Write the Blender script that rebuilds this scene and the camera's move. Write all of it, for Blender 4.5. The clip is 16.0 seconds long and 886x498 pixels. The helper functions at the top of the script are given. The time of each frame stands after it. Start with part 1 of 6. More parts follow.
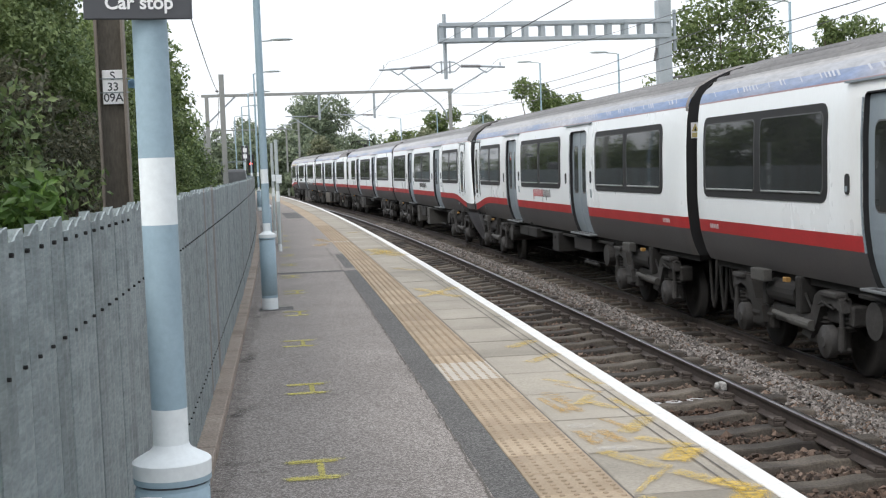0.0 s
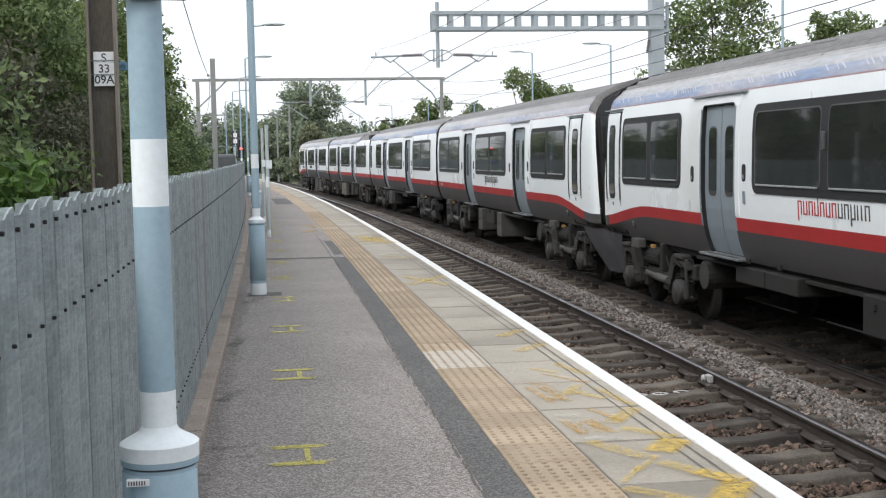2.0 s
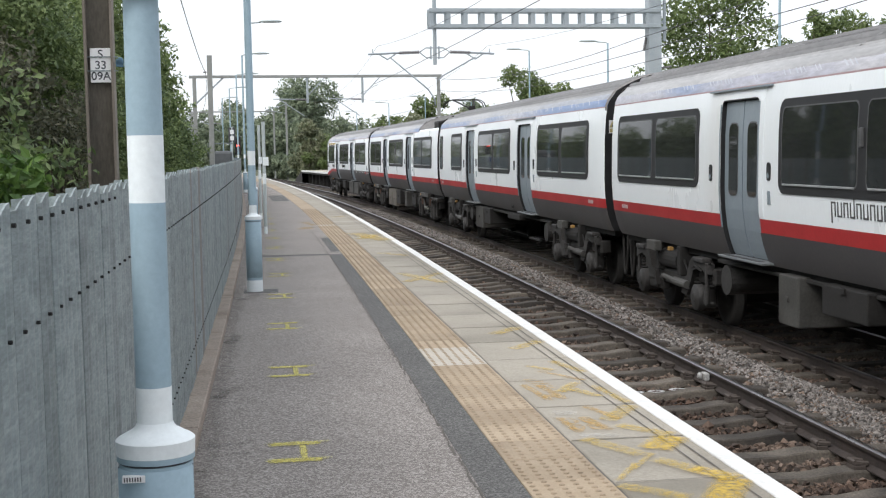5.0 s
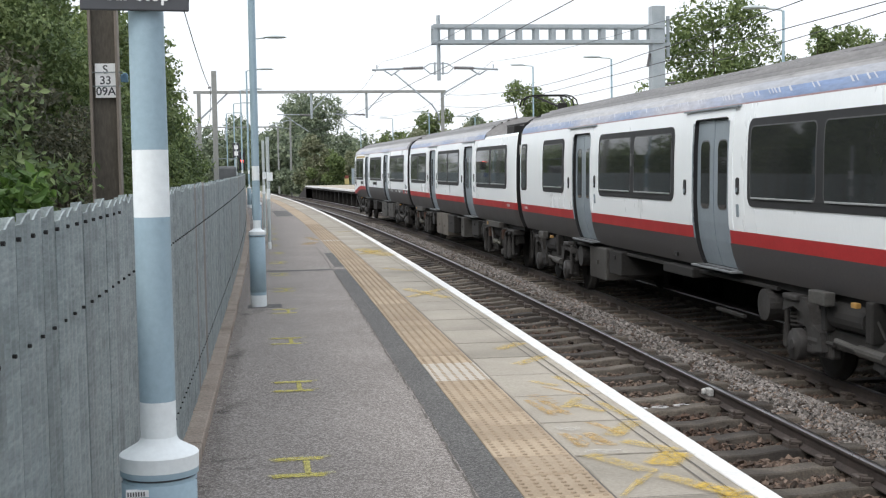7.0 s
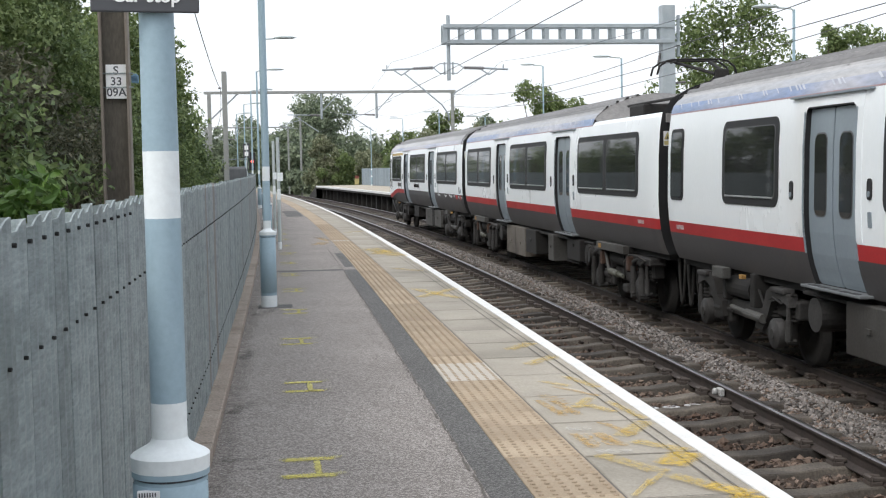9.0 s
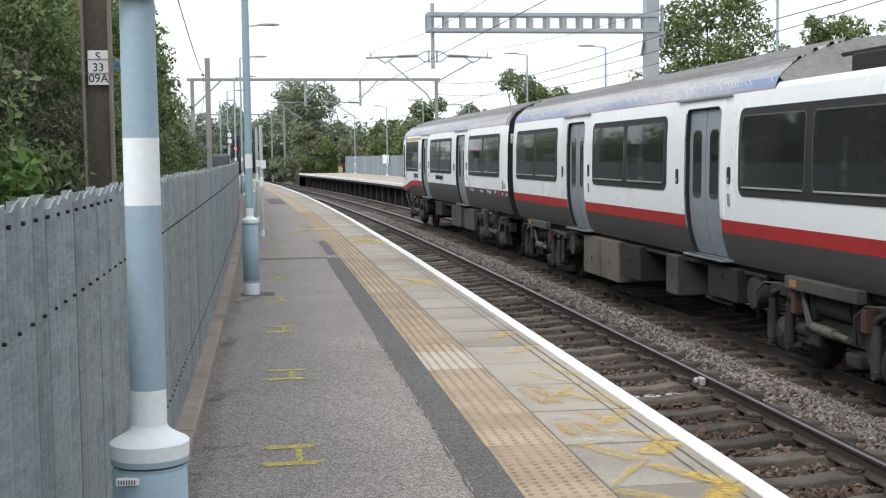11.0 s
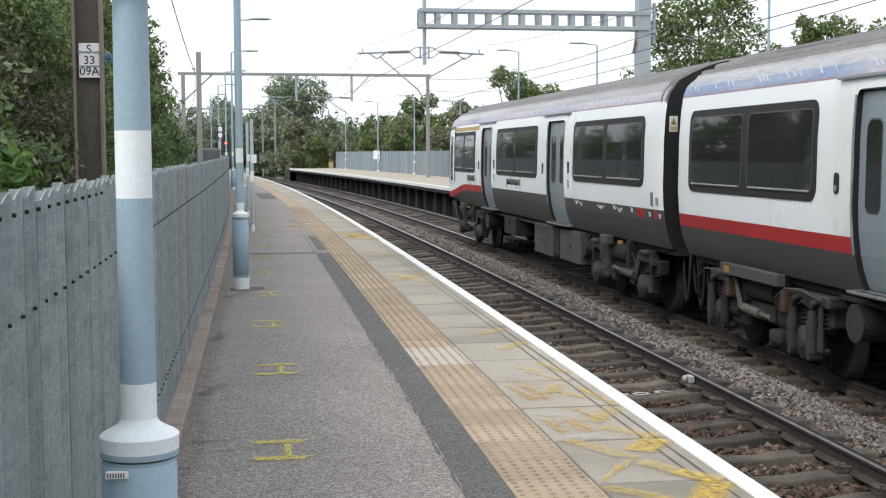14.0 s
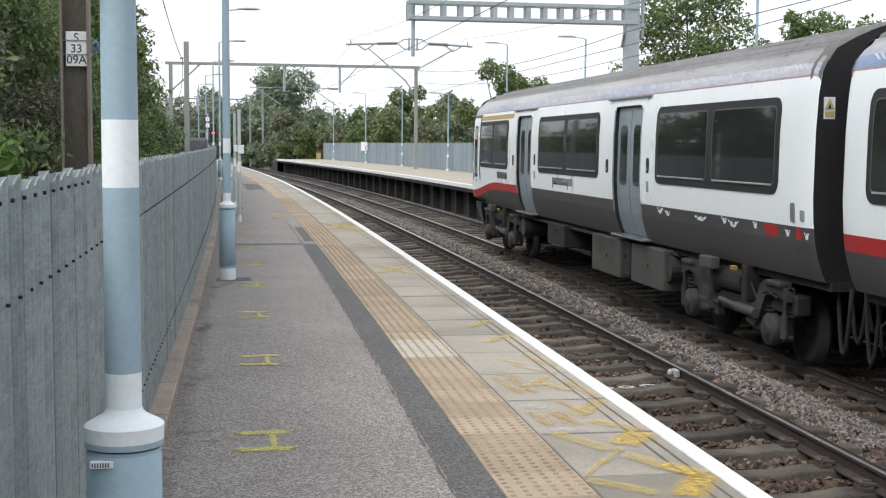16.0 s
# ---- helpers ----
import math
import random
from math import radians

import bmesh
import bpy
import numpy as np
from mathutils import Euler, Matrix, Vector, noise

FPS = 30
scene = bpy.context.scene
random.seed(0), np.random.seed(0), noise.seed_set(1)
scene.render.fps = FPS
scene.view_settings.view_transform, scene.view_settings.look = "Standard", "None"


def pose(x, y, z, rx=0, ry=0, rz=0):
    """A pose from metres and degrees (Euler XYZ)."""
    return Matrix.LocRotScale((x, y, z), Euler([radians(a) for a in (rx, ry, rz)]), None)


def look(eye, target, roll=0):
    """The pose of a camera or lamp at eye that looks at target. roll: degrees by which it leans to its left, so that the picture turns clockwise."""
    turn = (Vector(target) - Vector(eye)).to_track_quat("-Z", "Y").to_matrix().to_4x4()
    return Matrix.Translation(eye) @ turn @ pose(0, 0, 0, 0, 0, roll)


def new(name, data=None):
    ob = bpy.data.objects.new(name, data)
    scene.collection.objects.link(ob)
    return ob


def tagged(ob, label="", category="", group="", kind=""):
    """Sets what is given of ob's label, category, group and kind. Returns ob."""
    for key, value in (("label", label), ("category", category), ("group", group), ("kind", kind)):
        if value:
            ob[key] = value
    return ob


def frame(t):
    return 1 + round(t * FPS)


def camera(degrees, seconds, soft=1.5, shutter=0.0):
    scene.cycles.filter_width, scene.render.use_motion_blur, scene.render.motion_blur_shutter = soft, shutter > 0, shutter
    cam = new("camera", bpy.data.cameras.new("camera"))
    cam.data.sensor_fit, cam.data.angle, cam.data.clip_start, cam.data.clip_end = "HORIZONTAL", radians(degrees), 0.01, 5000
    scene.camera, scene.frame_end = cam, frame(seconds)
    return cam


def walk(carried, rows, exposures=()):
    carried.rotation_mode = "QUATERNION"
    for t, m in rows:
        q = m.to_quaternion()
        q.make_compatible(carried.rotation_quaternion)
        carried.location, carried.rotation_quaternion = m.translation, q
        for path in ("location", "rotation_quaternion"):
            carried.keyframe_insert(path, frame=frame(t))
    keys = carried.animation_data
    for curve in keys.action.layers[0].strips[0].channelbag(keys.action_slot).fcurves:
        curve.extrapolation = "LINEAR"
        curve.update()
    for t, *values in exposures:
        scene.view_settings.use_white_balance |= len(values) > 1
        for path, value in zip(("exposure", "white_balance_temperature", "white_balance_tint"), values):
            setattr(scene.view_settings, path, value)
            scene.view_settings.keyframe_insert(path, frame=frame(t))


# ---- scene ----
cam = camera(38.33, 16.0, soft=1.2)

# eye, tilt down, lean and turn to the right, in degrees
VIEW = (
    (0.0, 0.000, 1.500, 3.696, 2.128, 0.000), (0.5, 0.001, 1.497, 3.818, 2.140, 0.030),
    (1.0, -0.001, 1.498, 3.895, 1.877, 0.088), (1.5, -0.002, 1.495, 4.092, 0.940, 0.369),
    (2.0, -0.006, 1.495, 4.218, 1.115, 0.491), (2.5, -0.008, 1.495, 4.344, 1.068, 0.525),
    (3.0, -0.004, 1.494, 4.417, 1.234, 0.514), (3.5, -0.005, 1.495, 4.427, 1.204, 0.518),
    (4.0, -0.004, 1.495, 4.447, 1.083, 0.580), (6.5, -0.008, 1.492, 3.845, 0.928, 0.634),
    (7.0, -0.007, 1.492, 3.640, 0.927, 0.485), (7.5, -0.007, 1.495, 3.537, 0.849, 0.368),
    (8.0, -0.010, 1.493, 3.562, 0.921, 0.232), (8.5, -0.013, 1.494, 3.570, 0.975, 0.085),
    (9.0, -0.007, 1.494, 3.637, 1.053, 0.025), (11.5, -0.001, 1.494, 4.229, 0.505, 1.035),
    (12.0, -0.005, 1.493, 4.235, 0.221, 1.204), (12.5, -0.007, 1.493, 4.210, 0.149, 1.256),
    (13.0, -0.008, 1.493, 4.204, 0.344, 1.199), (13.5, -0.004, 1.494, 4.241, 0.412, 1.177),
    (14.0, -0.005, 1.492, 4.338, 0.218, 1.218), (14.5, -0.001, 1.491, 4.481, 0.076, 1.324),
    (15.0, -0.003, 1.493, 4.580, 0.004, 1.528), (15.5, -0.003, 1.493, 4.712, -0.200, 1.680),
    (16.0, -0.005, 1.492, 4.689, -0.308, 1.809),
)


def view(x, z, tilt, lean, turn):
    p, y = radians(tilt), radians(turn)
    way = Vector((math.sin(y) * math.cos(p), math.cos(y) * math.cos(p), -math.sin(p)))
    return look((x, 0, z), Vector((x, 0, z)) + 10 * way, -lean)


walk(cam, [(r[0], view(*r[1:])) for r in VIEW])

# ---- daylight: a bright overcast sky ----
world = bpy.data.worlds.new("sky")
scene.world = world
world.use_nodes = True
wn = world.node_tree.nodes
wl = world.node_tree.links
sky = wn.new("ShaderNodeTexSky")
sky.sky_type = "NISHITA"
sky.sun_disc = False
sky.sun_elevation = radians(55)
sky.sun_rotation = radians(223)
sky.air_density, sky.dust_density, sky.ozone_density = 1.0, 4.0, 1.0
veil = wn.new("ShaderNodeMix")
veil.data_type = "RGBA"
veil.inputs["Factor"].default_value = 0.72
veil.inputs["B"].default_value = (10.4, 10.9, 11.6, 1)
wl.new(sky.outputs["Color"], veil.inputs["A"])
wl.new(veil.outputs["Result"], wn["Background"].inputs["Color"])
wn["Background"].inputs["Strength"].default_value = 0.10
sun = new("sun", bpy.data.lights.new("sun", "SUN"))
sun.data.energy = 1.05
sun.data.angle = radians(25)
sun.data.color = (1.0, 0.98, 0.95)
sun.matrix_world = look((-42, -36, 58), (0, 0, 0))
scene.view_settings.exposure = 0.47

# ---- materials ----


def mat(name, c1, c2=None, rough=0.7, metal=0.0, scale=6.0, fine=60.0, bump=0.0, vary=0.0, speck=0.0, spec=0.5, third=None, third_amt=0.3, stretch=None):
    """Two-scale noise between c1 and c2, fine speckle, relief, variation by object."""
    m = bpy.data.materials.new(name)
    m.use_nodes = True
    n, l = m.node_tree.nodes, m.node_tree.links
    b = n["Principled BSDF"]
    b.inputs["Metallic"].default_value = metal
    b.inputs["Specular IOR Level"].default_value = spec
    c2 = c2 or tuple(v * 0.75 for v in c1)
    tc = n.new("ShaderNodeTexCoord")
    src = tc.outputs["Object"]
    if stretch:
        mp = n.new("ShaderNodeMapping")
        mp.inputs["Scale"].default_value = stretch
        l.new(src, mp.inputs["Vector"])
        src = mp.outputs["Vector"]
    if vary:
        oi0, va, sc = n.new("ShaderNodeObjectInfo"), n.new("ShaderNodeVectorMath"), n.new("ShaderNodeMath")
        sc.operation, sc.inputs[1].default_value = "MULTIPLY", 61.0
        l.new(oi0.outputs["Random"], sc.inputs[0])
        l.new(src, va.inputs[0])
        l.new(sc.outputs[0], va.inputs[1])
        src = va.outputs["Vector"]
    big, small = n.new("ShaderNodeTexNoise"), n.new("ShaderNodeTexNoise")
    for t, s in ((big, scale), (small, fine)):
        t.inputs["Scale"].default_value = s
        t.inputs["Detail"].default_value = 5
        t.inputs["Roughness"].default_value = 0.65
        l.new(src, t.inputs["Vector"])
    ramp = n.new("ShaderNodeValToRGB")
    ramp.color_ramp.elements[0].position, ramp.color_ramp.elements[1].position = 0.32, 0.7
    ramp.color_ramp.elements[0].color, ramp.color_ramp.elements[1].color = (*c1, 1), (*c2, 1)
    l.new(big.outputs["Fac"], ramp.inputs["Fac"])
    col = ramp.outputs["Color"]
    if third:
        big2 = n.new("ShaderNodeTexNoise")
        big2.inputs["Scale"].default_value = scale * 0.37
        big2.inputs["Detail"].default_value = 6
        l.new(src, big2.inputs["Vector"])
        r2 = n.new("ShaderNodeValToRGB")
        r2.color_ramp.elements[0].position, r2.color_ramp.elements[1].position = 0.62 - third_amt * 0.3, 0.75 - third_amt * 0.2
        l.new(big2.outputs["Fac"], r2.inputs["Fac"])
        mx = n.new("ShaderNodeMix")
        mx.data_type = "RGBA"
        mx.inputs["B"].default_value = (*third, 1)
        l.new(r2.outputs["Color"], mx.inputs["Factor"])
        l.new(col, mx.inputs["A"])
        col = mx.outputs["Result"]
    if speck:
        hv = n.new("ShaderNodeHueSaturation")
        mr = n.new("ShaderNodeMapRange")
        mr.inputs["From Min"].default_value, mr.inputs["From Max"].default_value = 0.3, 0.7
        mr.inputs["To Min"].default_value, mr.inputs["To Max"].default_value = 1 - speck, 1 + speck
        l.new(small.outputs["Fac"], mr.inputs["Value"])
        l.new(mr.outputs["Result"], hv.inputs["Value"])
        l.new(col, hv.inputs["Color"])
        col = hv.outputs["Color"]
    if vary:
        oi = n.new("ShaderNodeObjectInfo")
        gi = n.new("ShaderNodeNewGeometry")
        ad = n.new("ShaderNodeMath")
        ad.operation = "ADD"
        l.new(oi.outputs["Random"], ad.inputs[0])
        l.new(gi.outputs["Random Per Island"], ad.inputs[1])
        fr = n.new("ShaderNodeMath")
        fr.operation = "FRACT"
        l.new(ad.outputs[0], fr.inputs[0])
        mr = n.new("ShaderNodeMapRange")
        mr.inputs["To Min"].default_value, mr.inputs["To Max"].default_value = 1 - vary, 1 + vary
        l.new(fr.outputs[0], mr.inputs["Value"])
        hv = n.new("ShaderNodeHueSaturation")
        l.new(mr.outputs["Result"], hv.inputs["Value"])
        l.new(col, hv.inputs["Color"])
        col = hv.outputs["Color"]
    l.new(col, b.inputs["Base Color"])
    rr = n.new("ShaderNodeMapRange")
    rr.inputs["To Min"].default_value, rr.inputs["To Max"].default_value = max(rough - 0.12, 0.02), min(rough + 0.12, 1)
    l.new(big.outputs["Fac"], rr.inputs["Value"])
    l.new(rr.outputs["Result"], b.inputs["Roughness"])
    if bump:
        bp = n.new("ShaderNodeBump")
        bp.inputs["Strength"].default_value = 0.8
        bp.inputs["Distance"].default_value = bump
        l.new(small.outputs["Fac"], bp.inputs["Height"])
        l.new(bp.outputs["Normal"], b.inputs["Normal"])
    return m


def leaf_mat(name, c1, c2, c3):
    m = bpy.data.materials.new(name)
    m.use_nodes = True
    n, l = m.node_tree.nodes, m.node_tree.links
    b = n["Principled BSDF"]
    b.inputs["Roughness"].default_value = 0.55
    g = n.new("ShaderNodeNewGeometry")
    tc = n.new("ShaderNodeTexCoord")
    big = n.new("ShaderNodeTexNoise")
    big.inputs["Scale"].default_value = 0.9
    big.inputs["Detail"].default_value = 3
    l.new(tc.outputs["Object"], big.inputs["Vector"])
    ad = n.new("ShaderNodeMath")
    ad.operation = "MULTIPLY_ADD"
    ad.inputs[1].default_value = 0.45
    l.new(g.outputs["Random Per Island"], ad.inputs[0])
    l.new(big.outputs["Fac"], ad.inputs[2])
    r = n.new("ShaderNodeValToRGB")
    r.color_ramp.elements[0].position, r.color_ramp.elements[1].position = 0.4, 0.95
    r.color_ramp.elements[0].color, r.color_ramp.elements[1].color = (*c1, 1), (*c3, 1)
    e = r.color_ramp.elements.new(0.66)
    e.color = (*c2, 1)
    l.new(ad.outputs[0], r.inputs["Fac"])
    l.new(r.outputs["Color"], b.inputs["Base Color"])
    tl = n.new("ShaderNodeBsdfTranslucent")
    l.new(r.outputs["Color"], tl.inputs["Color"])
    ms = n.new("ShaderNodeMixShader")
    ms.inputs[0].default_value = 0.28
    l.new(b.outputs[0], ms.inputs[1])
    l.new(tl.outputs[0], ms.inputs[2])
    l.new(ms.outputs[0], n["Material Output"].inputs["Surface"])
    return m


def worn_paint(name, c, cover=0.55, scale=28.0, full=0.36, bare=0.72, soft=True):
    """Sprayed paint that thins towards its edges, with holes through which the slab shows."""
    m = bpy.data.materials.new(name)
    m.use_nodes = True
    n, l = m.node_tree.nodes, m.node_tree.links
    b = n["Principled BSDF"]
    b.inputs["Base Color"].default_value = (*c, 1)
    b.inputs["Roughness"].default_value = 0.7
    tc, no = n.new("ShaderNodeTexCoord"), n.new("ShaderNodeTexNoise")
    no.inputs["Scale"].default_value, no.inputs["Detail"].default_value = scale, 7
    no.inputs["Roughness"].default_value = 0.75
    l.new(tc.outputs["Object"], no.inputs["Vector"])
    mr = n.new("ShaderNodeMapRange")
    mr.inputs["From Min"].default_value, mr.inputs["From Max"].default_value = full, bare
    mr.inputs["To Min"].default_value, mr.inputs["To Max"].default_value = cover, 0.04
    l.new(no.outputs["Fac"], mr.inputs["Value"])
    tr, ms = n.new("ShaderNodeBsdfTransparent"), n.new("ShaderNodeMixShader")
    if soft:
        # thickness of the stroke against a fine noise
        at_, fn, sb, fr, mu = n.new("ShaderNodeAttribute"), n.new("ShaderNodeTexNoise"), n.new("ShaderNodeMath"), n.new("ShaderNodeMapRange"), n.new("ShaderNodeMath")
        at_.attribute_name = "thickness"
        fn.inputs["Scale"].default_value, fn.inputs["Detail"].default_value = 110, 5
        sb.operation, mu.operation = "SUBTRACT", "MULTIPLY"
        fr.inputs["From Min"].default_value, fr.inputs["From Max"].default_value = -0.42, 0.34
        l.new(tc.outputs["Object"], fn.inputs["Vector"])
        l.new(at_.outputs["Fac"], sb.inputs[0])
        l.new(fn.outputs["Fac"], sb.inputs[1])
        l.new(sb.outputs[0], fr.inputs["Value"])
        l.new(fr.outputs["Result"], mu.inputs[0])
        l.new(mr.outputs["Result"], mu.inputs[1])
        l.new(mu.outputs[0], ms.inputs[0])
    else:
        l.new(mr.outputs["Result"], ms.inputs[0])
    l.new(tr.outputs[0], ms.inputs[1])
    l.new(b.outputs[0], ms.inputs[2])
    l.new(ms.outputs[0], n["Material Output"].inputs["Surface"])
    return m


def glow(name, c, power):
    m = bpy.data.materials.new(name)
    m.use_nodes = True
    b = m.node_tree.nodes["Principled BSDF"]
    b.inputs["Base Color"].default_value = (*c, 1)
    b.inputs["Emission Color"].default_value = (*c, 1)
    b.inputs["Emission Strength"].default_value = power
    return m


def asphalt(name, low, mid, high):
    """Rolled asphalt: dark binder, pale chippings, broad worn patches."""
    m = bpy.data.materials.new(name)
    m.use_nodes = True
    n, l = m.node_tree.nodes, m.node_tree.links
    b = n["Principled BSDF"]
    b.inputs["Roughness"].default_value = 0.92
    tc = n.new("ShaderNodeTexCoord")
    grit, chips, broad = n.new("ShaderNodeTexNoise"), n.new("ShaderNodeTexVoronoi"), n.new("ShaderNodeTexNoise")
    for t, s in ((grit, 125), (chips, 105), (broad, 0.9)):
        t.inputs["Scale"].default_value = s
        l.new(tc.outputs["Object"], t.inputs["Vector"])
    grit.inputs["Detail"].default_value = 2
    broad.inputs["Detail"].default_value = 6
    sep = n.new("ShaderNodeSeparateColor")
    l.new(chips.outputs["Color"], sep.inputs["Color"])
    mx = n.new("ShaderNodeMath")
    mx.operation = "MULTIPLY_ADD"
    mx.inputs[1].default_value = 0.55
    l.new(sep.outputs["Red"], mx.inputs[0])
    l.new(grit.outputs["Fac"], mx.inputs[2])
    r = n.new("ShaderNodeValToRGB")
    r.color_ramp.elements[0].position, r.color_ramp.elements[1].position = 0.42, 1.08
    r.color_ramp.elements[0].color, r.color_ramp.elements[1].color = (*low, 1), (*high, 1)
    e = r.color_ramp.elements.new(0.78)
    e.color = (*mid, 1)
    l.new(mx.outputs[0], r.inputs["Fac"])
    hv, mr = n.new("ShaderNodeHueSaturation"), n.new("ShaderNodeMapRange")
    mr.inputs["From Min"].default_value, mr.inputs["From Max"].default_value = 0.3, 0.7
    mr.inputs["To Min"].default_value, mr.inputs["To Max"].default_value = 0.9, 1.08
    l.new(broad.outputs["Fac"], mr.inputs["Value"])
    l.new(mr.outputs["Result"], hv.inputs["Value"])
    l.new(r.outputs["Color"], hv.inputs["Color"])
    l.new(hv.outputs["Color"], b.inputs["Base Color"])
    return m


M_ASPHALT = asphalt("asphalt", (0.128, 0.113, 0.102), (0.225, 0.2, 0.182), (0.40, 0.365, 0.337))
M_PATCH = asphalt("dark_asphalt", (0.055, 0.054, 0.052), (0.098, 0.094, 0.089), (0.175, 0.17, 0.162))
M_COPER = mat("coping_concrete", (0.31, 0.278, 0.228), (0.39, 0.352, 0.292), 0.85, scale=1.6, fine=70, bump=0.0015, speck=0.2, vary=0.08, third=(0.245, 0.22, 0.178), third_amt=0.4)
M_TACTILE = mat("buff_tactile_concrete", (0.325, 0.247, 0.165), (0.415, 0.33, 0.235), 0.85, scale=3.0, fine=90, bump=0.001, speck=0.15, vary=0.12, third=(0.265, 0.2, 0.14))
M_TACTILE_PALE = mat("pale_tactile_concrete", (0.44, 0.395, 0.335), (0.52, 0.475, 0.41), 0.85, scale=3.0, fine=90, speck=0.15)
M_WHITE = mat("white_line_paint", (0.78, 0.78, 0.76), (0.66, 0.65, 0.62), 0.7, scale=5, fine=50, speck=0.08)
M_GROOVE = mat("groove_dirt", (0.10, 0.09, 0.078), (0.14, 0.125, 0.11), 0.9, scale=9)
M_KERB = mat("brown_kerb_concrete", (0.27, 0.22, 0.18), (0.36, 0.30, 0.25), 0.9, scale=3, fine=60, bump=0.003, speck=0.35, vary=0.06, third=(0.19, 0.15, 0.12))
# near-black because the shade beneath the platform overhang is put into this colour
M_BRICKWALL = mat("platform_wall_shade_dark", (0.018, 0.017, 0.016), (0.04, 0.036, 0.033), 0.95, scale=1.2, fine=9, speck=0.5)
M_BALLAST = mat("ballast_bed", (0.045, 0.036, 0.029), (0.085, 0.07, 0.058), 0.95, scale=5, fine=22, bump=0.03, speck=0.6)
M_STONE = mat("ballast_stone", (0.10, 0.070, 0.052), (0.17, 0.128, 0.1), 0.9, scale=1.3, fine=40, speck=0.2, vary=0.75, third=(0.07, 0.043, 0.03), third_amt=0.6)
M_STONE_GREY = mat("grey_ballast_stone", (0.15, 0.135, 0.122), (0.24, 0.22, 0.205), 0.9, scale=1.3, fine=40, speck=0.2, vary=0.7)
M_SLEEPER = mat("sleeper_concrete", (0.076, 0.064, 0.051), (0.150, 0.129, 0.105), 0.9, scale=3.2, fine=50, bump=0.004, speck=0.4, vary=0.32, third=(0.038, 0.032, 0.027), third_amt=0.65)
M_RAILHEAD = mat("rail_head_steel", (0.2, 0.19, 0.185), (0.13, 0.12, 0.115), 0.3, metal=0.9, scale=3, fine=80)
M_RAIL = mat("rusty_rail_side", (0.050, 0.037, 0.031), (0.032, 0.025, 0.022), 0.8, scale=6, fine=60, speck=0.3)
M_CLIP = mat("rusty_clip", (0.055, 0.043, 0.036), (0.095, 0.077, 0.065), 0.75, scale=20)
M_GALV = mat("galvanised_steel", (0.205, 0.244, 0.249), (0.325, 0.37, 0.372), 0.55, metal=0.15, scale=42, fine=120, speck=0.24, vary=0.13, third=(0.185, 0.22, 0.223), third_amt=0.45, stretch=(1, 0.2, 1.0))
M_GALV_OLD = mat("weathered_brown_steel", (0.2, 0.185, 0.175), (0.26, 0.24, 0.23), 0.7, metal=0.1, scale=9, fine=45, speck=0.28, stretch=(1, 1, 0.5))
M_HOLE = mat("shadow_gap_black", (0.02, 0.02, 0.02), None, 0.9)
M_POSTBLUE = mat("blue_grey_post_paint", (0.355, 0.47, 0.535), (0.315, 0.425, 0.49), 0.55, scale=2.5, fine=50, speck=0.06, spec=0.3)
M_POSTWHITE = mat("white_post_paint", (0.85, 0.89, 0.895), (0.79, 0.835, 0.84), 0.55, scale=2.5, fine=50, speck=0.05, spec=0.3)
M_POSTGREY = mat("light_grey_post_paint", (0.52, 0.57, 0.57), (0.45, 0.5, 0.5), 0.45, scale=2.5)
M_SIGN = mat("dark_grey_sign", (0.06, 0.062, 0.07), (0.075, 0.078, 0.085), 0.5, scale=2)
M_LETTER = mat("white_sign_film", (0.85, 0.85, 0.85), (0.82, 0.82, 0.82), 0.5)
M_BLACK = mat("black_rubber", (0.012, 0.012, 0.013), (0.02, 0.02, 0.021), 0.6, scale=6)
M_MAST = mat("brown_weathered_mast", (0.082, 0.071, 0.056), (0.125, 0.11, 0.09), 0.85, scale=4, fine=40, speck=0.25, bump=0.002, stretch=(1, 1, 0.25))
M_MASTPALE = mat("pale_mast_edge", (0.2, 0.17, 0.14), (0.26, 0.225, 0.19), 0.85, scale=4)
M_CONCPOLE = mat("grey_concrete_pole", (0.265, 0.27, 0.255), (0.32, 0.325, 0.31), 0.85, scale=4, fine=60, speck=0.15)
M_OLE = mat("ole_galvanised", (0.33, 0.37, 0.395), (0.42, 0.455, 0.475), 0.55, metal=0.2, scale=3, fine=40, speck=0.12)
M_INSUL = mat("grey_insulator", (0.16, 0.15, 0.15), (0.22, 0.21, 0.21), 0.45, scale=8)
M_WIRE = mat("copper_wire_dull", (0.06, 0.06, 0.06), None, 0.6)
M_YELLOW = worn_paint("yellow_spray", (0.70, 0.47, 0.06), 0.72, 26.0, 0.42, 0.66)
M_YELLOW2 = worn_paint("yellow_spray_worn", (0.66, 0.47, 0.10), 0.56, 24.0, 0.40, 0.62)
M_ORANGE = worn_paint("orange_spray_worn", (0.58, 0.37, 0.11), 0.6, 30.0, 0.40, 0.62)
M_YELLOW_H = worn_paint("lime_yellow_spray", (0.66, 0.58, 0.14), 0.85, 60.0, 0.42, 0.70)
M_YELLOW_H2 = worn_paint("lime_yellow_overspray", (0.6, 0.54, 0.12), 0.4, 60.0)
M_SMEAR = worn_paint("pale_rubbed_paint", (0.6, 0.58, 0.53), 0.45, 30.0, 0.4, 0.62)
M_WSPRAY = worn_paint("white_spray", (0.75, 0.75, 0.75), 0.9, 40.0, soft=False)
M_DIRT = worn_paint("dark_edge_dirt", (0.085, 0.073, 0.062), 0.24, 9.0, 0.4, 0.66)

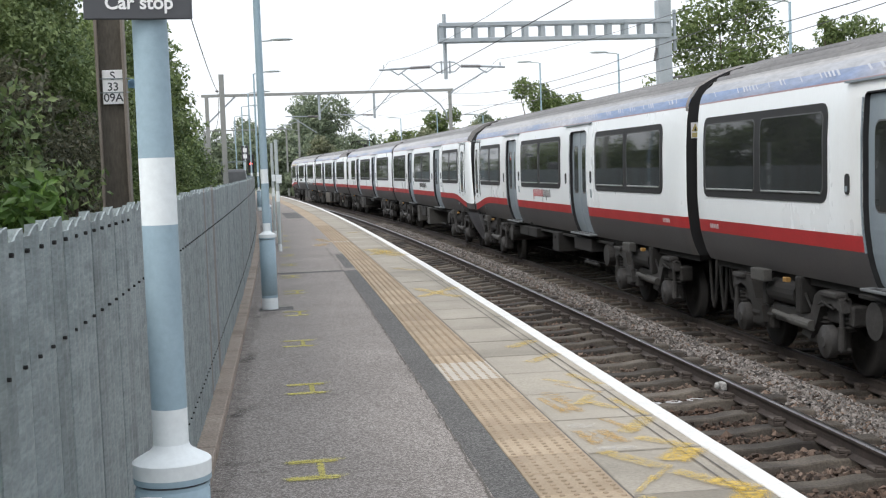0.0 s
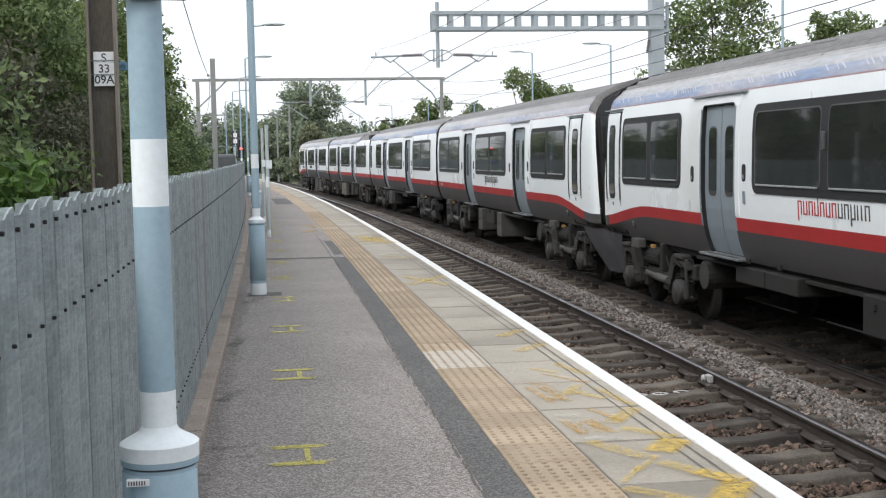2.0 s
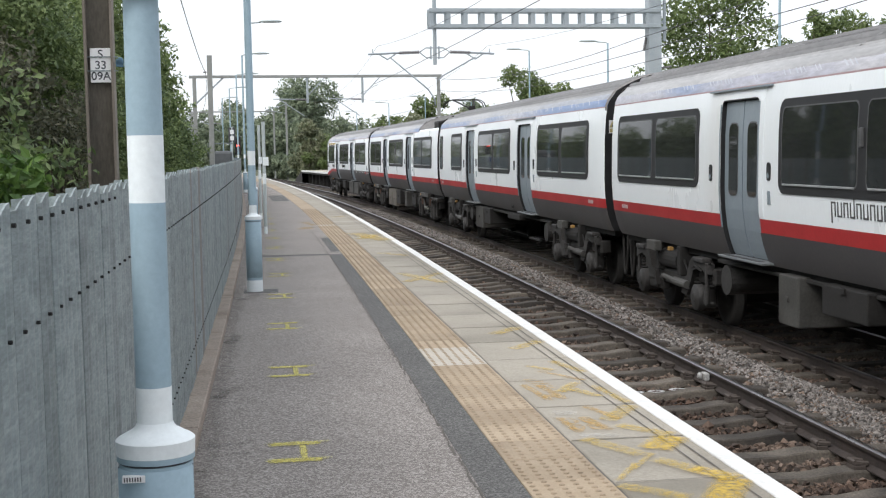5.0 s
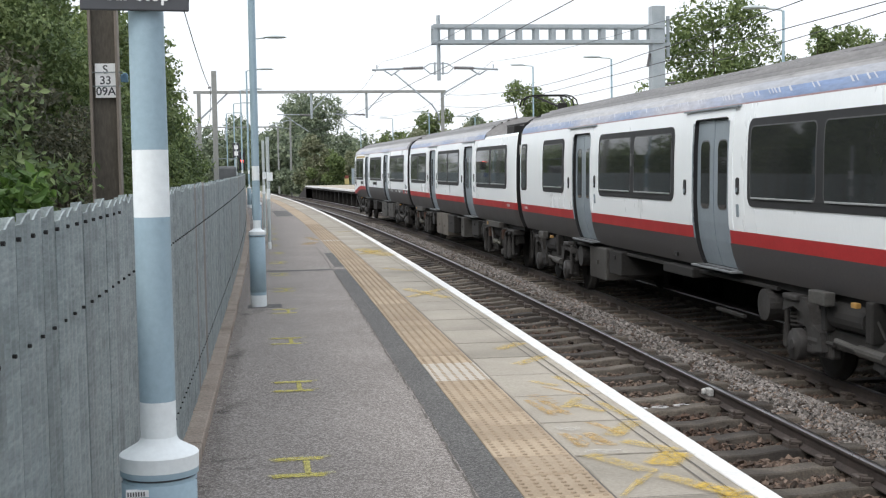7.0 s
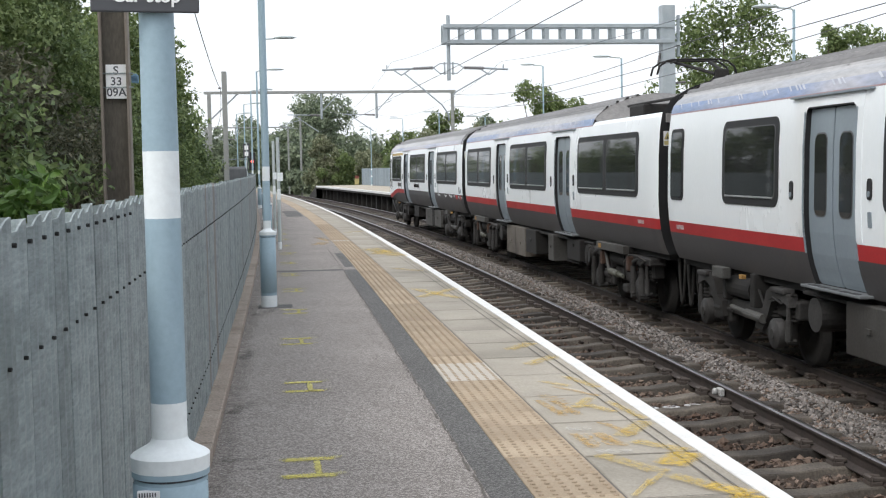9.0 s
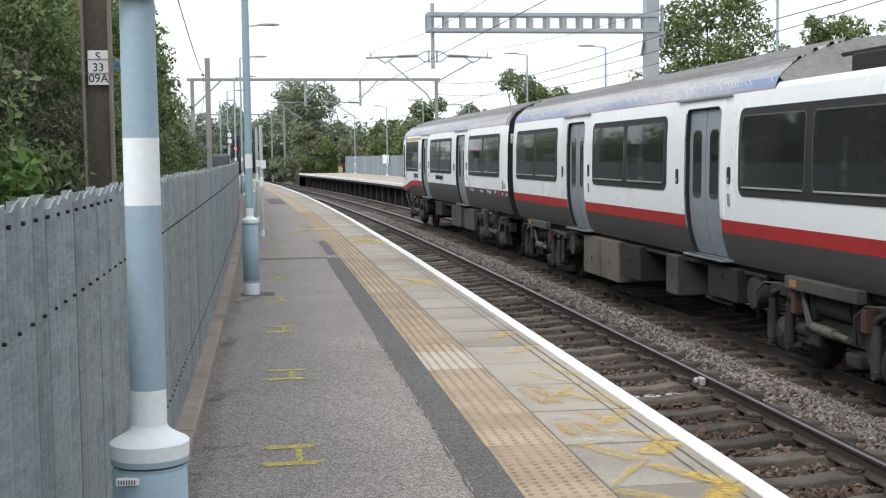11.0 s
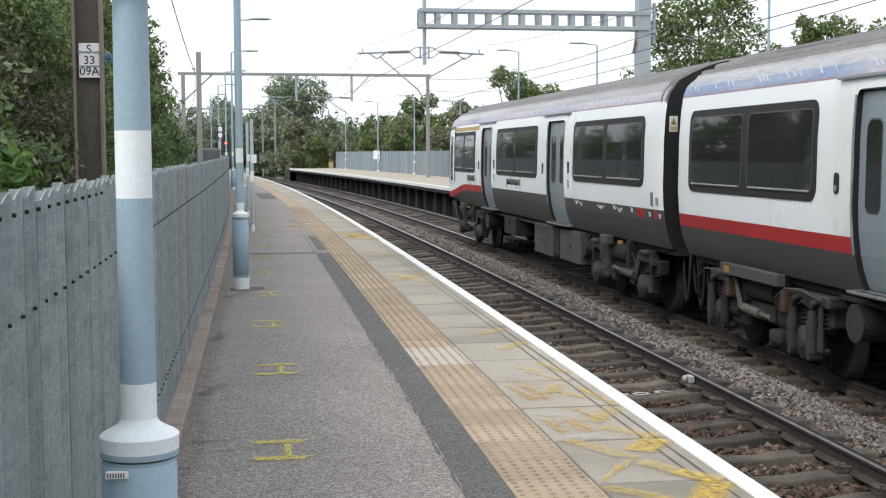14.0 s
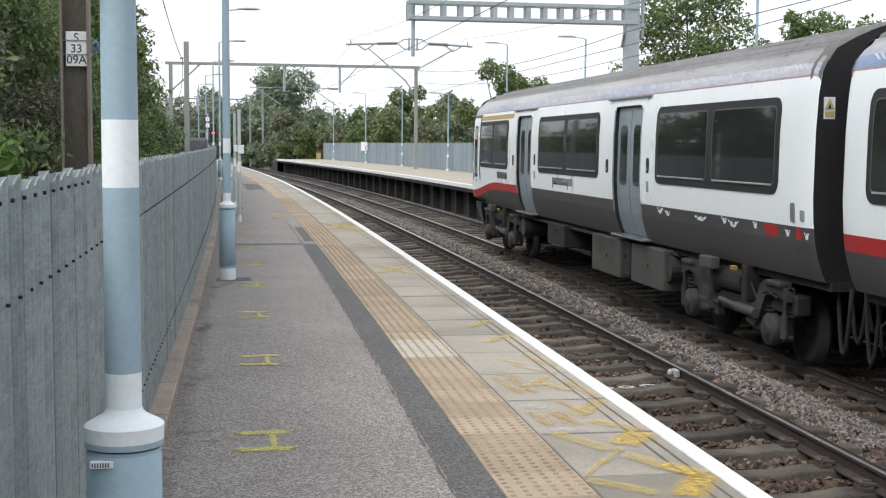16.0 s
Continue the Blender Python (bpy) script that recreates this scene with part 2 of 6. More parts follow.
M_TWHITE = mat("train_white", (0.87, 0.905, 0.915), (0.83, 0.87, 0.88), 0.3, scale=0.8, fine=25, speck=0.02, third=(0.735, 0.73, 0.705), third_amt=0.2, stretch=(1, 1, 0.45))
M_TRED = mat("train_red", (0.46, 0.034, 0.036), (0.385, 0.03, 0.032), 0.4, scale=1, fine=25, speck=0.08)
M_TGREY = mat("train_dark_grey", (0.066, 0.063, 0.064), (0.09, 0.086, 0.085), 0.5, scale=1, fine=25, speck=0.1, third=(0.11, 0.098, 0.086), third_amt=0.2)
M_TNAVY = mat("train_valance_grey", (0.06, 0.06, 0.066), (0.085, 0.084, 0.09), 0.55, scale=2, fine=25, speck=0.12)
M_TROOF = mat("train_roof_grey", (0.33, 0.32, 0.312), (0.47, 0.457, 0.45), 0.33, scale=1.4, fine=20, speck=0.22, third=(0.21, 0.198, 0.188), third_amt=0.4, stretch=(1, 0.22, 1))
M_TROOF_DARK = mat("train_roof_dark", (0.13, 0.124, 0.118), (0.21, 0.2, 0.192), 0.45, scale=2, fine=20, speck=0.25, third=(0.09, 0.083, 0.076), third_amt=0.4, stretch=(1, 0.3, 1))
M_TROOF_PALE = mat("train_roof_pale_streak", (0.62, 0.63, 0.66), (0.46, 0.49, 0.55), 0.5, scale=5)
M_TBLUE = mat("train_faded_blue", (0.15, 0.24, 0.45), (0.24, 0.31, 0.46), 0.35, scale=1.6, fine=14, speck=0.2, third=(0.48, 0.47, 0.5), third_amt=0.5, stretch=(1, 0.3, 1.6))
M_TFADED = mat("train_bleached_lavender", (0.42, 0.42, 0.50), (0.55, 0.54, 0.56), 0.42, scale=1.8, fine=14, speck=0.22, third=(0.24, 0.31, 0.47), third_amt=0.4, stretch=(1, 0.3, 1.6))
M_TSHOULDER = mat("train_shoulder_grey_blue", (0.27, 0.29, 0.34), (0.38, 0.385, 0.40), 0.42, scale=1.6, fine=14, speck=0.22, third=(0.42, 0.41, 0.40), third_amt=0.6, stretch=(1, 0.3, 1.6))
M_CANT = mat("faded_red_cant_paint", (0.42, 0.24, 0.25), (0.52, 0.40, 0.40), 0.5, scale=3)
# pale colour stands in for the sky light caught by the sill
M_SILL = mat("skylit_window_sill", (0.34, 0.35, 0.35), (0.24, 0.25, 0.25), 0.4, scale=6)
M_TDOOR = mat("train_door_grey", (0.255, 0.30, 0.33), (0.22, 0.26, 0.29), 0.4, scale=1, fine=25, speck=0.05)
M_TGOLD = mat("train_gold_stripe", (0.45, 0.30, 0.06), (0.38, 0.25, 0.05), 0.45)
M_ORANGEP = mat("dirty_orange_plate", (0.36, 0.2, 0.05), (0.28, 0.16, 0.05), 0.6)
M_TYELLOW = mat("train_cab_yellow", (0.65, 0.42, 0.02), (0.55, 0.36, 0.02), 0.45)
M_GLASS = mat("dark_tinted_glass", (0.018, 0.020, 0.020), (0.034, 0.036, 0.035), 0.06, scale=0.9, spec=0.24)
M_GLASS.node_tree.links.remove(M_GLASS.node_tree.nodes["Principled BSDF"].inputs["Roughness"].links[0])
M_GLASS.node_tree.nodes["Principled BSDF"].inputs["Roughness"].default_value = 0.035
M_GLASSRIM = mat("window_rim_grey", (0.10, 0.10, 0.10), (0.07, 0.07, 0.07), 0.45)
M_UNDER = mat("underframe_black", (0.012, 0.011, 0.010), (0.022, 0.02, 0.018), 0.85, scale=4, fine=30, speck=0.3)
M_BOGIE = mat("bogie_grey_grime", (0.027, 0.0255, 0.0245), (0.053, 0.050, 0.047), 0.7, scale=5, fine=30, speck=0.3, third=(0.017, 0.015, 0.013), third_amt=0.5)
M_PALEROD = mat("pale_olive_damper", (0.11, 0.11, 0.085), (0.075, 0.075, 0.058), 0.6, scale=4, fine=30, speck=0.2)
M_RUSTBOX = mat("rusty_brown_box", (0.085, 0.043, 0.028), (0.05, 0.03, 0.022), 0.8, scale=7, fine=40, speck=0.3)
M_BOX = mat("equipment_box_grey", (0.058, 0.056, 0.051), (0.088, 0.085, 0.078), 0.7, scale=2, fine=30, speck=0.25, third=(0.036, 0.032, 0.028), third_amt=0.5)
M_DUSTBOX = mat("dusty_brown_case", (0.115, 0.1, 0.082), (0.155, 0.14, 0.118), 0.8, scale=3, fine=30, speck=0.25, third=(0.07, 0.06, 0.05), third_amt=0.4)
M_STEP = mat("worn_step_metal", (0.13, 0.14, 0.145), (0.2, 0.21, 0.215), 0.55, scale=6, fine=40, speck=0.2)
M_HOOD = mat("grimy_hood_rubber", (0.10, 0.094, 0.09), (0.165, 0.157, 0.15), 0.6, scale=2, fine=20, speck=0.2)
M_NUMBER = mat("pale_number_film", (0.55, 0.45, 0.45), (0.48, 0.36, 0.36), 0.5)
M_LABELY = mat("warning_label_yellow", (0.55, 0.47, 0.2), (0.5, 0.42, 0.18), 0.5)
M_BARK = mat("bark", (0.09, 0.07, 0.055), (0.14, 0.115, 0.09), 0.9, scale=6, fine=40, speck=0.3, bump=0.01)
M_SOIL = mat("verge_soil", (0.06, 0.06, 0.03), (0.09, 0.085, 0.045), 0.95, scale=1.5, fine=30, speck=0.4)
M_FIELD = mat("far_ground", (0.07, 0.085, 0.04), (0.1, 0.105, 0.06), 0.95, scale=0.1, fine=2, speck=0.2)
M_LEAF = leaf_mat("leaf_dark_green", (0.055, 0.085, 0.034), (0.14, 0.2, 0.075), (0.27, 0.335, 0.135))
M_LEAF2 = leaf_mat("leaf_mid_green", (0.06, 0.088, 0.03), (0.13, 0.18, 0.06), (0.22, 0.275, 0.10))
M_LEAF3 = leaf_mat("leaf_dry_olive", (0.08, 0.095, 0.05), (0.165, 0.19, 0.1), (0.34, 0.34, 0.22))
# distance haze is mixed into these paler, greyer leaf colours
M_LEAFFAR = leaf_mat("leaf_far_hazy_green", (0.085, 0.115, 0.08), (0.185, 0.23, 0.15), (0.31, 0.355, 0.23))
M_IVY = leaf_mat("leaf_bright", (0.03, 0.06, 0.012), (0.07, 0.14, 0.03), (0.14, 0.24, 0.05))
M_LEAF4 = leaf_mat("leaf_dull_brown_green", (0.045, 0.052, 0.03), (0.095, 0.1, 0.058), (0.2, 0.19, 0.12))

# ---- the plan: a curve along the platform edge; s runs along it, d is the offset to the right of it ----
STEP = 0.25
_s = np.arange(-60, 420, STEP)
_q = np.clip(_s, -60, 122)
_bend = np.where(_q < 0, -0.000425, -0.00042535 - 2.392e-5 * _q + 4.737e-7 * _q * _q / 2)
_bend = np.where(_s > 105, -0.0011, _bend)
_a = np.cumsum(_bend) * STEP
_i0 = int(round(60 / STEP))
_a = _a - _a[_i0] - 0.12218
_x = np.cumsum(np.sin(_a)) * STEP
_y = np.cumsum(np.cos(_a)) * STEP
_x = _x - _x[_i0] + 1.4604
_y = _y - _y[_i0] + 6.0


def head(s):
    return float(np.interp(s, _s, _a))


def at(s, d, z=0.0):
    a = head(s)
    return Vector((float(np.interp(s, _s, _x)) + d * math.cos(a), float(np.interp(s, _s, _y)) - d * math.sin(a), z))


def spot(s, d, z=0.0, turn=0.0):
    """A pose on the plan: x across to the right, y along, z up."""
    return Matrix.Translation(at(s, d, z)) @ Matrix.Rotation(-head(s) + radians(turn), 4, "Z")


def mesh(name, bm, material):
    me = bpy.data.meshes.new(name)
    bm.normal_update()
    bm.to_mesh(me)
    bm.free()
    for m in material if isinstance(material, (list, tuple)) else [material]:
        me.materials.append(m)
    return me


def part(name, bm, material, parent=None, label="", m=None):
    ob = new(name, bm if isinstance(bm, bpy.types.Mesh) else mesh(name, bm, material))
    if parent:
        ob.parent = parent
    if m is not None:
        ob.matrix_basis = m
    if label:
        ob["label"] = label
    return ob


def thing(name, m, label, category, group="", kind=""):
    ob = new(name)
    ob.empty_display_size = 0.2
    ob.matrix_basis = m
    return tagged(ob, label, category, group, kind)


def box(bm, x0, x1, y0, y1, z0, z1, bevel=0.0, m=None):
    r = bmesh.ops.create_cube(bm, size=1)
    bmesh.ops.transform(bm, matrix=Matrix.LocRotScale(((x0 + x1) / 2, (y0 + y1) / 2, (z0 + z1) / 2), None, (x1 - x0, y1 - y0, z1 - z0)), verts=r["verts"])
    vs = r["verts"]
    if bevel:
        es = list({e for v in vs for e in v.link_edges})
        b = bmesh.ops.bevel(bm, geom=es, offset=bevel, segments=2, affect="EDGES", profile=0.5)
        vs = list({v for f in b["faces"] for v in f.verts} | {v for v in vs if v.is_valid})
    if m is not None:
        bmesh.ops.transform(bm, matrix=m, verts=vs)
    return bm


def tube(bm, p, q, r, r2=None, n=12, caps=True):
    p, q = Vector(p), Vector(q)
    m = Matrix.Translation((p + q) / 2) @ (q - p).to_track_quat("Z", "Y").to_matrix().to_4x4()
    bmesh.ops.create_cone(bm, cap_ends=caps, segments=n, radius1=r, radius2=r if r2 is None else r2, depth=(q - p).length, matrix=m)
    return bm


def lathe(bm, prof, n=24, m=None):
    """Turn a profile of (radius, height) about the z axis."""
    rings = []
    for r, z in prof:
        rings.append([bm.verts.new((r * math.cos(2 * math.pi * i / n), r * math.sin(2 * math.pi * i / n), z)) for i in range(n)])
    for a, b in zip(rings, rings[1:]):
        for i in range(n):
            bm.faces.new((a[i], a[(i + 1) % n], b[(i + 1) % n], b[i])).smooth = True
    for cap in (bm.faces.new(rings[-1]), bm.faces.new(rings[0][::-1])):
        for ed in cap.edges:
            ed.smooth = False
    if m is not None:
        bmesh.ops.transform(bm, matrix=m, verts=[v for r in rings for v in r])
    return bm


def pipe(bm, pts, r, n=8):
    """One bent tube through the points."""
    pts = [Vector(p) for p in pts]
    rings = []
    for i, p in enumerate(pts):
        t = (pts[min(i + 1, len(pts) - 1)] - pts[max(i - 1, 0)]).normalized()
        q = t.to_track_quat("Z", "Y")
        rings.append([bm.verts.new(p + q @ Vector((r * math.cos(6.2832 * k / n), r * math.sin(6.2832 * k / n), 0))) for k in range(n)])
    for a, b in zip(rings, rings[1:]):
        for k in range(n):
            bm.faces.new((a[k], a[(k + 1) % n], b[(k + 1) % n], b[k])).smooth = True
    bm.faces.new(rings[0][::-1])
    bm.faces.new(rings[-1])
    return bm


def strip(name, s0, s1, prof, material, step=1.0, parent=None, close=False, smooth=False):
    """A profile of (d, z) carried along the plan."""
    bm = bmesh.new()
    n = max(int(round((s1 - s0) / step)), 1)
    prev = None
    for i in range(n + 1):
        s = s0 + (s1 - s0) * i / n
        row = [bm.verts.new(at(s, d, z)) for d, z in prof]
        if prev:
            k = len(row)
            for j in range(k if close else k - 1):
                bm.faces.new((prev[j], row[j], row[(j + 1) % k], prev[(j + 1) % k])).smooth = smooth
        elif close:
            bm.faces.new(row[::-1])
        prev = row
    if close:
        bm.faces.new(prev)
    bmesh.ops.recalc_face_normals(bm, faces=bm.faces)
    return part(name, bm, material, parent)


def faces_mesh(name, verts, faces, material):
    me = bpy.data.meshes.new(name)
    me.from_pydata(verts, [], faces)
    me.materials.append(material)
    return me


# ---- levels ----
Z1, Z2 = -0.80, -1.05      # rail tops of the two tracks
D1, D2 = 1.53, 5.10        # their centre lines
FAR = 6.54                 # edge of the opposite platform

# ---- ground, platforms and track beds ----
bm = bmesh.new()
for x in range(-12, 12):
    for y in range(-6, 18):
        bmesh.ops.create_grid(bm, x_segments=1, y_segments=1, size=50, matrix=Matrix.Translation((x * 100 + 50, y * 100 + 50, -1.45)))
bmesh.ops.remove_doubles(bm, verts=bm.verts, dist=0.01)
tagged(part("ground", bm, M_FIELD), "rough grassy ground reaching to the horizon", "ground", kind="structure")

platform = thing("platform", Matrix(), "grey asphalt station platform with buff tactile strip", "platform", kind="structure")
strip("asphalt_surface", -14, 118, [(-2.66, -1.4), (-2.66, 0.0), (-1.3, 0.0), (-1.3, -1.4)], M_ASPHALT, 1.0, platform)
strip("asphalt_margin", 13.3, 118, [(-1.30, -0.3), (-1.30, 0.001), (-1.105, 0.001), (-1.105, -0.3)], M_ASPHALT, 1.0, platform)
strip("patched_strip", -14, 13.3, [(-1.30, -0.3), (-1.30, 0.002), (-1.105, 0.002), (-1.105, -0.3)], M_PATCH, 1.0, platform)["label"] = "dark asphalt strip beside the tactile paving"
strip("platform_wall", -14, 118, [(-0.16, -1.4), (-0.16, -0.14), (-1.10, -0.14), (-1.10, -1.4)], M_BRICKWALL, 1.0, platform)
far_platform = thing("platform", Matrix(), "opposite station platform with pale edge and dark wall", "platform", kind="structure")
strip("asphalt_surface", -20, 117.5, [(FAR + 0.25, -0.15), (FAR + 0.25, -0.004), (FAR + 5.2, -0.004), (FAR + 5.2, -1.4)], mat("far_platform_asphalt", (0.37, 0.325, 0.255), (0.45, 0.40, 0.325), 0.9, scale=0.6, fine=30, speck=0.2), 2.0, far_platform)
strip("platform_edge", -20, 117.5, [(FAR, -0.13), (FAR, 0.004), (FAR + 0.25, 0.004), (FAR + 0.25, -0.13)], M_WHITE, 2.0, far_platform, True)
# overhang and wall colours already carry the shade under the edge
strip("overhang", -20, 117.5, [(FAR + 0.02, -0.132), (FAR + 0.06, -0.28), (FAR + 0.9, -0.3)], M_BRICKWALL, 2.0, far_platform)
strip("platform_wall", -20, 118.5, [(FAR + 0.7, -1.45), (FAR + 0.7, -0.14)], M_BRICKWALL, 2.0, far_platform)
bm = bmesh.new()
vs = [bm.verts.new(at(s, d, z)) for s, d, z in ((117.5, FAR + 0.05, 0), (117.5, FAR + 5, 0), (123.5, FAR + 5, -1.15), (123.5, FAR + 0.05, -1.15), (117.5, FAR + 0.05, -1.45), (117.5, FAR + 5, -1.45), (123.5, FAR + 5, -1.45), (123.5, FAR + 0.05, -1.45))]
for f in ((0, 1, 2, 3), (0, 3, 7, 4), (3, 2, 6, 7), (1, 5, 6, 2)):
    bm.faces.new([vs[i] for i in f])
part("end_ramp", bm, M_BRICKWALL, far_platform, "sloping dark ramp at the platform end")
# piers under the opposite edge
bm = bmesh.new()
for i in range(45):
    box(bm, FAR + 0.4, FAR + 0.7, -0.12, 0.12, -1.45, -0.28)
    bmesh.ops.transform(bm, matrix=spot(5 + i * 2.5, 0), verts=bm.verts[-8:])
part("wall_piers", bm, M_BRICKWALL, far_platform)["kind"] = "stuff"

verge = strip("verge", -30, 150, [(-2.8, -0.02), (-4.0, 0.1), (-9, 0.3), (-40, 0.4), (-40.1, -1.5)], M_SOIL, 3.0)
tagged(verge, "overgrown soil bank behind the fence", "ground", kind="structure")
BED_D = (-0.2, 0.2, 0.6, 2.4, 2.85, 3.1, 3.4, 3.65, 3.85, 4.25, 6.2, 7.0)
BED_Z = (-1.2, -1.075, -1.05, -1.05, -1.02, -0.995, -1.03, -1.14, -1.235, -1.265, -1.27, -1.3)
bed = strip("track_bed", -25, 260, list(zip(BED_D, BED_Z)), M_BALLAST, 0.5, smooth=True)
tagged(bed, "brown ballast bed under the two tracks", "ballast", kind="structure")


def rail_profile(d, z):
    return [(d - 0.07, z - 0.155), (d - 0.07, z - 0.145), (d - 0.012, z - 0.12), (d - 0.012, z - 0.04), (d - 0.035, z - 0.03), (d - 0.035, z - 0.008)], [(d - 0.035, z - 0.008), (d - 0.025, z), (d + 0.025, z), (d + 0.035, z - 0.008)], [(d + 0.035, z - 0.008), (d + 0.035, z - 0.03), (d + 0.012, z - 0.04), (d + 0.012, z - 0.12), (d + 0.07, z - 0.145), (d + 0.07, z - 0.155)]


def sleeper_bm():
    bm = bmesh.new()
    pr = [(-1.26, 0.0), (-0.95, 0.012), (-0.5, 0.01), (-0.25, -0.02), (0.25, -0.02), (0.5, 0.01), (0.95, 0.012), (1.26, 0.0)]
    rows = []
    for x, z in pr:
        rows.append([bm.verts.new((x, y, zz)) for y, zz in ((-0.14, z - 0.2), (-0.105, z - 0.012), (-0.095, z), (0.095, z), (0.105, z - 0.012), (0.14, z - 0.2))])
    for a, b in zip(rows, rows[1:]):
        for i in range(5):
            bm.faces.new((a[i], a[i + 1], b[i + 1], b[i]))
    bm.faces.new(rows[0])
    bm.faces.new(rows[-1][::-1])
    bmesh.ops.recalc_face_normals(bm, faces=bm.faces)
    return bm


def clip_bm():
    bm = bmesh.new()
    box(bm, 0.065, 0.16, -0.075, 0.075, -0.16, -0.118, 0.008)
    for y in (-0.045, 0.045):
        tube(bm, (0.04, y, -0.112), (0.145, y * 1.3, -0.098), 0.02, n=6)
    tube(bm, (0.145, -0.06, -0.098), (0.145, 0.06, -0.098), 0.02, n=6)
    return bm


def track(name, d, z, label):
    t = thing(name, Matrix(), label, "railway track", kind="structure")
    for side in (-1, 1):
        a, top, b = rail_profile(d + side * 0.7525, z)
        rail = strip("rail", -25, 250, a, M_RAIL, 1.0, t)
        strip("rail_head", -25, 250, top, M_RAILHEAD, 1.0, rail, smooth=True)
        strip("rail_side", -25, 250, b, M_RAIL, 1.0, rail)
    return t


track1 = track("track_near", D1, Z1, "worn steel rails on dirty concrete sleepers")
track2 = track("track_far", D2, Z2, "steel rails under the passing train")

# stones of the ballast, thickest between and beside the tracks
def stones(name, count, pick, material, label, seed):
    rng = np.random.default_rng(seed)
    base = np.array([(1, 0, 0), (-1, 0, 0), (0, 1, 0), (0, -1, 0), (0, 0, 1), (0, 0, -1)], float)
    tri = np.array([(0, 2, 4), (2, 1, 4), (1, 3, 4), (3, 0, 4), (2, 0, 5), (1, 2, 5), (3, 1, 5), (0, 3, 5)])
    V, F = [], []
    for i in range(count):
        s, d, z, size = pick(rng)
        v = base * (size * (0.55 + 0.75 * rng.random((6, 1)))) + rng.normal(0, size * 0.22, (6, 3))
        a, b = rng.random(2) * 6.28
        ca, sa, cb, sb = math.cos(a), math.sin(a), math.cos(b), math.sin(b)
        R = np.array([(ca, -sa, 0), (sa, ca, 0), (0, 0, 1)]) @ np.array([(1, 0, 0), (0, cb, -sb), (0, sb, cb)])
        p = at(s, d, z)
        V.append(v @ R.T * (1, 1, 0.8) + (p.x, p.y, p.z))
        F.append(tri + 6 * i)
    me = faces_mesh(name, np.concatenate(V).tolist(), np.concatenate(F).tolist(), material)
    return tagged(new(name, me), label, "ballast", kind="stuff")


def bed_z(d):
    return float(np.interp(d, BED_D, BED_Z))


def pick_brown(rng):
    s = 2.5 + 50 * rng.random() ** 2.0
    d = 0.2 + 6.2 * rng.random() ** 1.1
    off = abs((s + 4) / 0.66 % 1 - 0.5) * 2
    if off > 0.55 and (0.2 < d < 2.85 or d > 3.8) and rng.random() < 0.8:
        s += 0.33
    return s, d, bed_z(d) + 0.055 * rng.random() ** 2 * (d < 2.6), 0.021 + 0.022 * rng.random()


def pick_grey(rng):
    s = 4 + 48 * rng.random() ** 1.6
    d = rng.normal(3.22, 0.30)
    return s, d, bed_z(d) + 0.012, 0.018 + 0.014 * rng.random()


stones("ballast_stones", 44000, pick_brown, M_STONE, "loose rust-brown ballast stones between the sleepers", 3)
stones("grey_ballast_stones", 17000, pick_grey, M_STONE_GREY, "clean grey ballast stones between the two tracks", 4)

# ---- the train ----
BODY = 19.5
PITCH = 20.0


def section(z):
    """Half width of the body at a height above the rail."""
    return float(np.interp(z, (1.08, 1.2, 1.35, 1.5, 1.75, 2.0, 2.7, 3.1, 3.29), (1.225, 1.285, 1.335, 1.37, 1.40, 1.41, 1.40, 1.375, 1.345)))


def rounded(bm, y0, y1, z0, z1, r, x, thick, side=-1, n=4):
    """A rounded panel lying on the body's side, proud by thick; follows the side's curve."""
    levels = []
    for i in range(n + 1):
        a = radians(90 * i / n)
        levels.append((z0 + r - r * math.cos(a), r - r * math.sin(a)))
    for k in (1.2, 1.35, 1.5, 1.75, 2.0, 2.35, 2.7, 3.0, 3.1):
        if z0 + r < k < z1 - r:
            levels.append((k, 0.0))
    for i in range(n + 1):
        a = radians(90 * i / n)
        levels.append((z1 - r + r * math.sin(a), r - r * math.cos(a)))
    front, back = [], []
    for z, inset in levels:
        for rows, dx in ((front, thick), (back, -0.03)):
            w = side * (section(z) + x + dx)
            rows.append((bm.verts.new((w, y0 + inset, z)), bm.verts.new((w, y1 - inset, z))))
    for f0, f1, b0, b1 in zip(front, front[1:], back, back[1:]):
        bm.faces.new((f0[0], f0[1], f1[1], f1[0]))
        bm.faces.new((f0[0], f1[0], b1[0], b0[0]))
        bm.faces.new((f0[1], b0[1], b1[1], f1[1]))
    for f, b in ((front[0], back[0]), (front[-1], back[-1])):
        bm.faces.new((f[0], f[1], b[1], b[0]))
    bmesh.ops.recalc_face_normals(bm, faces=bm.faces)
    return bm


# where the body ends, ahead and behind the car's middle
END = {1: BODY / 2, -1: BODY / 2}


def stations(cab_far, cab_near):
    ys = [-END[-1] + i * (END[1] + END[-1]) / 40 for i in range(41)]
    extra = []
    for on, sgn in ((cab_far, 1), (cab_near, -1)):
        if on:
            extra += [sgn * (END[sgn] - v) for v in (0.06, 0.14, 0.25, 0.36, 0.75, 1.0, 1.25)]
        else:
            extra += [sgn * (END[sgn] - 0.04), sgn * (END[sgn] - 0.1)]
    return sorted(set(ys + extra))


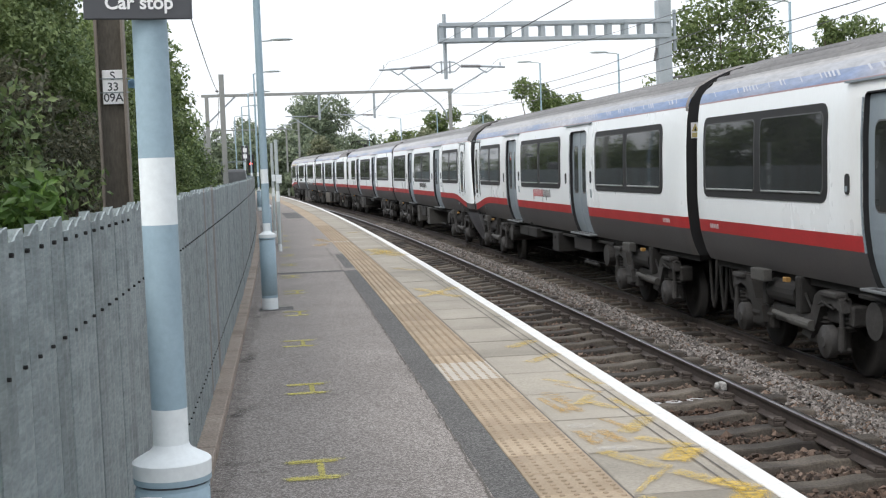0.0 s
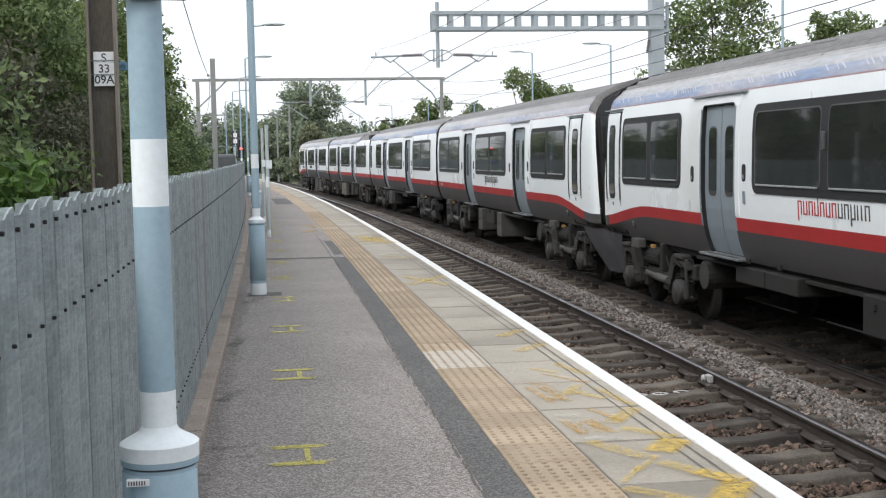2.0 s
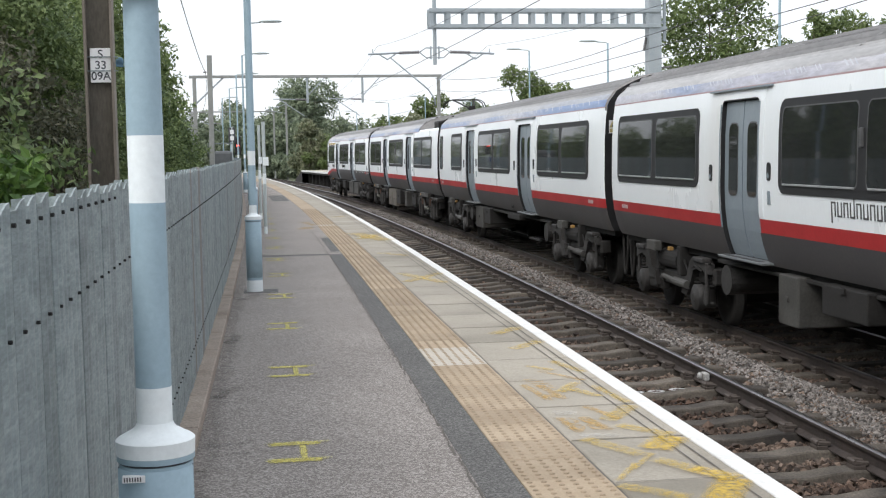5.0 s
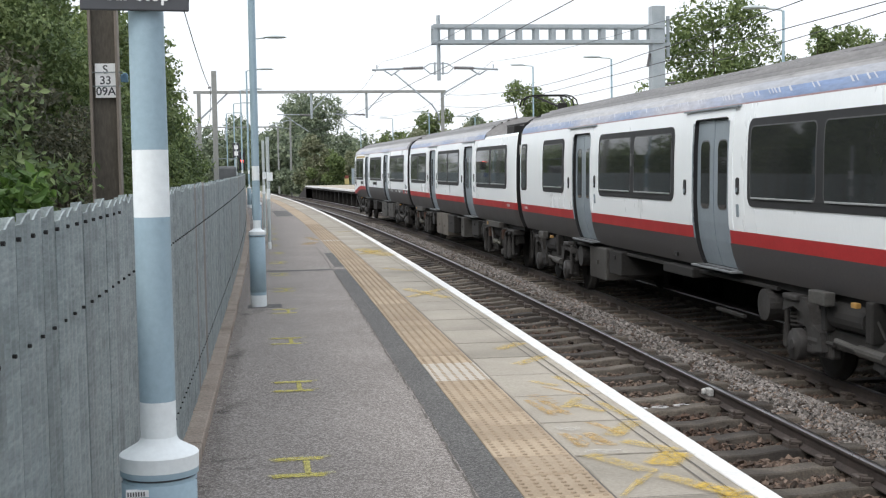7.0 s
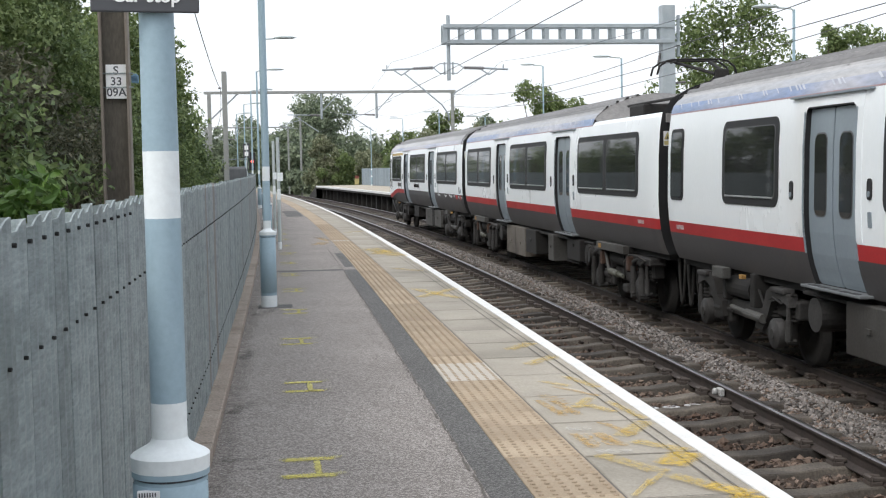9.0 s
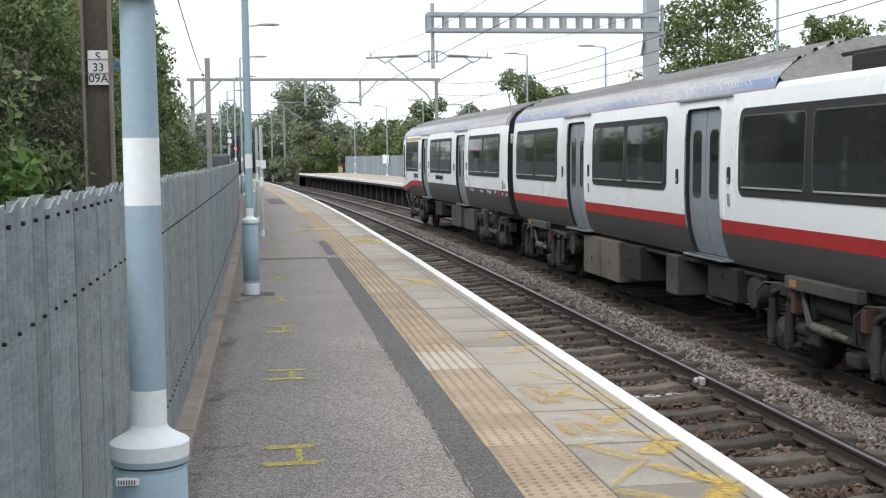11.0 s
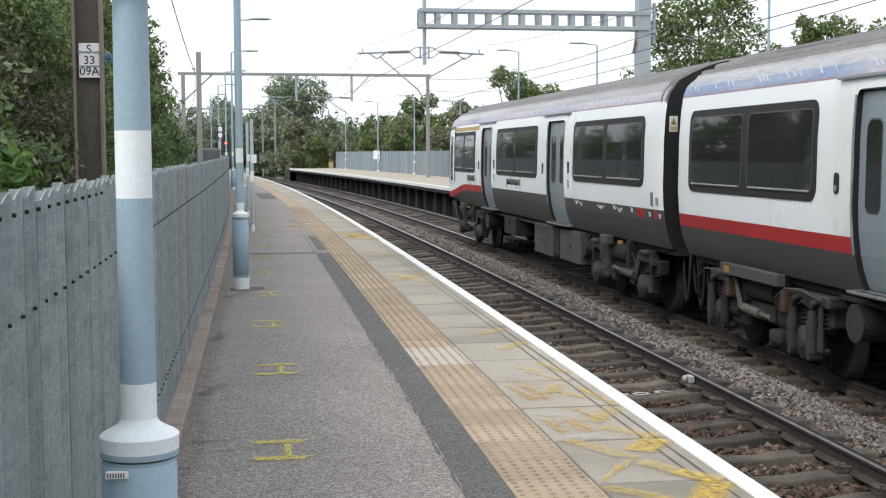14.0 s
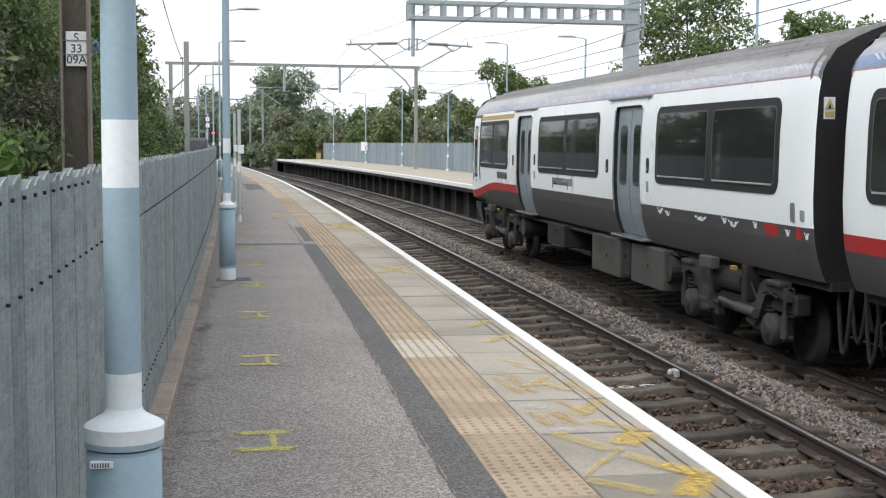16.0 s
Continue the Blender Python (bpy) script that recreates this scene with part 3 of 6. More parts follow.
def pinch(y, cab_far, cab_near):
    """How far the section is drawn in towards an end."""
    for on, e in ((cab_far, END[1] - y), (cab_near, END[-1] + y)):
        if on and e < 0.45:
            return 0.09 * (1 - math.sqrt(max(1 - (1 - e / 0.45) ** 2, 0)))
        if not on and e < 0.1:
            return 0.03 * (1 - e / 0.1)
    return 0.0


def dip(y, cab_far, cab_near):
    """The coloured band sweeps down towards a cab."""
    for on, e in ((cab_far, BODY / 2 - y), (cab_near, BODY / 2 + y)):
        if on and e < 3.0:
            k = 1 - e / 3.0
            return 0.27 * k * k * (3 - 2 * k)
    return 0.0


RAKED = {1: False, -1: False}


def rake(bm):
    """Leans a cab end back towards the roof."""
    for v in bm.verts:
        sg = 1 if v.co.y > 0 else -1
        k = min(max(1 - (END[sg] - abs(v.co.y)) / 0.6, 0), 1)
        if RAKED[sg] and k > 0 and v.co.z > 1.5:
            v.co.y -= sg * k * 0.54 * ((v.co.z - 1.5) / 2.3) ** 1.3


def skin(name, car, ys, lines, material, label="", gaps=(), rows=0, sides=(-1, 1)):
    """Lofts both sides between height lines, each a function of y giving (half width, height); the lowest rows stop at the gaps."""
    bm = bmesh.new()
    for side in sides:
        prev, last = None, 0.0
        for y in ys:
            row = [bm.verts.new((side * ln(y)[0], y, ln(y)[1])) for ln in lines]
            if prev:
                mid = (y + last) / 2
                cut = rows if any(a < mid < b for a, b in gaps) else 0
                for j in range(cut, len(row) - 1):
                    bm.faces.new((prev[j], row[j], row[j + 1], prev[j + 1])).smooth = name != "roof"
            prev, last = row, y
    rake(bm)
    bmesh.ops.recalc_face_normals(bm, faces=bm.faces)
    for f in bm.faces:
        if f.normal.x * f.calc_center_median().x < 0:
            f.normal_flip()
    return part(name, bm, material, car, label)


def panels(name, car, ys, lines, material, label, gaps):
    """The same between the doors: one panel for each stretch of each side."""
    marks = [min(ys)] + [v for g in sorted(gaps) for v in g] + [max(ys)]
    for lo, hi in zip(marks[::2], marks[1::2]):
        run = [y for y in ys if lo - 1e-6 <= y <= hi + 1e-6]
        if len(run) > 1:
            for side in (-1, 1):
                skin(name, car, run, lines, material, label, sides=(side,))


def window(car, y0, y1, panes=2, catch=False):
    bm = rounded(bmesh.new(), y0, y1, 2.0, 3.09, 0.15, 0, 0.012)
    w = part("window", bm, M_BLACK, car, "black-framed tinted train window")
    edges = [y0 + 0.09, y1 - 0.09] if panes == 1 else [y0 + 0.09, (y0 + y1) / 2 - 0.09, (y0 + y1) / 2 + 0.09, y1 - 0.09]
    for a, b in zip(edges[::2], edges[1::2]):
        part("rim", rounded(bmesh.new(), a, b, 2.09, 3.0, 0.09, 0, 0.016), M_GLASSRIM, w)
        part("pane", rounded(bmesh.new(), a + 0.022, b - 0.022, 2.108, 2.985, 0.08, 0, 0.019), M_GLASS, w)
        part("sill", box(bmesh.new(), -section(2.1) - 0.034, -section(2.1), a + 0.07, b - 0.07, 2.098, 2.12, 0.004), M_SILL, w, "lower window rim coloured pale like a skylit edge")
    if catch:
        y = (y0 + y1) / 2
        part("catch", box(bmesh.new(), -section(2.6) - 0.04, -section(2.6), y - 0.03, y + 0.04, 2.52, 2.72, 0.012), M_GLASSRIM, w)
    return w


def narrow(car, y0, y1, z0=2.0, z1=3.06):
    w = part("window", rounded(bmesh.new(), y0, y1, z0, z1, 0.1, 0, 0.012), M_BLACK, car, "narrow black-framed tinted train window")
    part("pane", rounded(bmesh.new(), y0 + 0.05, y1 - 0.05, z0 + 0.05, z1 - 0.05, 0.08, 0, 0.019), M_GLASS, w)


DEEP = 0.055    # how far the door leaves stand back from the side


def doors(car, y0, y1):
    """A pair of sliding leaves, standing back in an opening through the side."""
    pb = bmesh.new()
    rounded(pb, y0 - 0.16, y0, 1.69, 3.151, 0.004, 0, 0.006, n=1)
    rounded(pb, y1, y1 + 0.16, 1.69, 3.151, 0.004, 0, 0.006, n=1)
    rounded(pb, y0 - 0.16, y1 + 0.16, 3.151, 3.27, 0.004, 0, 0.006, n=1)
    for ya, sg in ((y0, 1), (y1, -1)):
        # rounded upper corner of the opening
        fan = [pb.verts.new((-section(3.15) - 0.004, ya, 3.152))]
        fan += [pb.verts.new((-section(3.1) - 0.004, ya + sg * (0.11 - 0.11 * math.sin(q)), 3.152 - 0.11 + 0.11 * math.cos(q))) for q in (0, 0.4, 0.8, 1.2, 1.5708)]
        pb.faces.new(fan)
    portal = part("door_portal", pb, M_TWHITE, car)
    zs = (1.10, 1.2, 1.35, 1.5, 1.75, 2.0, 2.35, 2.7, 3.0, 3.15)
    for y in (y0, y1):
        jb = bmesh.new()
        yj = y + (0.004 if y == y0 else -0.004)
        rows = [(jb.verts.new((-section(z) + 0.001, yj, z)), jb.verts.new((-section(z) + DEEP + 0.03, yj, z))) for z in zs]
        for r0, r1 in zip(rows, rows[1:]):
            jb.faces.new((r0[0], r0[1], r1[1], r1[0]))
        part("jamb", jb, M_BLACK, portal)
        o = 0.0 if y == y1 else -0.028
        part("edge_strip", rounded(bmesh.new(), y + o, y + o + 0.028, 1.5, 3.1, 0.004, 0, 0.012, n=1), M_TDOOR, portal)
    part("header", box(bmesh.new(), -section(3.15) + 0.0, -section(3.15) + DEEP + 0.04, y0, y1, 3.135, 3.15), M_BLACK, portal)
    part("seal", rounded(bmesh.new(), y0, y1, 1.12, 3.14, 0.01, -DEEP - 0.012, 0.0, n=1), M_BLACK, portal)
    mid = (y0 + y1) / 2
    for a, b in ((y0 + 0.02, mid - 0.014), (mid + 0.014, y1 - 0.02)):
        leaf = part("door", rounded(bmesh.new(), a, b, 1.15, 3.125, 0.03, -DEEP, 0.0), M_TDOOR, car, "grey sliding door leaf")
        part("rim", rounded(bmesh.new(), a + 0.14, b - 0.14, 1.92, 2.86, 0.10, -DEEP, 0.003), M_GLASSRIM, leaf)
        part("pane", rounded(bmesh.new(), a + 0.158, b - 0.158, 1.938, 2.842, 0.09, -DEEP, 0.007), M_GLASS, leaf)
    st = part("step", box(bmesh.new(), -1.40, -1.12, y0 - 0.12, y1 + 0.12, 1.108, 1.14, 0.008), M_STEP, car, "grey metal door step")
    n = 5
    for i in range(n):
        y = y0 + (y1 - y0) * (i + 0.5) / n
        part("tread", box(bmesh.new(), -1.37, -1.30, y - 0.09, y + 0.09, 1.1395, 1.143), M_BLACK, st)
    part("gutter", box(bmesh.new(), -1.40, -1.35, y0 - 0.35, y1 + 0.4, 3.262, 3.285), M_TDOOR, car)
    for ya, z0, z1 in ((y0 - 0.40, 2.14, 2.36), (y1 + 0.30, 2.10, 2.32)):
        bt = part("door_button", rounded(bmesh.new(), ya, ya + 0.10, z0, z1, 0.045, 0, 0.014), M_BLACK, car, "black door button panel")
        part("button", rounded(bmesh.new(), ya + 0.025, ya + 0.075, z0 + 0.03, z0 + 0.09, 0.02, 0, 0.022), M_TDOOR, bt)
    part("door_control", rounded(bmesh.new(), y0 - 0.39, y0 - 0.32, 1.86, 2.02, 0.01, 0, 0.012), M_TDOOR, car, "small grey door control")


def cab_door(car, y0, y1, wa, wb):
    """The driver's door: a flush white leaf with dark gaps all round, a tall pane and a handle."""
    cd = part("cab_door", rounded(bmesh.new(), y0, y1, 1.72, 3.2, 0.04, 0, 0.006), M_TWHITE, car, "white cab door")
    for y in (y0, y1):
        for o, wd in ((0.0, 0.012), (0.055 if y == y1 else -0.055, 0.006)):
            part("door_gap", rounded(bmesh.new(), y + o - wd, y + o + wd, 1.14, 3.22, 0.002, 0, 0.009, n=1), M_BLACK, cd)
    part("door_gap", rounded(bmesh.new(), y0, y1, 1.14, 1.16, 0.002, 0, 0.009, n=1), M_BLACK, cd)
    part("door_gap", rounded(bmesh.new(), y0, y1, 3.2, 3.215, 0.002, 0, 0.009, n=1), M_BLACK, cd)
    part("gutter", box(bmesh.new(), -1.40, -1.35, y0 - 0.1, y1 + 0.14, 3.245, 3.265), M_TDOOR, cd)
    part("rim", rounded(bmesh.new(), wa, wb, 1.74, 3.0, 0.1, 0, 0.010), M_BLACK, cd)
    part("pane", rounded(bmesh.new(), wa + 0.035, wb - 0.035, 1.78, 2.96, 0.08, 0, 0.014), M_GLASS, cd)
    y = (wa + wb) / 2
    part("handle", rounded(bmesh.new(), y - 0.05, y + 0.02, 1.54, 1.68, 0.01, 0, 0.012, n=1), M_GLASSRIM, cd)


def port(car, y):
    """The round filler port low on the side."""
    pt = part("filler_port", rounded(bmesh.new(), y - 0.08, y + 0.08, 1.27, 1.43, 0.078, 0, 0.012, n=6), M_BLACK, car, "round black filler port")
    part("cap", rounded(bmesh.new(), y - 0.035, y + 0.045, 1.30, 1.40, 0.038, 0, 0.024, n=5), M_STEP, pt)


def extrude(bm, pts, x0, x1):
    """A plate of the outline (y, z), from x0 to x1."""
    a, b = ([bm.verts.new((x, y, z)) for y, z in pts] for x in (x0, x1))
    bm.faces.new(a)
    bm.faces.new(b[::-1])
    for i in range(len(pts)):
        j = (i + 1) % len(pts)
        bm.faces.new((a[i], b[i], b[j], a[j]))
    bmesh.ops.recalc_face_normals(bm, faces=bm.faces)
    return bm


def bogie(car, yc, kind=0):
    b = bmesh.new()
    x = -1.06
    # side frame, dipped between the axles
    for a, c in ((-1.75, -0.95), (0.95, 1.75)):
        box(b, x - 0.1, x + 0.1, yc + a, yc + c, 0.62, 0.86, 0.03)
    box(b, x - 0.1, x + 0.1, yc - 0.98, yc + 0.98, 0.46, 0.7, 0.04)
    box(b, x - 0.06, -x + 0.06, yc - 0.3, yc + 0.3, 0.5, 0.78, 0.03)
    frame_ = part("bogie", b, M_BOGIE, car, "grimy grey steel bogie")
    for w in (-1.3, 1.3):
        d = bmesh.new()
        for sx in (-1, 1):
            lathe(d, [(0.08, -0.03), (0.40, -0.03), (0.44, 0.02), (0.44, 0.04), (0.41, 0.05), (0.41, 0.12), (0.34, 0.125), (0.14, 0.09), (0.1, 0.15)], 28,
                  Matrix.Translation((sx * 0.70, yc + w, 0.41)) @ Matrix.Rotation(radians(90 * sx), 4, "Y"))
        tube(d, (-0.75, yc + w, 0.41), (0.75, yc + w, 0.41), 0.09)
        part("wheelset", d, M_UNDER, frame_, "dark steel wheelset")
        j = bmesh.new()
        box(j, x - 0.14, x + 0.05, yc + w - 0.15, yc + w + 0.15, 0.28, 0.56, 0.03)
        lathe(j, [(0.19, 0), (0.19, 0.09), (0.175, 0.105), (0.07, 0.108), (0.06, 0.125)], 20, Matrix.Translation((x - 0.13, yc + w, 0.42)) @ Matrix.Rotation(radians(-90), 4, "Y"))
        # swing arm and hanger bracket
        inner = yc + w * 0.52
        box(j, x - 0.15, x + 0.02, min(inner, yc + w), max(inner, yc + w), 0.34, 0.46, 0.03)
        box(j, x - 0.13, x, inner - 0.16, inner + 0.1, 0.34, 0.66, 0.03)
        part("axlebox", j, M_BOGIE, frame_)
        for o in (-0.28, 0.28):
            sp = bmesh.new()
            tube(sp, (x - 0.05, yc + w + o, 0.56), (x - 0.05, yc + w + o, 0.84), 0.065, n=10)
            for i in range(5):
                lathe(sp, [(0.07, 0), (0.1, 0.02), (0.1, 0.035), (0.07, 0.05)], 12, Matrix.Translation((x - 0.05, yc + w + o, 0.58 + i * 0.05)))
            part("coil_spring", sp, M_UNDER, frame_)
        dm = bmesh.new()
        yo = yc + w + (0.33 if w > 0 else -0.33)
        tube(dm, (x - 0.17, yo, 0.36), (x - 0.17, yo, 0.62), 0.045)
        tube(dm, (x - 0.17, yo, 0.62), (x - 0.17, yo, 0.9), 0.03)
        tube(dm, (x - 0.19, yo, 0.36), (x - 0.08, yo, 0.36), 0.03, n=8)
        part("damper", dm, M_BOGIE, frame_, "upright grey damper")
    ab = bmesh.new()
    tube(ab, (x - 0.08, yc - 0.42, 0.86), (x - 0.08, yc + 0.42, 0.86), 0.15, n=16)
    box(ab, x - 0.22, x + 0.08, yc - 0.62, yc - 0.46, 0.66, 1.1, 0.02)
    box(ab, x - 0.2, x + 0.08, yc + 0.5, yc + 0.64, 0.66, 1.1, 0.02)
    part("air_spring", ab, M_UNDER, frame_)
    cb = bmesh.new()
    pipe(cb, [(x - 0.14, yc - 1.7, 0.95), (x - 0.18, yc - 1.45, 0.8), (x - 0.2, yc - 1.2, 0.86), (x - 0.16, yc - 0.8, 0.74), (x - 0.15, yc - 0.55, 0.95)], 0.018, 6)
    part("brake_hose", cb, M_UNDER, frame_)
    cc = bmesh.new()
    tube(cc, (x - 0.12, yc + 0.72, 0.52), (x - 0.12, yc + 0.98, 0.52), 0.09, n=12)
    tube(cc, (x - 0.12, yc + 0.45, 0.52), (x - 0.12, yc + 0.75, 0.52), 0.03, n=8)
    part("brake_cylinder", cc, M_BOGIE, frame_)
    if kind:
        motor_bogie(car, frame_, x, yc)
        return
    for w in (-1, 1):
        gn = extrude(bmesh.new(), [(yc + w * o, z) for o, z in ((1.70, 0.78), (1.66, 0.92), (1.52, 0.98), (1.12, 0.985), (0.98, 0.92), (0.86, 0.70), (0.66, 0.63), (0.60, 0.42), (0.84, 0.40), (0.98, 0.55), (1.14, 0.80), (1.4, 0.86))], x - 0.2, x - 0.07)
        part("frame_arm", gn, M_BOGIE, frame_, "dusty grey swept axle arm")
        gp = box(bmesh.new(), x - 0.24, x - 0.08, min(yc + w * 1.2, yc + w * 1.62), max(yc + w * 1.2, yc + w * 1.62), 0.93, 1.0, 0.02)
        part("arm_cap", gp, M_BOGIE, frame_)
    lk = bmesh.new()
    tube(lk, (x - 0.22, yc - 0.95, 0.56), (x - 0.22, yc - 0.35, 0.57), 0.062)
    tube(lk, (x - 0.22, yc - 0.4, 0.57), (x - 0.22, yc + 0.2, 0.6), 0.035)
    part("traction_damper", lk, M_BOX, frame_, "pale grey horizontal damper")
    bk = bmesh.new()
    box(bk, -1.42, -1.30, yc + 0.18, yc + 0.62, 0.98, 1.13, 0.015)
    part("lifting_bracket", bk, M_BOX, car)
    lp = bmesh.new()
    box(lp, -1.40, -1.34, yc - 0.5, yc - 0.38, 1.03, 1.085, 0.008)
    part("lamp_plate", lp, M_ORANGEP, car, "small orange plate")


def motor_bogie(car, frame_, x, yc):
    """Side fittings of the powered car's bogie: paired dampers, pale yaw damper, rusty boxes, long bracket."""
    for w in (-1.3, 1.3):
        for o in (-0.25, 0.25):
            dm = bmesh.new()
            y = yc + w + o
            tube(dm, (x - 0.24, y, 0.33), (x - 0.24, y, 0.68), 0.062, n=12)
            tube(dm, (x - 0.24, y, 0.68), (x - 0.24, y, 0.80), 0.048, n=12)
            pipe(dm, [(x - 0.24, y, 0.78), (x - 0.24, y - 0.02, 0.88), (x - 0.2, y - 0.1, 0.92), (x - 0.1, y - 0.16, 0.9)], 0.035, 8)
            tube(dm, (x - 0.28, y, 0.30), (x - 0.12, y, 0.30), 0.05, n=10)
            part("damper", dm, M_BOGIE, frame_, "upright dark grey damper")
        rb = bmesh.new()
        yb = yc + w * 0.66
        box(rb, x - 0.3, x - 0.12, yb - 0.06, yb + 0.06, 0.70, 0.95, 0.015)
        part("junction_box", rb, M_RUSTBOX, frame_, "rusty brown junction box")
        fr = bmesh.new()
        box(fr, x - 0.2, x + 0.1, yc + w - 0.55, yc + w + 0.45, 0.84, 0.98, 0.03)
        part("frame_end", fr, M_BOGIE, frame_)
        ca = bmesh.new()
        pipe(ca, [(x - 0.28, yc + w + 0.6, 0.55), (x - 0.3, yc + w + 0.62, 0.85), (x - 0.28, yc + w + 0.4, 0.98), (x - 0.26, yc + w, 1.0), (x - 0.25, yc + w - 0.5, 0.93)], 0.014, 6)
        part("cable", ca, M_BOX, frame_)
    yd = bmesh.new()
    tube(yd, (x - 0.24, yc + 0.4, 0.60), (x - 0.24, yc - 0.12, 0.585), 0.058, n=12)
    tube(yd, (x - 0.24, yc + 0.15, 0.592), (x - 0.24, yc + 0.12, 0.591), 0.064, n=12)
    tube(yd, (x - 0.24, yc - 0.12, 0.585), (x - 0.24, yc - 0.45, 0.57), 0.036, n=10)
    part("yaw_damper", yd, M_PALEROD, frame_, "pale olive horizontal damper")
    lg = bmesh.new()
    for o in (0.42, 0.52):
        tube(lg, (x - 0.25, yc + 0.72, 0.98), (x - 0.25, yc + o, 0.58), 0.022, n=6)
    part("stay", lg, M_BOX, frame_)
    lo = bmesh.new()
    box(lo, x - 0.22, x - 0.02, yc - 0.62, yc - 0.3, 0.28, 0.44, 0.04)
    part("brake_unit", lo, M_BOGIE, frame_)
    bk = bmesh.new()
    box(bk, -1.42, -1.31, yc - 0.85, yc + 0.95, 0.99, 1.13, 0.01)
    part("lifting_bracket", bk, M_BOX, car)
    lp = bmesh.new()
    box(lp, -1.426, -1.418, yc + 0.62, yc + 0.80, 1.02, 1.10)
    part("lamp_plate", lp, M_ORANGEP, car, "small orange plate")


def gear(car, kind):
    """Boxes and reservoirs hung below the floor, between the bogies."""
    b = bmesh.new()
    box(b, -1.15, 1.15, -9.6, 9.6, 1.0, 1.1)
    box(b, -0.12, 0.12, -9.4, 9.4, 0.85, 1.02)
    part("underframe", b, M_UNDER, car, "black underframe")
    rows = {
        "tail": ((-2.6, -0.95, 0.42, 1), (-4.7, -3.15, 0.44, 1), (-3.1, -2.65, 0.5, 0), (0.9, 2.2, 0.62, 0)),
        "motor": ((2.5, 3.65, 0.46, 1), (-2.2, -0.8, 0.9, 0), (1.5, 2.3, 0.62, 0)),
        "plain": ((1.15, 3.5, 0.34, 2), (-0.1, 1.05, 0.48, 0), (-1.95, -1.4, 0.45, 1), (-4.3, -3.2, 0.6, 0)),
        "cab": ((2.1, 2.7, 0.45, 1), (-0.6, 0.0, 0.42, 1), (0.4, 1.5, 0.7, 0)),
        "unit": ((-1.0, -0.4, 0.62, 0), (1.2, 3.2, 0.82, 0), (-3.8, -2.4, 0.78, 0)),
    }[kind]
    for y0, y1, z0, light in rows:
        bx = bmesh.new()
        n = max(int((y1 - y0) / 0.9), 1)
        for i in range(n):
            box(bx, -1.3, -0.4, y0 + (y1 - y0) * i / n + 0.01, y0 + (y1 - y0) * (i + 1) / n - 0.01, z0, 1.04, 0.02)
        for i in range(n):
            box(bx, -1.325, -1.3, y0 + (y1 - y0) * (i + 0.45) / n, y0 + (y1 - y0) * (i + 0.55) / n, z0 + 0.28, z0 + 0.34)
        part("equipment_case", bx, (M_UNDER, M_BOX, M_DUSTBOX)[light], car, ("", "grey underfloor equipment case", "dusty brown louvred equipment case")[light])
    for y in (-4.7, 4.55):
        r = bmesh.new()
        tube(r, (-1.25, y, 0.78), (-0.3, y, 0.78), 0.2, n=18)
        part("reservoir", r, M_BOGIE, car, "grey cylindrical air reservoir")
    p = bmesh.new()
    tube(p, (-1.18, -5, 1.0), (-1.18, 5, 1.0), 0.03, n=6)
    tube(p, (-1.22, -4, 0.55), (-1.22, -3.0, 0.55), 0.03, n=6)
    part("pipe", p, M_UNDER, car)


def hoses(car, y, sgn):
    for k, x in enumerate((-1.0, -0.85, -0.68)):
        h = bmesh.new()
        pts = []
        for i in range(11):
            u = i / 10
            pts.append((x, y + sgn * (-0.12 + (0.3 + 0.05 * k) * u), 1.05 - (0.72 - 0.12 * k) * math.sin(math.pi * u) ** 0.8))
        pipe(h, pts, 0.026, 6)
        part("jumper_hose", h, M_UNDER, car, "looped black jumper hose")
    c = bmesh.new()
    tube(c, (0, y, 0.9), (0, y + sgn * 0.18, 0.9), 0.1)
    part("coupler", c, M_UNDER, car)


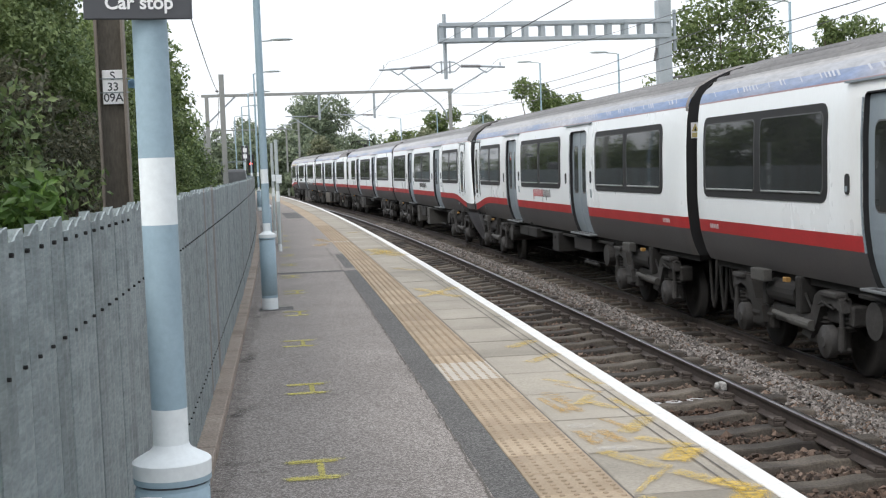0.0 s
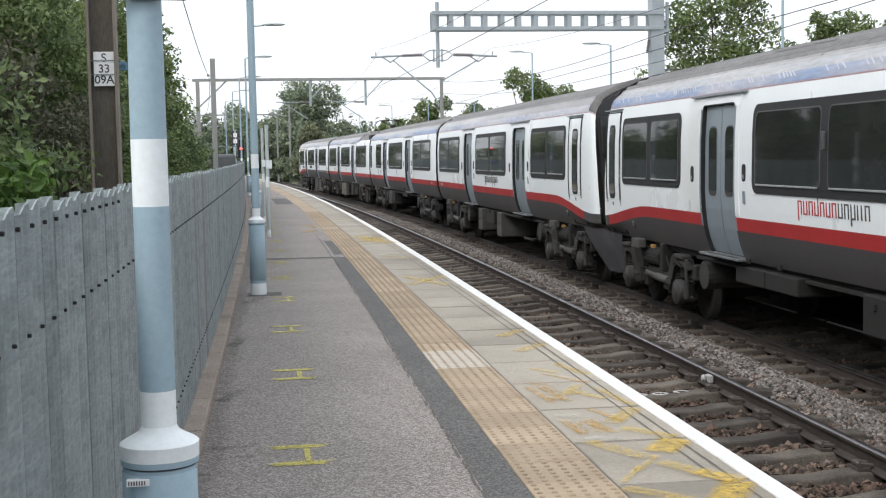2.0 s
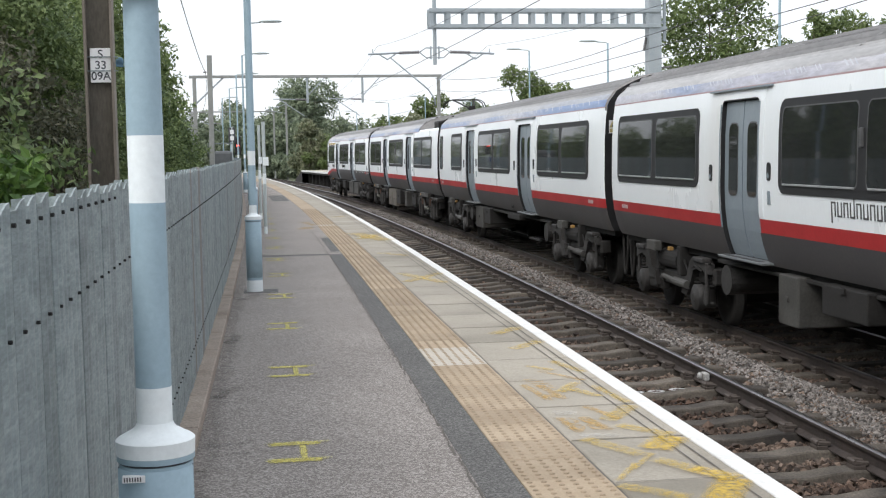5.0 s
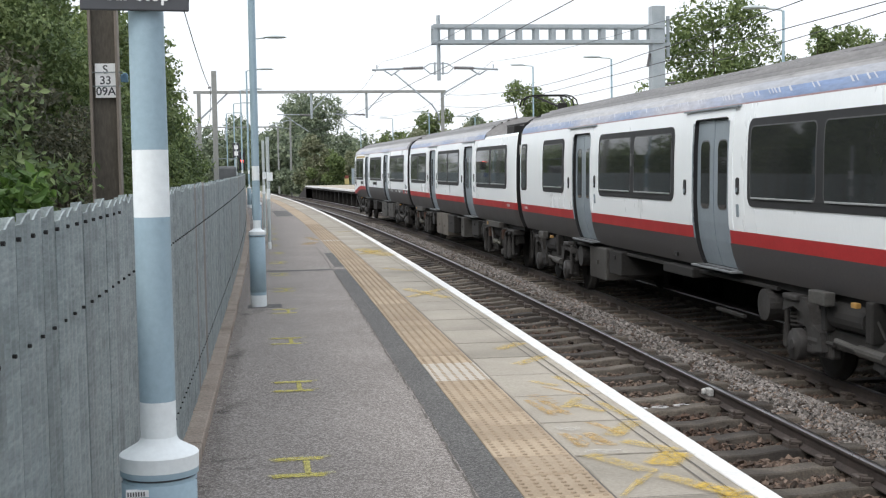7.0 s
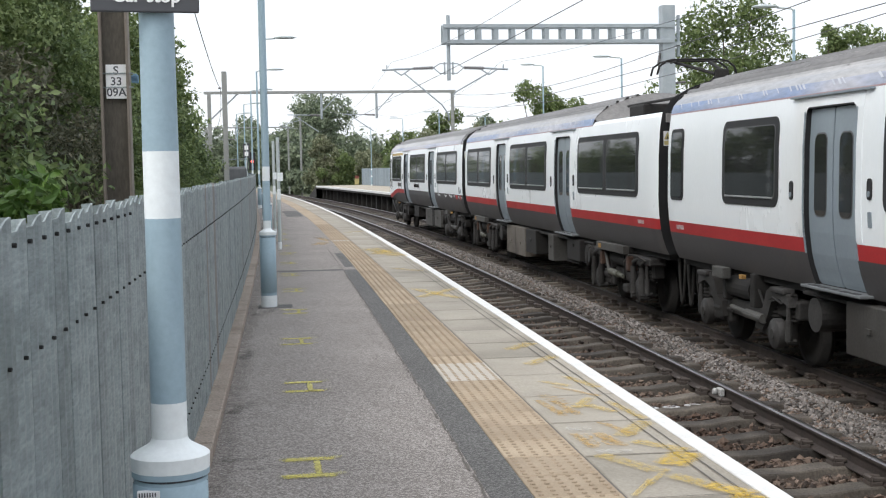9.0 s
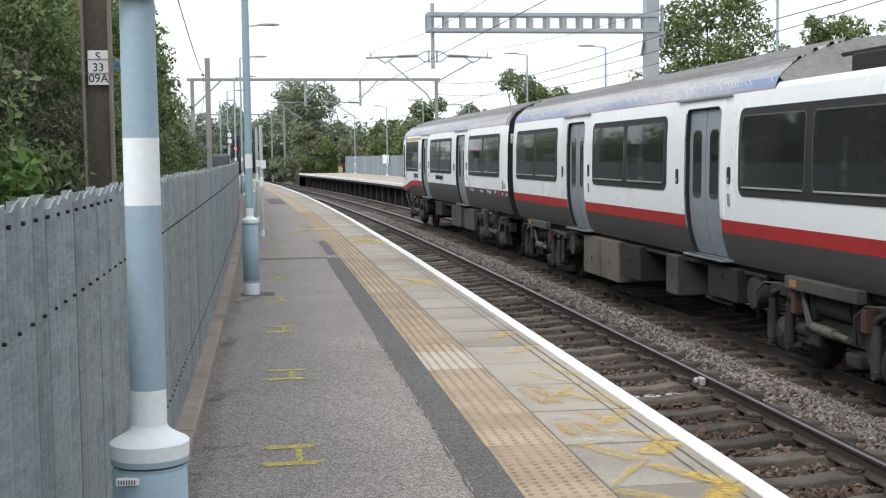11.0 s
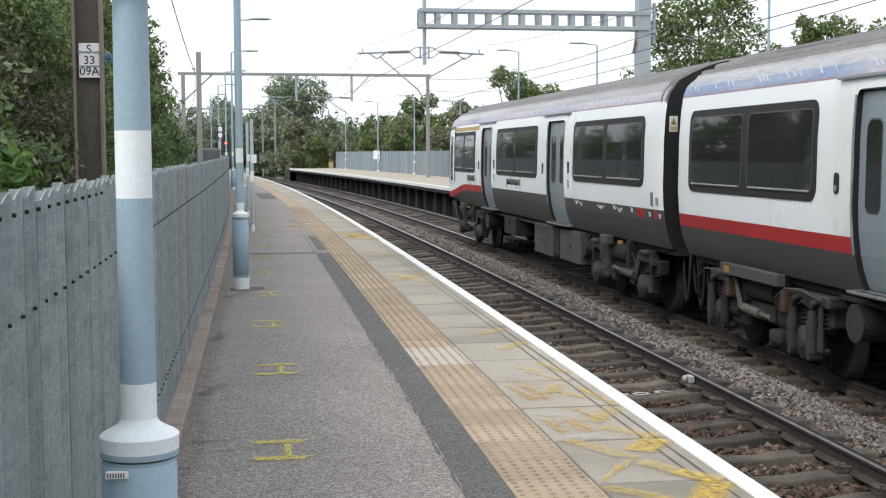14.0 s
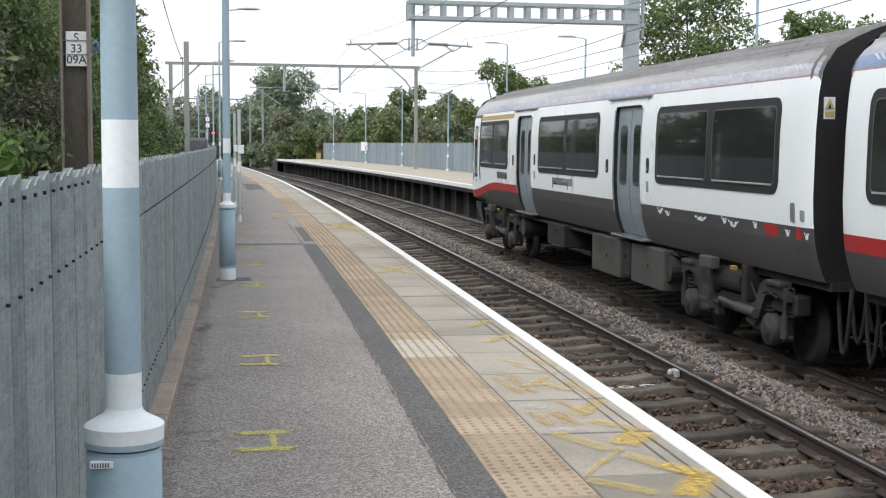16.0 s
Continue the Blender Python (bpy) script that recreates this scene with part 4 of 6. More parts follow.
def pantograph(car, yc):
    z = 3.40
    base = bmesh.new()
    for x in (-0.45, 0.45):
        tube(base, (x, yc - 0.7, z + 0.18), (x, yc + 0.7, z + 0.18), 0.035, n=8)
    for y in (-0.6, 0.6):
        tube(base, (-0.5, yc + y, z + 0.18), (0.5, yc + y, z + 0.18), 0.035, n=8)
        for x in (-0.45, 0.45):
            lathe(base, [(0.05, 0), (0.08, 0.03), (0.05, 0.06), (0.08, 0.09), (0.05, 0.12), (0.04, 0.17)], 10, Matrix.Translation((x, yc + y, z - 0.06)))
    p = part("pantograph", base, M_UNDER, car, "dark folding pantograph reaching up to the wire")
    arm = bmesh.new()
    tube(arm, (0, yc + 0.55, z + 0.2), (0, yc - 0.95, z + 0.62), 0.06, n=8)
    box(arm, -0.11, 0.11, yc - 1.04, yc - 0.9, z + 0.52, z + 0.70, 0.03)
    tube(arm, (-0.1, yc - 0.95, z + 0.62), (-0.32, yc + 0.45, z + 0.92), 0.028, n=8)
    tube(arm, (0.1, yc - 0.95, z + 0.62), (0.32, yc + 0.45, z + 0.92), 0.028, n=8)
    part("arm", arm, M_UNDER, p)
    hd = bmesh.new()
    for dy in (0.25, 0.62):
        pipe(hd, [(-0.72, yc + dy, z + 0.70), (-0.68, yc + dy, z + 0.84), (-0.56, yc + dy, z + 0.93), (-0.42, yc + dy, z + 0.96), (0.42, yc + dy, z + 0.96), (0.56, yc + dy, z + 0.93), (0.68, yc + dy, z + 0.84), (0.72, yc + dy, z + 0.70)], 0.019, 6)
    for x in (-0.35, 0.35):
        tube(hd, (x, yc + 0.25, z + 0.93), (x, yc + 0.62, z + 0.93), 0.016, n=6)
    part("collector_head", hd, M_UNDER, p)


def bars(name, car, y0, y1, z0, z1, material, n=5, label=""):
    bm = bmesh.new()
    w = (y1 - y0) / n
    for i in range(n):
        rounded(bm, y0 + i * w, y0 + (i + 0.68) * w, z0, z1, 0.004, 0, 0.004, n=1)
    return part(name, bm, material, car, label)


def train_car(label, cab_far=False, cab_near=False, red=True, far_end="plain", under="plain", well=False, panto=False, mark=True, first=False, faded=False, motor=0, late=0.0, span=28.0, trim_far=0.0, trim_near=0.0, nose=0.0):
    car = thing("train_car", Matrix(), label, "train car", "cars of the passing train")
    RAKED[1], RAKED[-1] = cab_far, cab_near
    END[1], END[-1] = BODY / 2 - trim_far, BODY / 2 - trim_near
    # places along the side, counted from the far end
    u = lambda v: BODY / 2 - v - late * (1 - v / span)
    gaps = ((u(6.5), u(5.2)), (u(13.6), u(12.25)))
    ys = sorted(set(stations(cab_far, cab_near) + [y for g in gaps for y in g]))
    pn = lambda y: pinch(y, cab_far, cab_near)
    dp = lambda y: dip(y, cab_far, cab_near)
    ln = lambda z, follow=1.0: (lambda y: (section(z) - pn(y), z - follow * dp(y)))
    panels("skirt", car, ys, [ln(1.10, 0), ln(1.2, 0), ln(1.34, 0.5), ln(1.505)], M_TGREY, "dark grey lower body panel", gaps)
    if red:
        lo, hi = -END[-1] + (0.86 if cab_near else 0), u(0.27 - nose) if cab_far else END[1]
        panels("red_band", car, sorted({lo, hi} | {y for y in ys if lo < y < hi}), [ln(1.505), ln(1.59), ln(1.675)], M_TRED, "red stripe along the side", gaps)
        for a, b, cab in ((-END[-1], lo, cab_near), (hi, END[1], cab_far)):
            if cab:
                panels("cab_corner", car, sorted({a, b} | {y for y in ys if a < y < b}), [ln(1.505), ln(1.59), ln(1.675)], M_TGREY, "dark grey cab corner beyond the stripe", ())
    else:
        mid = [y for y in ys if y <= 4.65] + [4.65]
        end = [4.65] + [y for y in ys if y > 4.65]
        panels("grey_band", car, mid, [ln(1.505), ln(1.59), ln(1.675)], M_TGREY, "grey replacement panel with chipped paint", [g for g in gaps if g[0] < 4.6])
        skin("red_band", car, end, [ln(1.505), ln(1.59), ln(1.675)], M_TRED, "short red stripe by the cab")
    side = skin("side_panel", car, ys, [ln(1.675), ln(2.0, 0), ln(2.35, 0), ln(2.7, 0), ln(3.0, 0), ln(3.15, 0), ln(3.29, 0)], M_TWHITE, "white painted body side with grime streaks", gaps, 5)
    ry = [y for y in ys if not (well and y < -5.6)] + ([-5.6] if well else [])
    ry = sorted(ry)
    rl = lambda x, z: (lambda y: (x - pn(y) * 0.9, z - pn(y) * 0.8))
    skin("roof_edge", car, ry, [rl(1.345, 3.29), rl(1.338, 3.345), rl(1.30, 3.43)], M_TFADED if faded else M_TBLUE, "bleached lavender-grey roof edge streaked with white" if faded else "faded blue roof edge streaked with white")
    skin("roof_shoulder", car, ry, [rl(1.30, 3.43), rl(1.25, 3.49), rl(1.19, 3.535)], M_TROOF if faded else M_TSHOULDER, "grimy blue-grey roof shoulder")
    skin("cant_line", car, ry, [rl(1.3475, 3.283), rl(1.3475, 3.302)], M_CANT, "thin faded red line under the roof edge")
    ribs = [(1.19, 3.535)]
    for x in (1.12, 0.98, 0.84, 0.70, 0.56, 0.42, 0.28, 0.14):
        z = 3.875 - 0.34 * (x / 1.19) ** 2.2
        ribs += [(x + 0.03, z - 0.004), (x + 0.015, z + 0.024), (x - 0.015, z + 0.024), (x - 0.03, z + 0.006)]
    ribs.append((0.0, 3.875))
    skin("roof", car, ry, [rl(x, z) for x, z in ribs], M_TROOF, "ribbed grey roof with dirt streaks")
    if well:
        w = bmesh.new()
        box(w, -1.25, 1.25, -9.8, -5.6, 3.2, 3.34)
        part("roof_well", w, M_TROOF, car, "lowered dark roof section")
        skin("roof_well_edge", car, [y for y in ys if y < -5.6] + [-5.6], [rl(1.345, 3.29), rl(1.30, 3.36), rl(1.2, 3.37)], M_TWHITE)
        e = bmesh.new()
        box(e, -0.95, -0.3, -7.6, -6.7, 3.34, 3.60, 0.03)
        for y in (-9.4, -8.9):
            lathe(e, [(0.06, 0), (0.11, 0.05), (0.06, 0.1), (0.11, 0.15), (0.06, 0.2), (0.05, 0.27)], 10, Matrix.Translation((-0.85, y, 3.34)))
        tube(e, (-0.85, -9.5, 3.62), (-0.85, -6.3, 3.62), 0.025, n=6)
        box(e, 0.2, 0.9, -7.9, -6.7, 3.34, 3.62, 0.03)
        bh = bmesh.new()
        arc = [(1.30, 3.43), (1.19, 3.535), (1.0, 3.66), (0.8, 3.745), (0.6, 3.81), (0.4, 3.86), (0.2, 3.89), (0.0, 3.90)]
        arc = [(-x, z) for x, z in arc] + arc[-2::-1]
        low = [bh.verts.new((x, -5.6 - 1.0 * (z - 3.34) / 0.56, 3.34)) for x, z in arc]
        top = [bh.verts.new((x, -5.59, z)) for x, z in arc]
        for k in range(len(arc) - 1):
            bh.faces.new((low[k], low[k + 1], top[k + 1], top[k]))
        part("roof_bulkhead", bh, M_TROOF_DARK, car, "sloping grimy end of the high roof")
        part("roof_equipment", e, M_UNDER, car, "dark switchgear and insulators on the roof")
    prof = lambda x: 3.875 - 0.34 * (x / 1.19) ** 2.2
    for y in (-6.8, -2.2, 2.4, 7.0):
        if well and y < -5:
            continue
        skin("roof_hatch", car, [y - 0.95, y + 0.95], [rl(x, prof(x) + 0.034) for x in (0.72, 0.6, 0.45, 0.3)], M_TROOF_DARK, "darker grey roof hatch")
        skin("roof_seam", car, [y + 1.5, y + 1.54], [rl(x, prof(x) + 0.03) for x in (1.17, 1.0, 0.8, 0.6, 0.4, 0.2, 0.02)], M_TROOF_DARK)
        skin("roof_seam", car, [y - 1.5, y - 1.47], [rl(x, prof(x) + 0.03) for x in (1.17, 1.0, 0.8, 0.6, 0.4, 0.2, 0.02)], M_TROOF_DARK)
    for x in (1.06, 0.86, 0.66, 0.46):
        skin("roof_rib", car, [y for y in ry if 0.03 - END[-1] < y < END[1] - 0.03], [rl(x + 0.045, prof(x + 0.045) + 0.002), rl(x + 0.02, prof(x + 0.02) + 0.05), rl(x - 0.02, prof(x - 0.02) + 0.05), rl(x - 0.045, prof(x - 0.045) + 0.002)], M_TROOF_DARK)
    for ya, yb, cab in ((-END[-1], -END[-1] + (0.2 if first else 0.06), cab_near), (END[1] - 0.05, END[1], cab_far)):
        if cab:
            ho = [y for y in ys if (y < -END[-1] + 0.5 if ya < 0 else y > END[1] - 0.5)]
            skin("cab_hood", car, ho, [rl(1.347, 3.31), rl(1.343, 3.35), rl(1.306, 3.436), rl(1.256, 3.497)] + [rl(x, prof(x) + 0.06) for x in (1.19, 1.0, 0.8, 0.6, 0.4, 0.2, 0.0)], M_HOOD, "dark grimy roof hood over the cab")
        elif not (well and ya < 0):
            skin("roof_end_rim", car, [ya, yb], [rl(1.352, 3.2), rl(1.353, 3.30), rl(1.346, 3.35), rl(1.308, 3.437), rl(1.257, 3.498)] + [rl(x, prof(x) + 0.06) for x in (1.19, 1.0, 0.8, 0.6, 0.4, 0.2, 0.0)], M_HOOD if first and ya < 0 else M_GALV_OLD, "dull grimy rim at the car end")
    ds = bmesh.new()
    rr = random.Random(len(bpy.data.objects))
    y = -9.3
    while y < 9.2:
        if not (well and y < -5.7):
            k = 0.13 + 0.03 * rr.random()
            wd = 0.025 + 0.035 * rr.random()
            for sx in (-1,):
                vs = [ds.verts.new((sx * xx, yy, zz)) for xx, yy, zz in ((1.338, y, 3.365), (1.338, y + wd, 3.365), (1.303, y + wd + k, 3.437), (1.303, y + k, 3.437))]
                ds.faces.new(vs[::-1])
        y += 0.10 + 0.8 * rr.random() ** 4
    st = part("roof_streak", ds, M_TROOF_PALE, car, "pale slanting streaks on the roof edge")
    st["kind"] = "stuff"
    # ends
    for sgn, cab in ((1, cab_far), (-1, cab_near)):
        e = bmesh.new()
        ye = sgn * END[sgn]
        p = pn(ye)
        arch = [(1.338, 3.345), (1.30, 3.43), (1.25, 3.49)] + [(x, prof(x) + 0.057) for x in (1.17, 1.0, 0.8, 0.6, 0.4, 0.2, 0.0)]
        zs = [1.10, 1.2, 1.35, 1.5, 1.75, 2.0, 2.7, 3.1, 3.29]
        ring = [(-(section(z) - p), z) for z in zs] + [(-(x - p * 0.9), z - p * 0.8) for x, z in arch] + [(x - p * 0.9, z - p * 0.8) for x, z in arch[-2::-1]] + [(section(z) - p, z) for z in reversed(zs)]
        e.faces.new([e.verts.new((x, ye, z)) for x, z in ring])
        rake(e)
        part("cab_front" if cab else "end_wall", e, M_BLACK, car, "black cab end" if cab else "black gangway end")
        if cab:
            g = bmesh.new()
            box(g, -1.2, 1.2, min(ye, ye + sgn * 0.03), max(ye, ye + sgn * 0.03), 2.48, 3.2, 0.012)
            bmesh.ops.bisect_plane(g, geom=g.verts[:] + g.edges[:] + g.faces[:], plane_co=(0, 0, 2.8), plane_no=(0, 0, 1))
            rake(g)
            part("windscreen", g, M_GLASS, car, "black glazed cab front")
            g = bmesh.new()
            box(g, -1.14, 1.14, min(ye, ye + sgn * 0.022), max(ye, ye + sgn * 0.022), 1.74, 2.30, 0.01)
            bmesh.ops.bisect_plane(g, geom=g.verts[:] + g.edges[:] + g.faces[:], plane_co=(0, 0, 2.0), plane_no=(0, 0, 1))
            rake(g)
            part("warning_panel", g, M_TYELLOW, car, "yellow warning panel on the cab end")
            g = bmesh.new()
            rows = []
            for i in range(7):
                k = i / 6
                z = 1.125 - 0.80 * k
                back, out = 1.08 - 0.70 * k ** 1.1, 1.325 - 0.30 * k ** 1.3
                plan = [(out, -back), (out, -0.55 * back), (out - 0.02, -0.26), (out - 0.1, -0.08), (out - 0.26, 0.01), (out - 0.6, 0.05)]
                rows.append([g.verts.new((sx * x, ye + sgn * (y + 0.04 * k), z)) for sx, pl in ((-1, plan), (1, plan[::-1])) for x, y in pl])
            for r0, r1 in zip(rows, rows[1:]):
                for j in range(len(r0) - 1):
                    g.faces.new((r0[j], r1[j], r1[j + 1], r0[j + 1])).smooth = True
            bmesh.ops.recalc_face_normals(g, faces=g.faces)
            part("valance", g, M_TNAVY, car, "dark sloping valance under the cab")
        else:
            g = bmesh.new()
            for i in range(5):
                yy = ye + sgn * (0.012 + 0.03 * i)
                box(g, -0.62, 0.62, min(yy, yy + sgn * 0.02), max(yy, yy + sgn * 0.02), 1.15, 3.3, 0.006)
            box(g, -0.58, 0.58, min(ye, ye + sgn * 0.148), max(ye, ye + sgn * 0.148), 1.2, 3.25)
            part("gangway", g, M_BLACK, car, "black folded gangway bellows")
            hoses(car, ye, sgn)
            lb = bmesh.new()
            box(lb, -1.29, -1.165, min(ye, ye + sgn * 0.006), max(ye, ye + sgn * 0.006), 2.83, 3.06)
            lab = part("warning_label", lb, M_LETTER, car, "white and yellow electrical warning label")
            for nm, mt, pts in (("yellow_triangle", M_LABELY, ((-1.283, 2.93), (-1.172, 2.93), (-1.2275, 3.05))), ("yellow_bar", M_LABELY, ((-1.28, 2.845), (-1.175, 2.845), (-1.175, 2.91), (-1.28, 2.91))), ("black_bolt", M_BLACK, ((-1.245, 2.94), (-1.21, 2.94), (-1.2275, 3.0)))):
                tb = bmesh.new()
                tb.faces.new([tb.verts.new((x, ye + sgn * (0.0125 if nm == "black_bolt" else 0.009), z)) for x, z in pts])
                part(nm, tb, mt, lab)
    # windows and doors
    if far_end == "narrow":
        narrow(car, u(0.8), u(0.2))
        window(car, u(4.45), u(2.5), 1)
    elif cab_far:
        cab_door(car, u(1.07 - nose), u(0.27 - nose), u(0.80 - nose), u(0.42 - nose))
        port(car, u(1.72 - nose))
        window(car, u(4.3), u(1.15))
    else:
        window(car, u(4.35), u(0.25))
    window(car, u(11.4), u(7.15), 2, True)
    if cab_near:
        window(car, u(17.45), u(14.25))
        cab_door(car, u(18.62), u(17.74), u(18.42), u(18.0))
        port(car, u(17.35))
    else:
        window(car, u(18.5), u(14.3))
    doors(car, u(6.5), u(5.2))
    doors(car, u(13.6), u(12.25))
    bogie(car, 7.0, motor)
    bogie(car, -7.0, motor)
    gear(car, under)
    if mark:
        wm, wr = bmesh.new(), bmesh.new()
        y, big = (u(8.55), 1.22) if red else (u(8.3), 1.0)
        for k in range(13):
            bm = wr if red and not faded and k < 7 else wm
            up, dn = (0.12 if k in (3, 10) else 0.0), (0.07 if k in (0, 9) else 0.0)
            w = (0.035 if k in (10, 11) else 0.085) * big
            top = 1.80 + 0.13 * big
            rounded(bm, y - 0.02, y, 1.80 - dn, top, 0.006, 0, 0.004, n=1)
            if w > 0.05:
                rounded(bm, y - w, y - w + 0.02, 1.80, top + up, 0.006, 0, 0.004, n=1)
                rounded(bm, y - w, y, 1.80 if k % 2 else top - 0.018, 1.818 if k % 2 else top, 0.006, 0, 0.004, n=1)
            y -= w + 0.035 * big
        part("wordmark", wm, M_TGREY if red else M_UNDER, car, "dark plain wordmark of small bars")
        if red and not faded:
            part("wordmark", wr, M_TRED, car, "red half of the plain wordmark")
        else:
            wr.free()
    if not cab_near and red:
        bars("number_mark", car, u(18.72), u(18.36), 1.56, 1.625, M_NUMBER, 5, "white fleet number bars")
    if not cab_far and not well:
        bars("number_mark", car, u(0.73), u(0.37), 1.56, 1.625, M_NUMBER, 5, "white fleet number bars")
    if first:
        fs = bmesh.new()
        rounded(fs, u(4.75), u(0.5), 3.12, 3.22, 0.01, 0, 0.004)
        part("first_class_stripe", fs, M_TGOLD, car, "gold stripe above the window")
        bars("name_plate", car, u(4.2), u(3.1), 1.78, 1.93, M_TGREY, 9, "small grey plate of bars")
        ch = bmesh.new()
        rng = random.Random(5)
        for yc, zc, wide in ((-4.75, 1.62, 0.22), (-5.05, 1.6, 0.16), (-6.35, 1.6, 0.34), (-7.15, 1.62, 0.14), (-7.45, 1.6, 0.28), (-8.1, 1.62, 0.1), (-8.98, 1.59, 0.1), (-9.45, 1.58, 0.08)):
            # each chip is a ragged crescent of small flakes
            for k in range(7):
                q = k / 6 - 0.5
                w = wide * (0.1 + 0.14 * rng.random())
                h = 0.014 + 0.05 * rng.random() * (1 - 2 * abs(q)) + 0.012
                z = zc - 0.05 * (1 - 4 * q * q) + 0.02 * rng.random()
                rounded(ch, yc + q * wide, yc + q * wide + w, z, z + h, 0.006, 0, 0.003, n=2)
        part("chipped_paint", ch, M_TWHITE, car, "white chips in the grey paint")["kind"] = "stuff"
        for y, w in ((-8.72, 0.36), (-9.32, 0.13)):
            part("red_remnant", rounded(bmesh.new(), y, y + w, 1.53, 1.66, 0.01, 0, 0.0035, n=1), M_TRED, car, "patch of old red paint")
    if first:
        part("recessed_handle", rounded(bmesh.new(), u(18.93), u(18.84), 1.72, 1.93, 0.02, 0, 0.012), M_STEP, car, "grey recessed door control handle")
        part("recessed_handle", rounded(bmesh.new(), u(19.17), u(19.08), 1.74, 1.86, 0.02, 0, 0.012), M_TDOOR, car, "grey recessed door control handle")
    if panto:
        pantograph(car, -7.9)
    return car


F_car = train_car("white and grey end car with patched grey stripe", cab_far=True, red=False, under="tail", first=True, faded=True, trim_far=-0.2, trim_near=0.18)
E_car = train_car("white car with red stripe and pantograph on its roof", under="plain", well=True, panto=True, mark=False, motor=1, late=0.3, span=18.0)
D_car = train_car("white car with red stripe and one narrow window", far_end="narrow", under="motor", mark=False, late=0.06)
C_car = train_car("white cab car with red stripe sweeping down", cab_near=True, under="cab", faded=True, late=0.24, trim_near=-0.2)
B_car = train_car("white cab car with red stripe and grey doors", cab_far=True, under="unit", late=0.48, span=17.0, trim_far=0.17, nose=0.12)
A_car = train_car("white car with red stripe and grime", under="plain", mark=False, late=0.14)
TRAIN = (F_car, E_car, D_car, C_car, B_car, A_car)

_arc = np.cumsum((1 - 3.77 * _bend) * STEP)
_arc = _arc - np.interp(-12, _s, _arc)


TAIL = (124.191, -7.47576, -0.169528, 0.0646914, -0.0049257, 0.000128885)


def tail_at(t):
    return sum(k * t ** i for i, k in enumerate(TAIL))


def car_pose(t, n):
    mid = tail_at(t) - PITCH / 2 - PITCH * n
    p, q = (at(float(np.interp(mid + o, _arc, _s)), D2, Z2) for o in (7.0, -7.0))
    w = p - q
    return Matrix.Translation((p + q) / 2) @ Matrix.Rotation(math.atan2(-w.x, w.y), 4, "Z")


def motions():
    for n, car in enumerate(TRAIN):
        walk(car, [(i * 0.5, car_pose(i * 0.5, n)) for i in range(33)])


# ---- fence along the back of the platform ----
FENCE = -2.71
palisade = thing("palisade_fence", Matrix(), "galvanised steel palisade fence with close-set pales", "fence")


def pale_mesh(material):
    bm = bmesh.new()
    prof = [(-0.070, -0.010), (-0.065, 0.013), (-0.026, 0.017), (0.0, 0.015), (0.020, 0.018), (0.066, 0.016), (0.0705, -0.010)]
    tops = [1.388, 1.389, 1.390, 1.396, 1.407, 1.411, 1.409]
    fr = [(bm.verts.new((x, y, 0.03)), bm.verts.new((x, y, t))) for (y, x), t in zip(prof, tops)]
    bk = [(bm.verts.new((x - 0.004, y, 0.03)), bm.verts.new((x - 0.004, y, t))) for (y, x), t in zip(prof, tops)]
    for rows in (fr, bk):
        for a, b in zip(rows, rows[1:]):
            bm.faces.new((a[0], b[0], b[1], a[1]))
    for i in range(6):
        bm.faces.new((fr[i][1], fr[i + 1][1], bk[i + 1][1], bk[i][1]))
    bm.faces.new((fr[0][0], fr[0][1], bk[0][1], bk[0][0]))
    bm.faces.new((fr[6][0], bk[6][0], bk[6][1], fr[6][1]))
    bmesh.ops.recalc_face_normals(bm, faces=bm.faces)
    return mesh("pale", bm, material)


PALE, PALE_OLD = pale_mesh(M_GALV), pale_mesh(M_GALV_OLD)
for z in (0.29, 1.15):
    strip("fence_rail", -14, 105, [(FENCE - 0.005, z - 0.03), (FENCE - 0.005, z + 0.03), (FENCE - 0.05, z + 0.03), (FENCE - 0.05, z - 0.03)], M_GALV, 1.5, palisade, True)
for i in range(12):
    part("fence_post", box(bmesh.new(), -0.05, 0.05, -0.05, 0.05, -0.1, 1.3, 0.004), M_GALV, palisade, m=spot(-13.9 + i * 2.75 * 3, FENCE - 0.11))
# the top row is black discs painting the dark of holes near the fence top
bm = bmesh.new()
for i in range(300):
    s = -5.2 + i * 0.15
    for z in (0.29, 1.142, 1.364):
        p = at(s if z < 1.3 else s - 0.07, FENCE + 0.020, z)
        r = 0.0042 if z < 1.3 else 0.0048
        if z > 1.3 and s > -1.4:
            continue
        tube(bm, p + Vector((-0.004, 0, 0)), p + Vector((0.004, 0, 0)), r, n=8)
bolts_and_holes = part("bolts_and_holes", bm, M_HOLE, palisade)
bolts_and_holes["kind"] = "stuff"

# ---- kerb, mast, posts ----
kerb = thing("kerb", Matrix(), "brown weathered concrete kerb below the fence", "kerb", kind="structure")


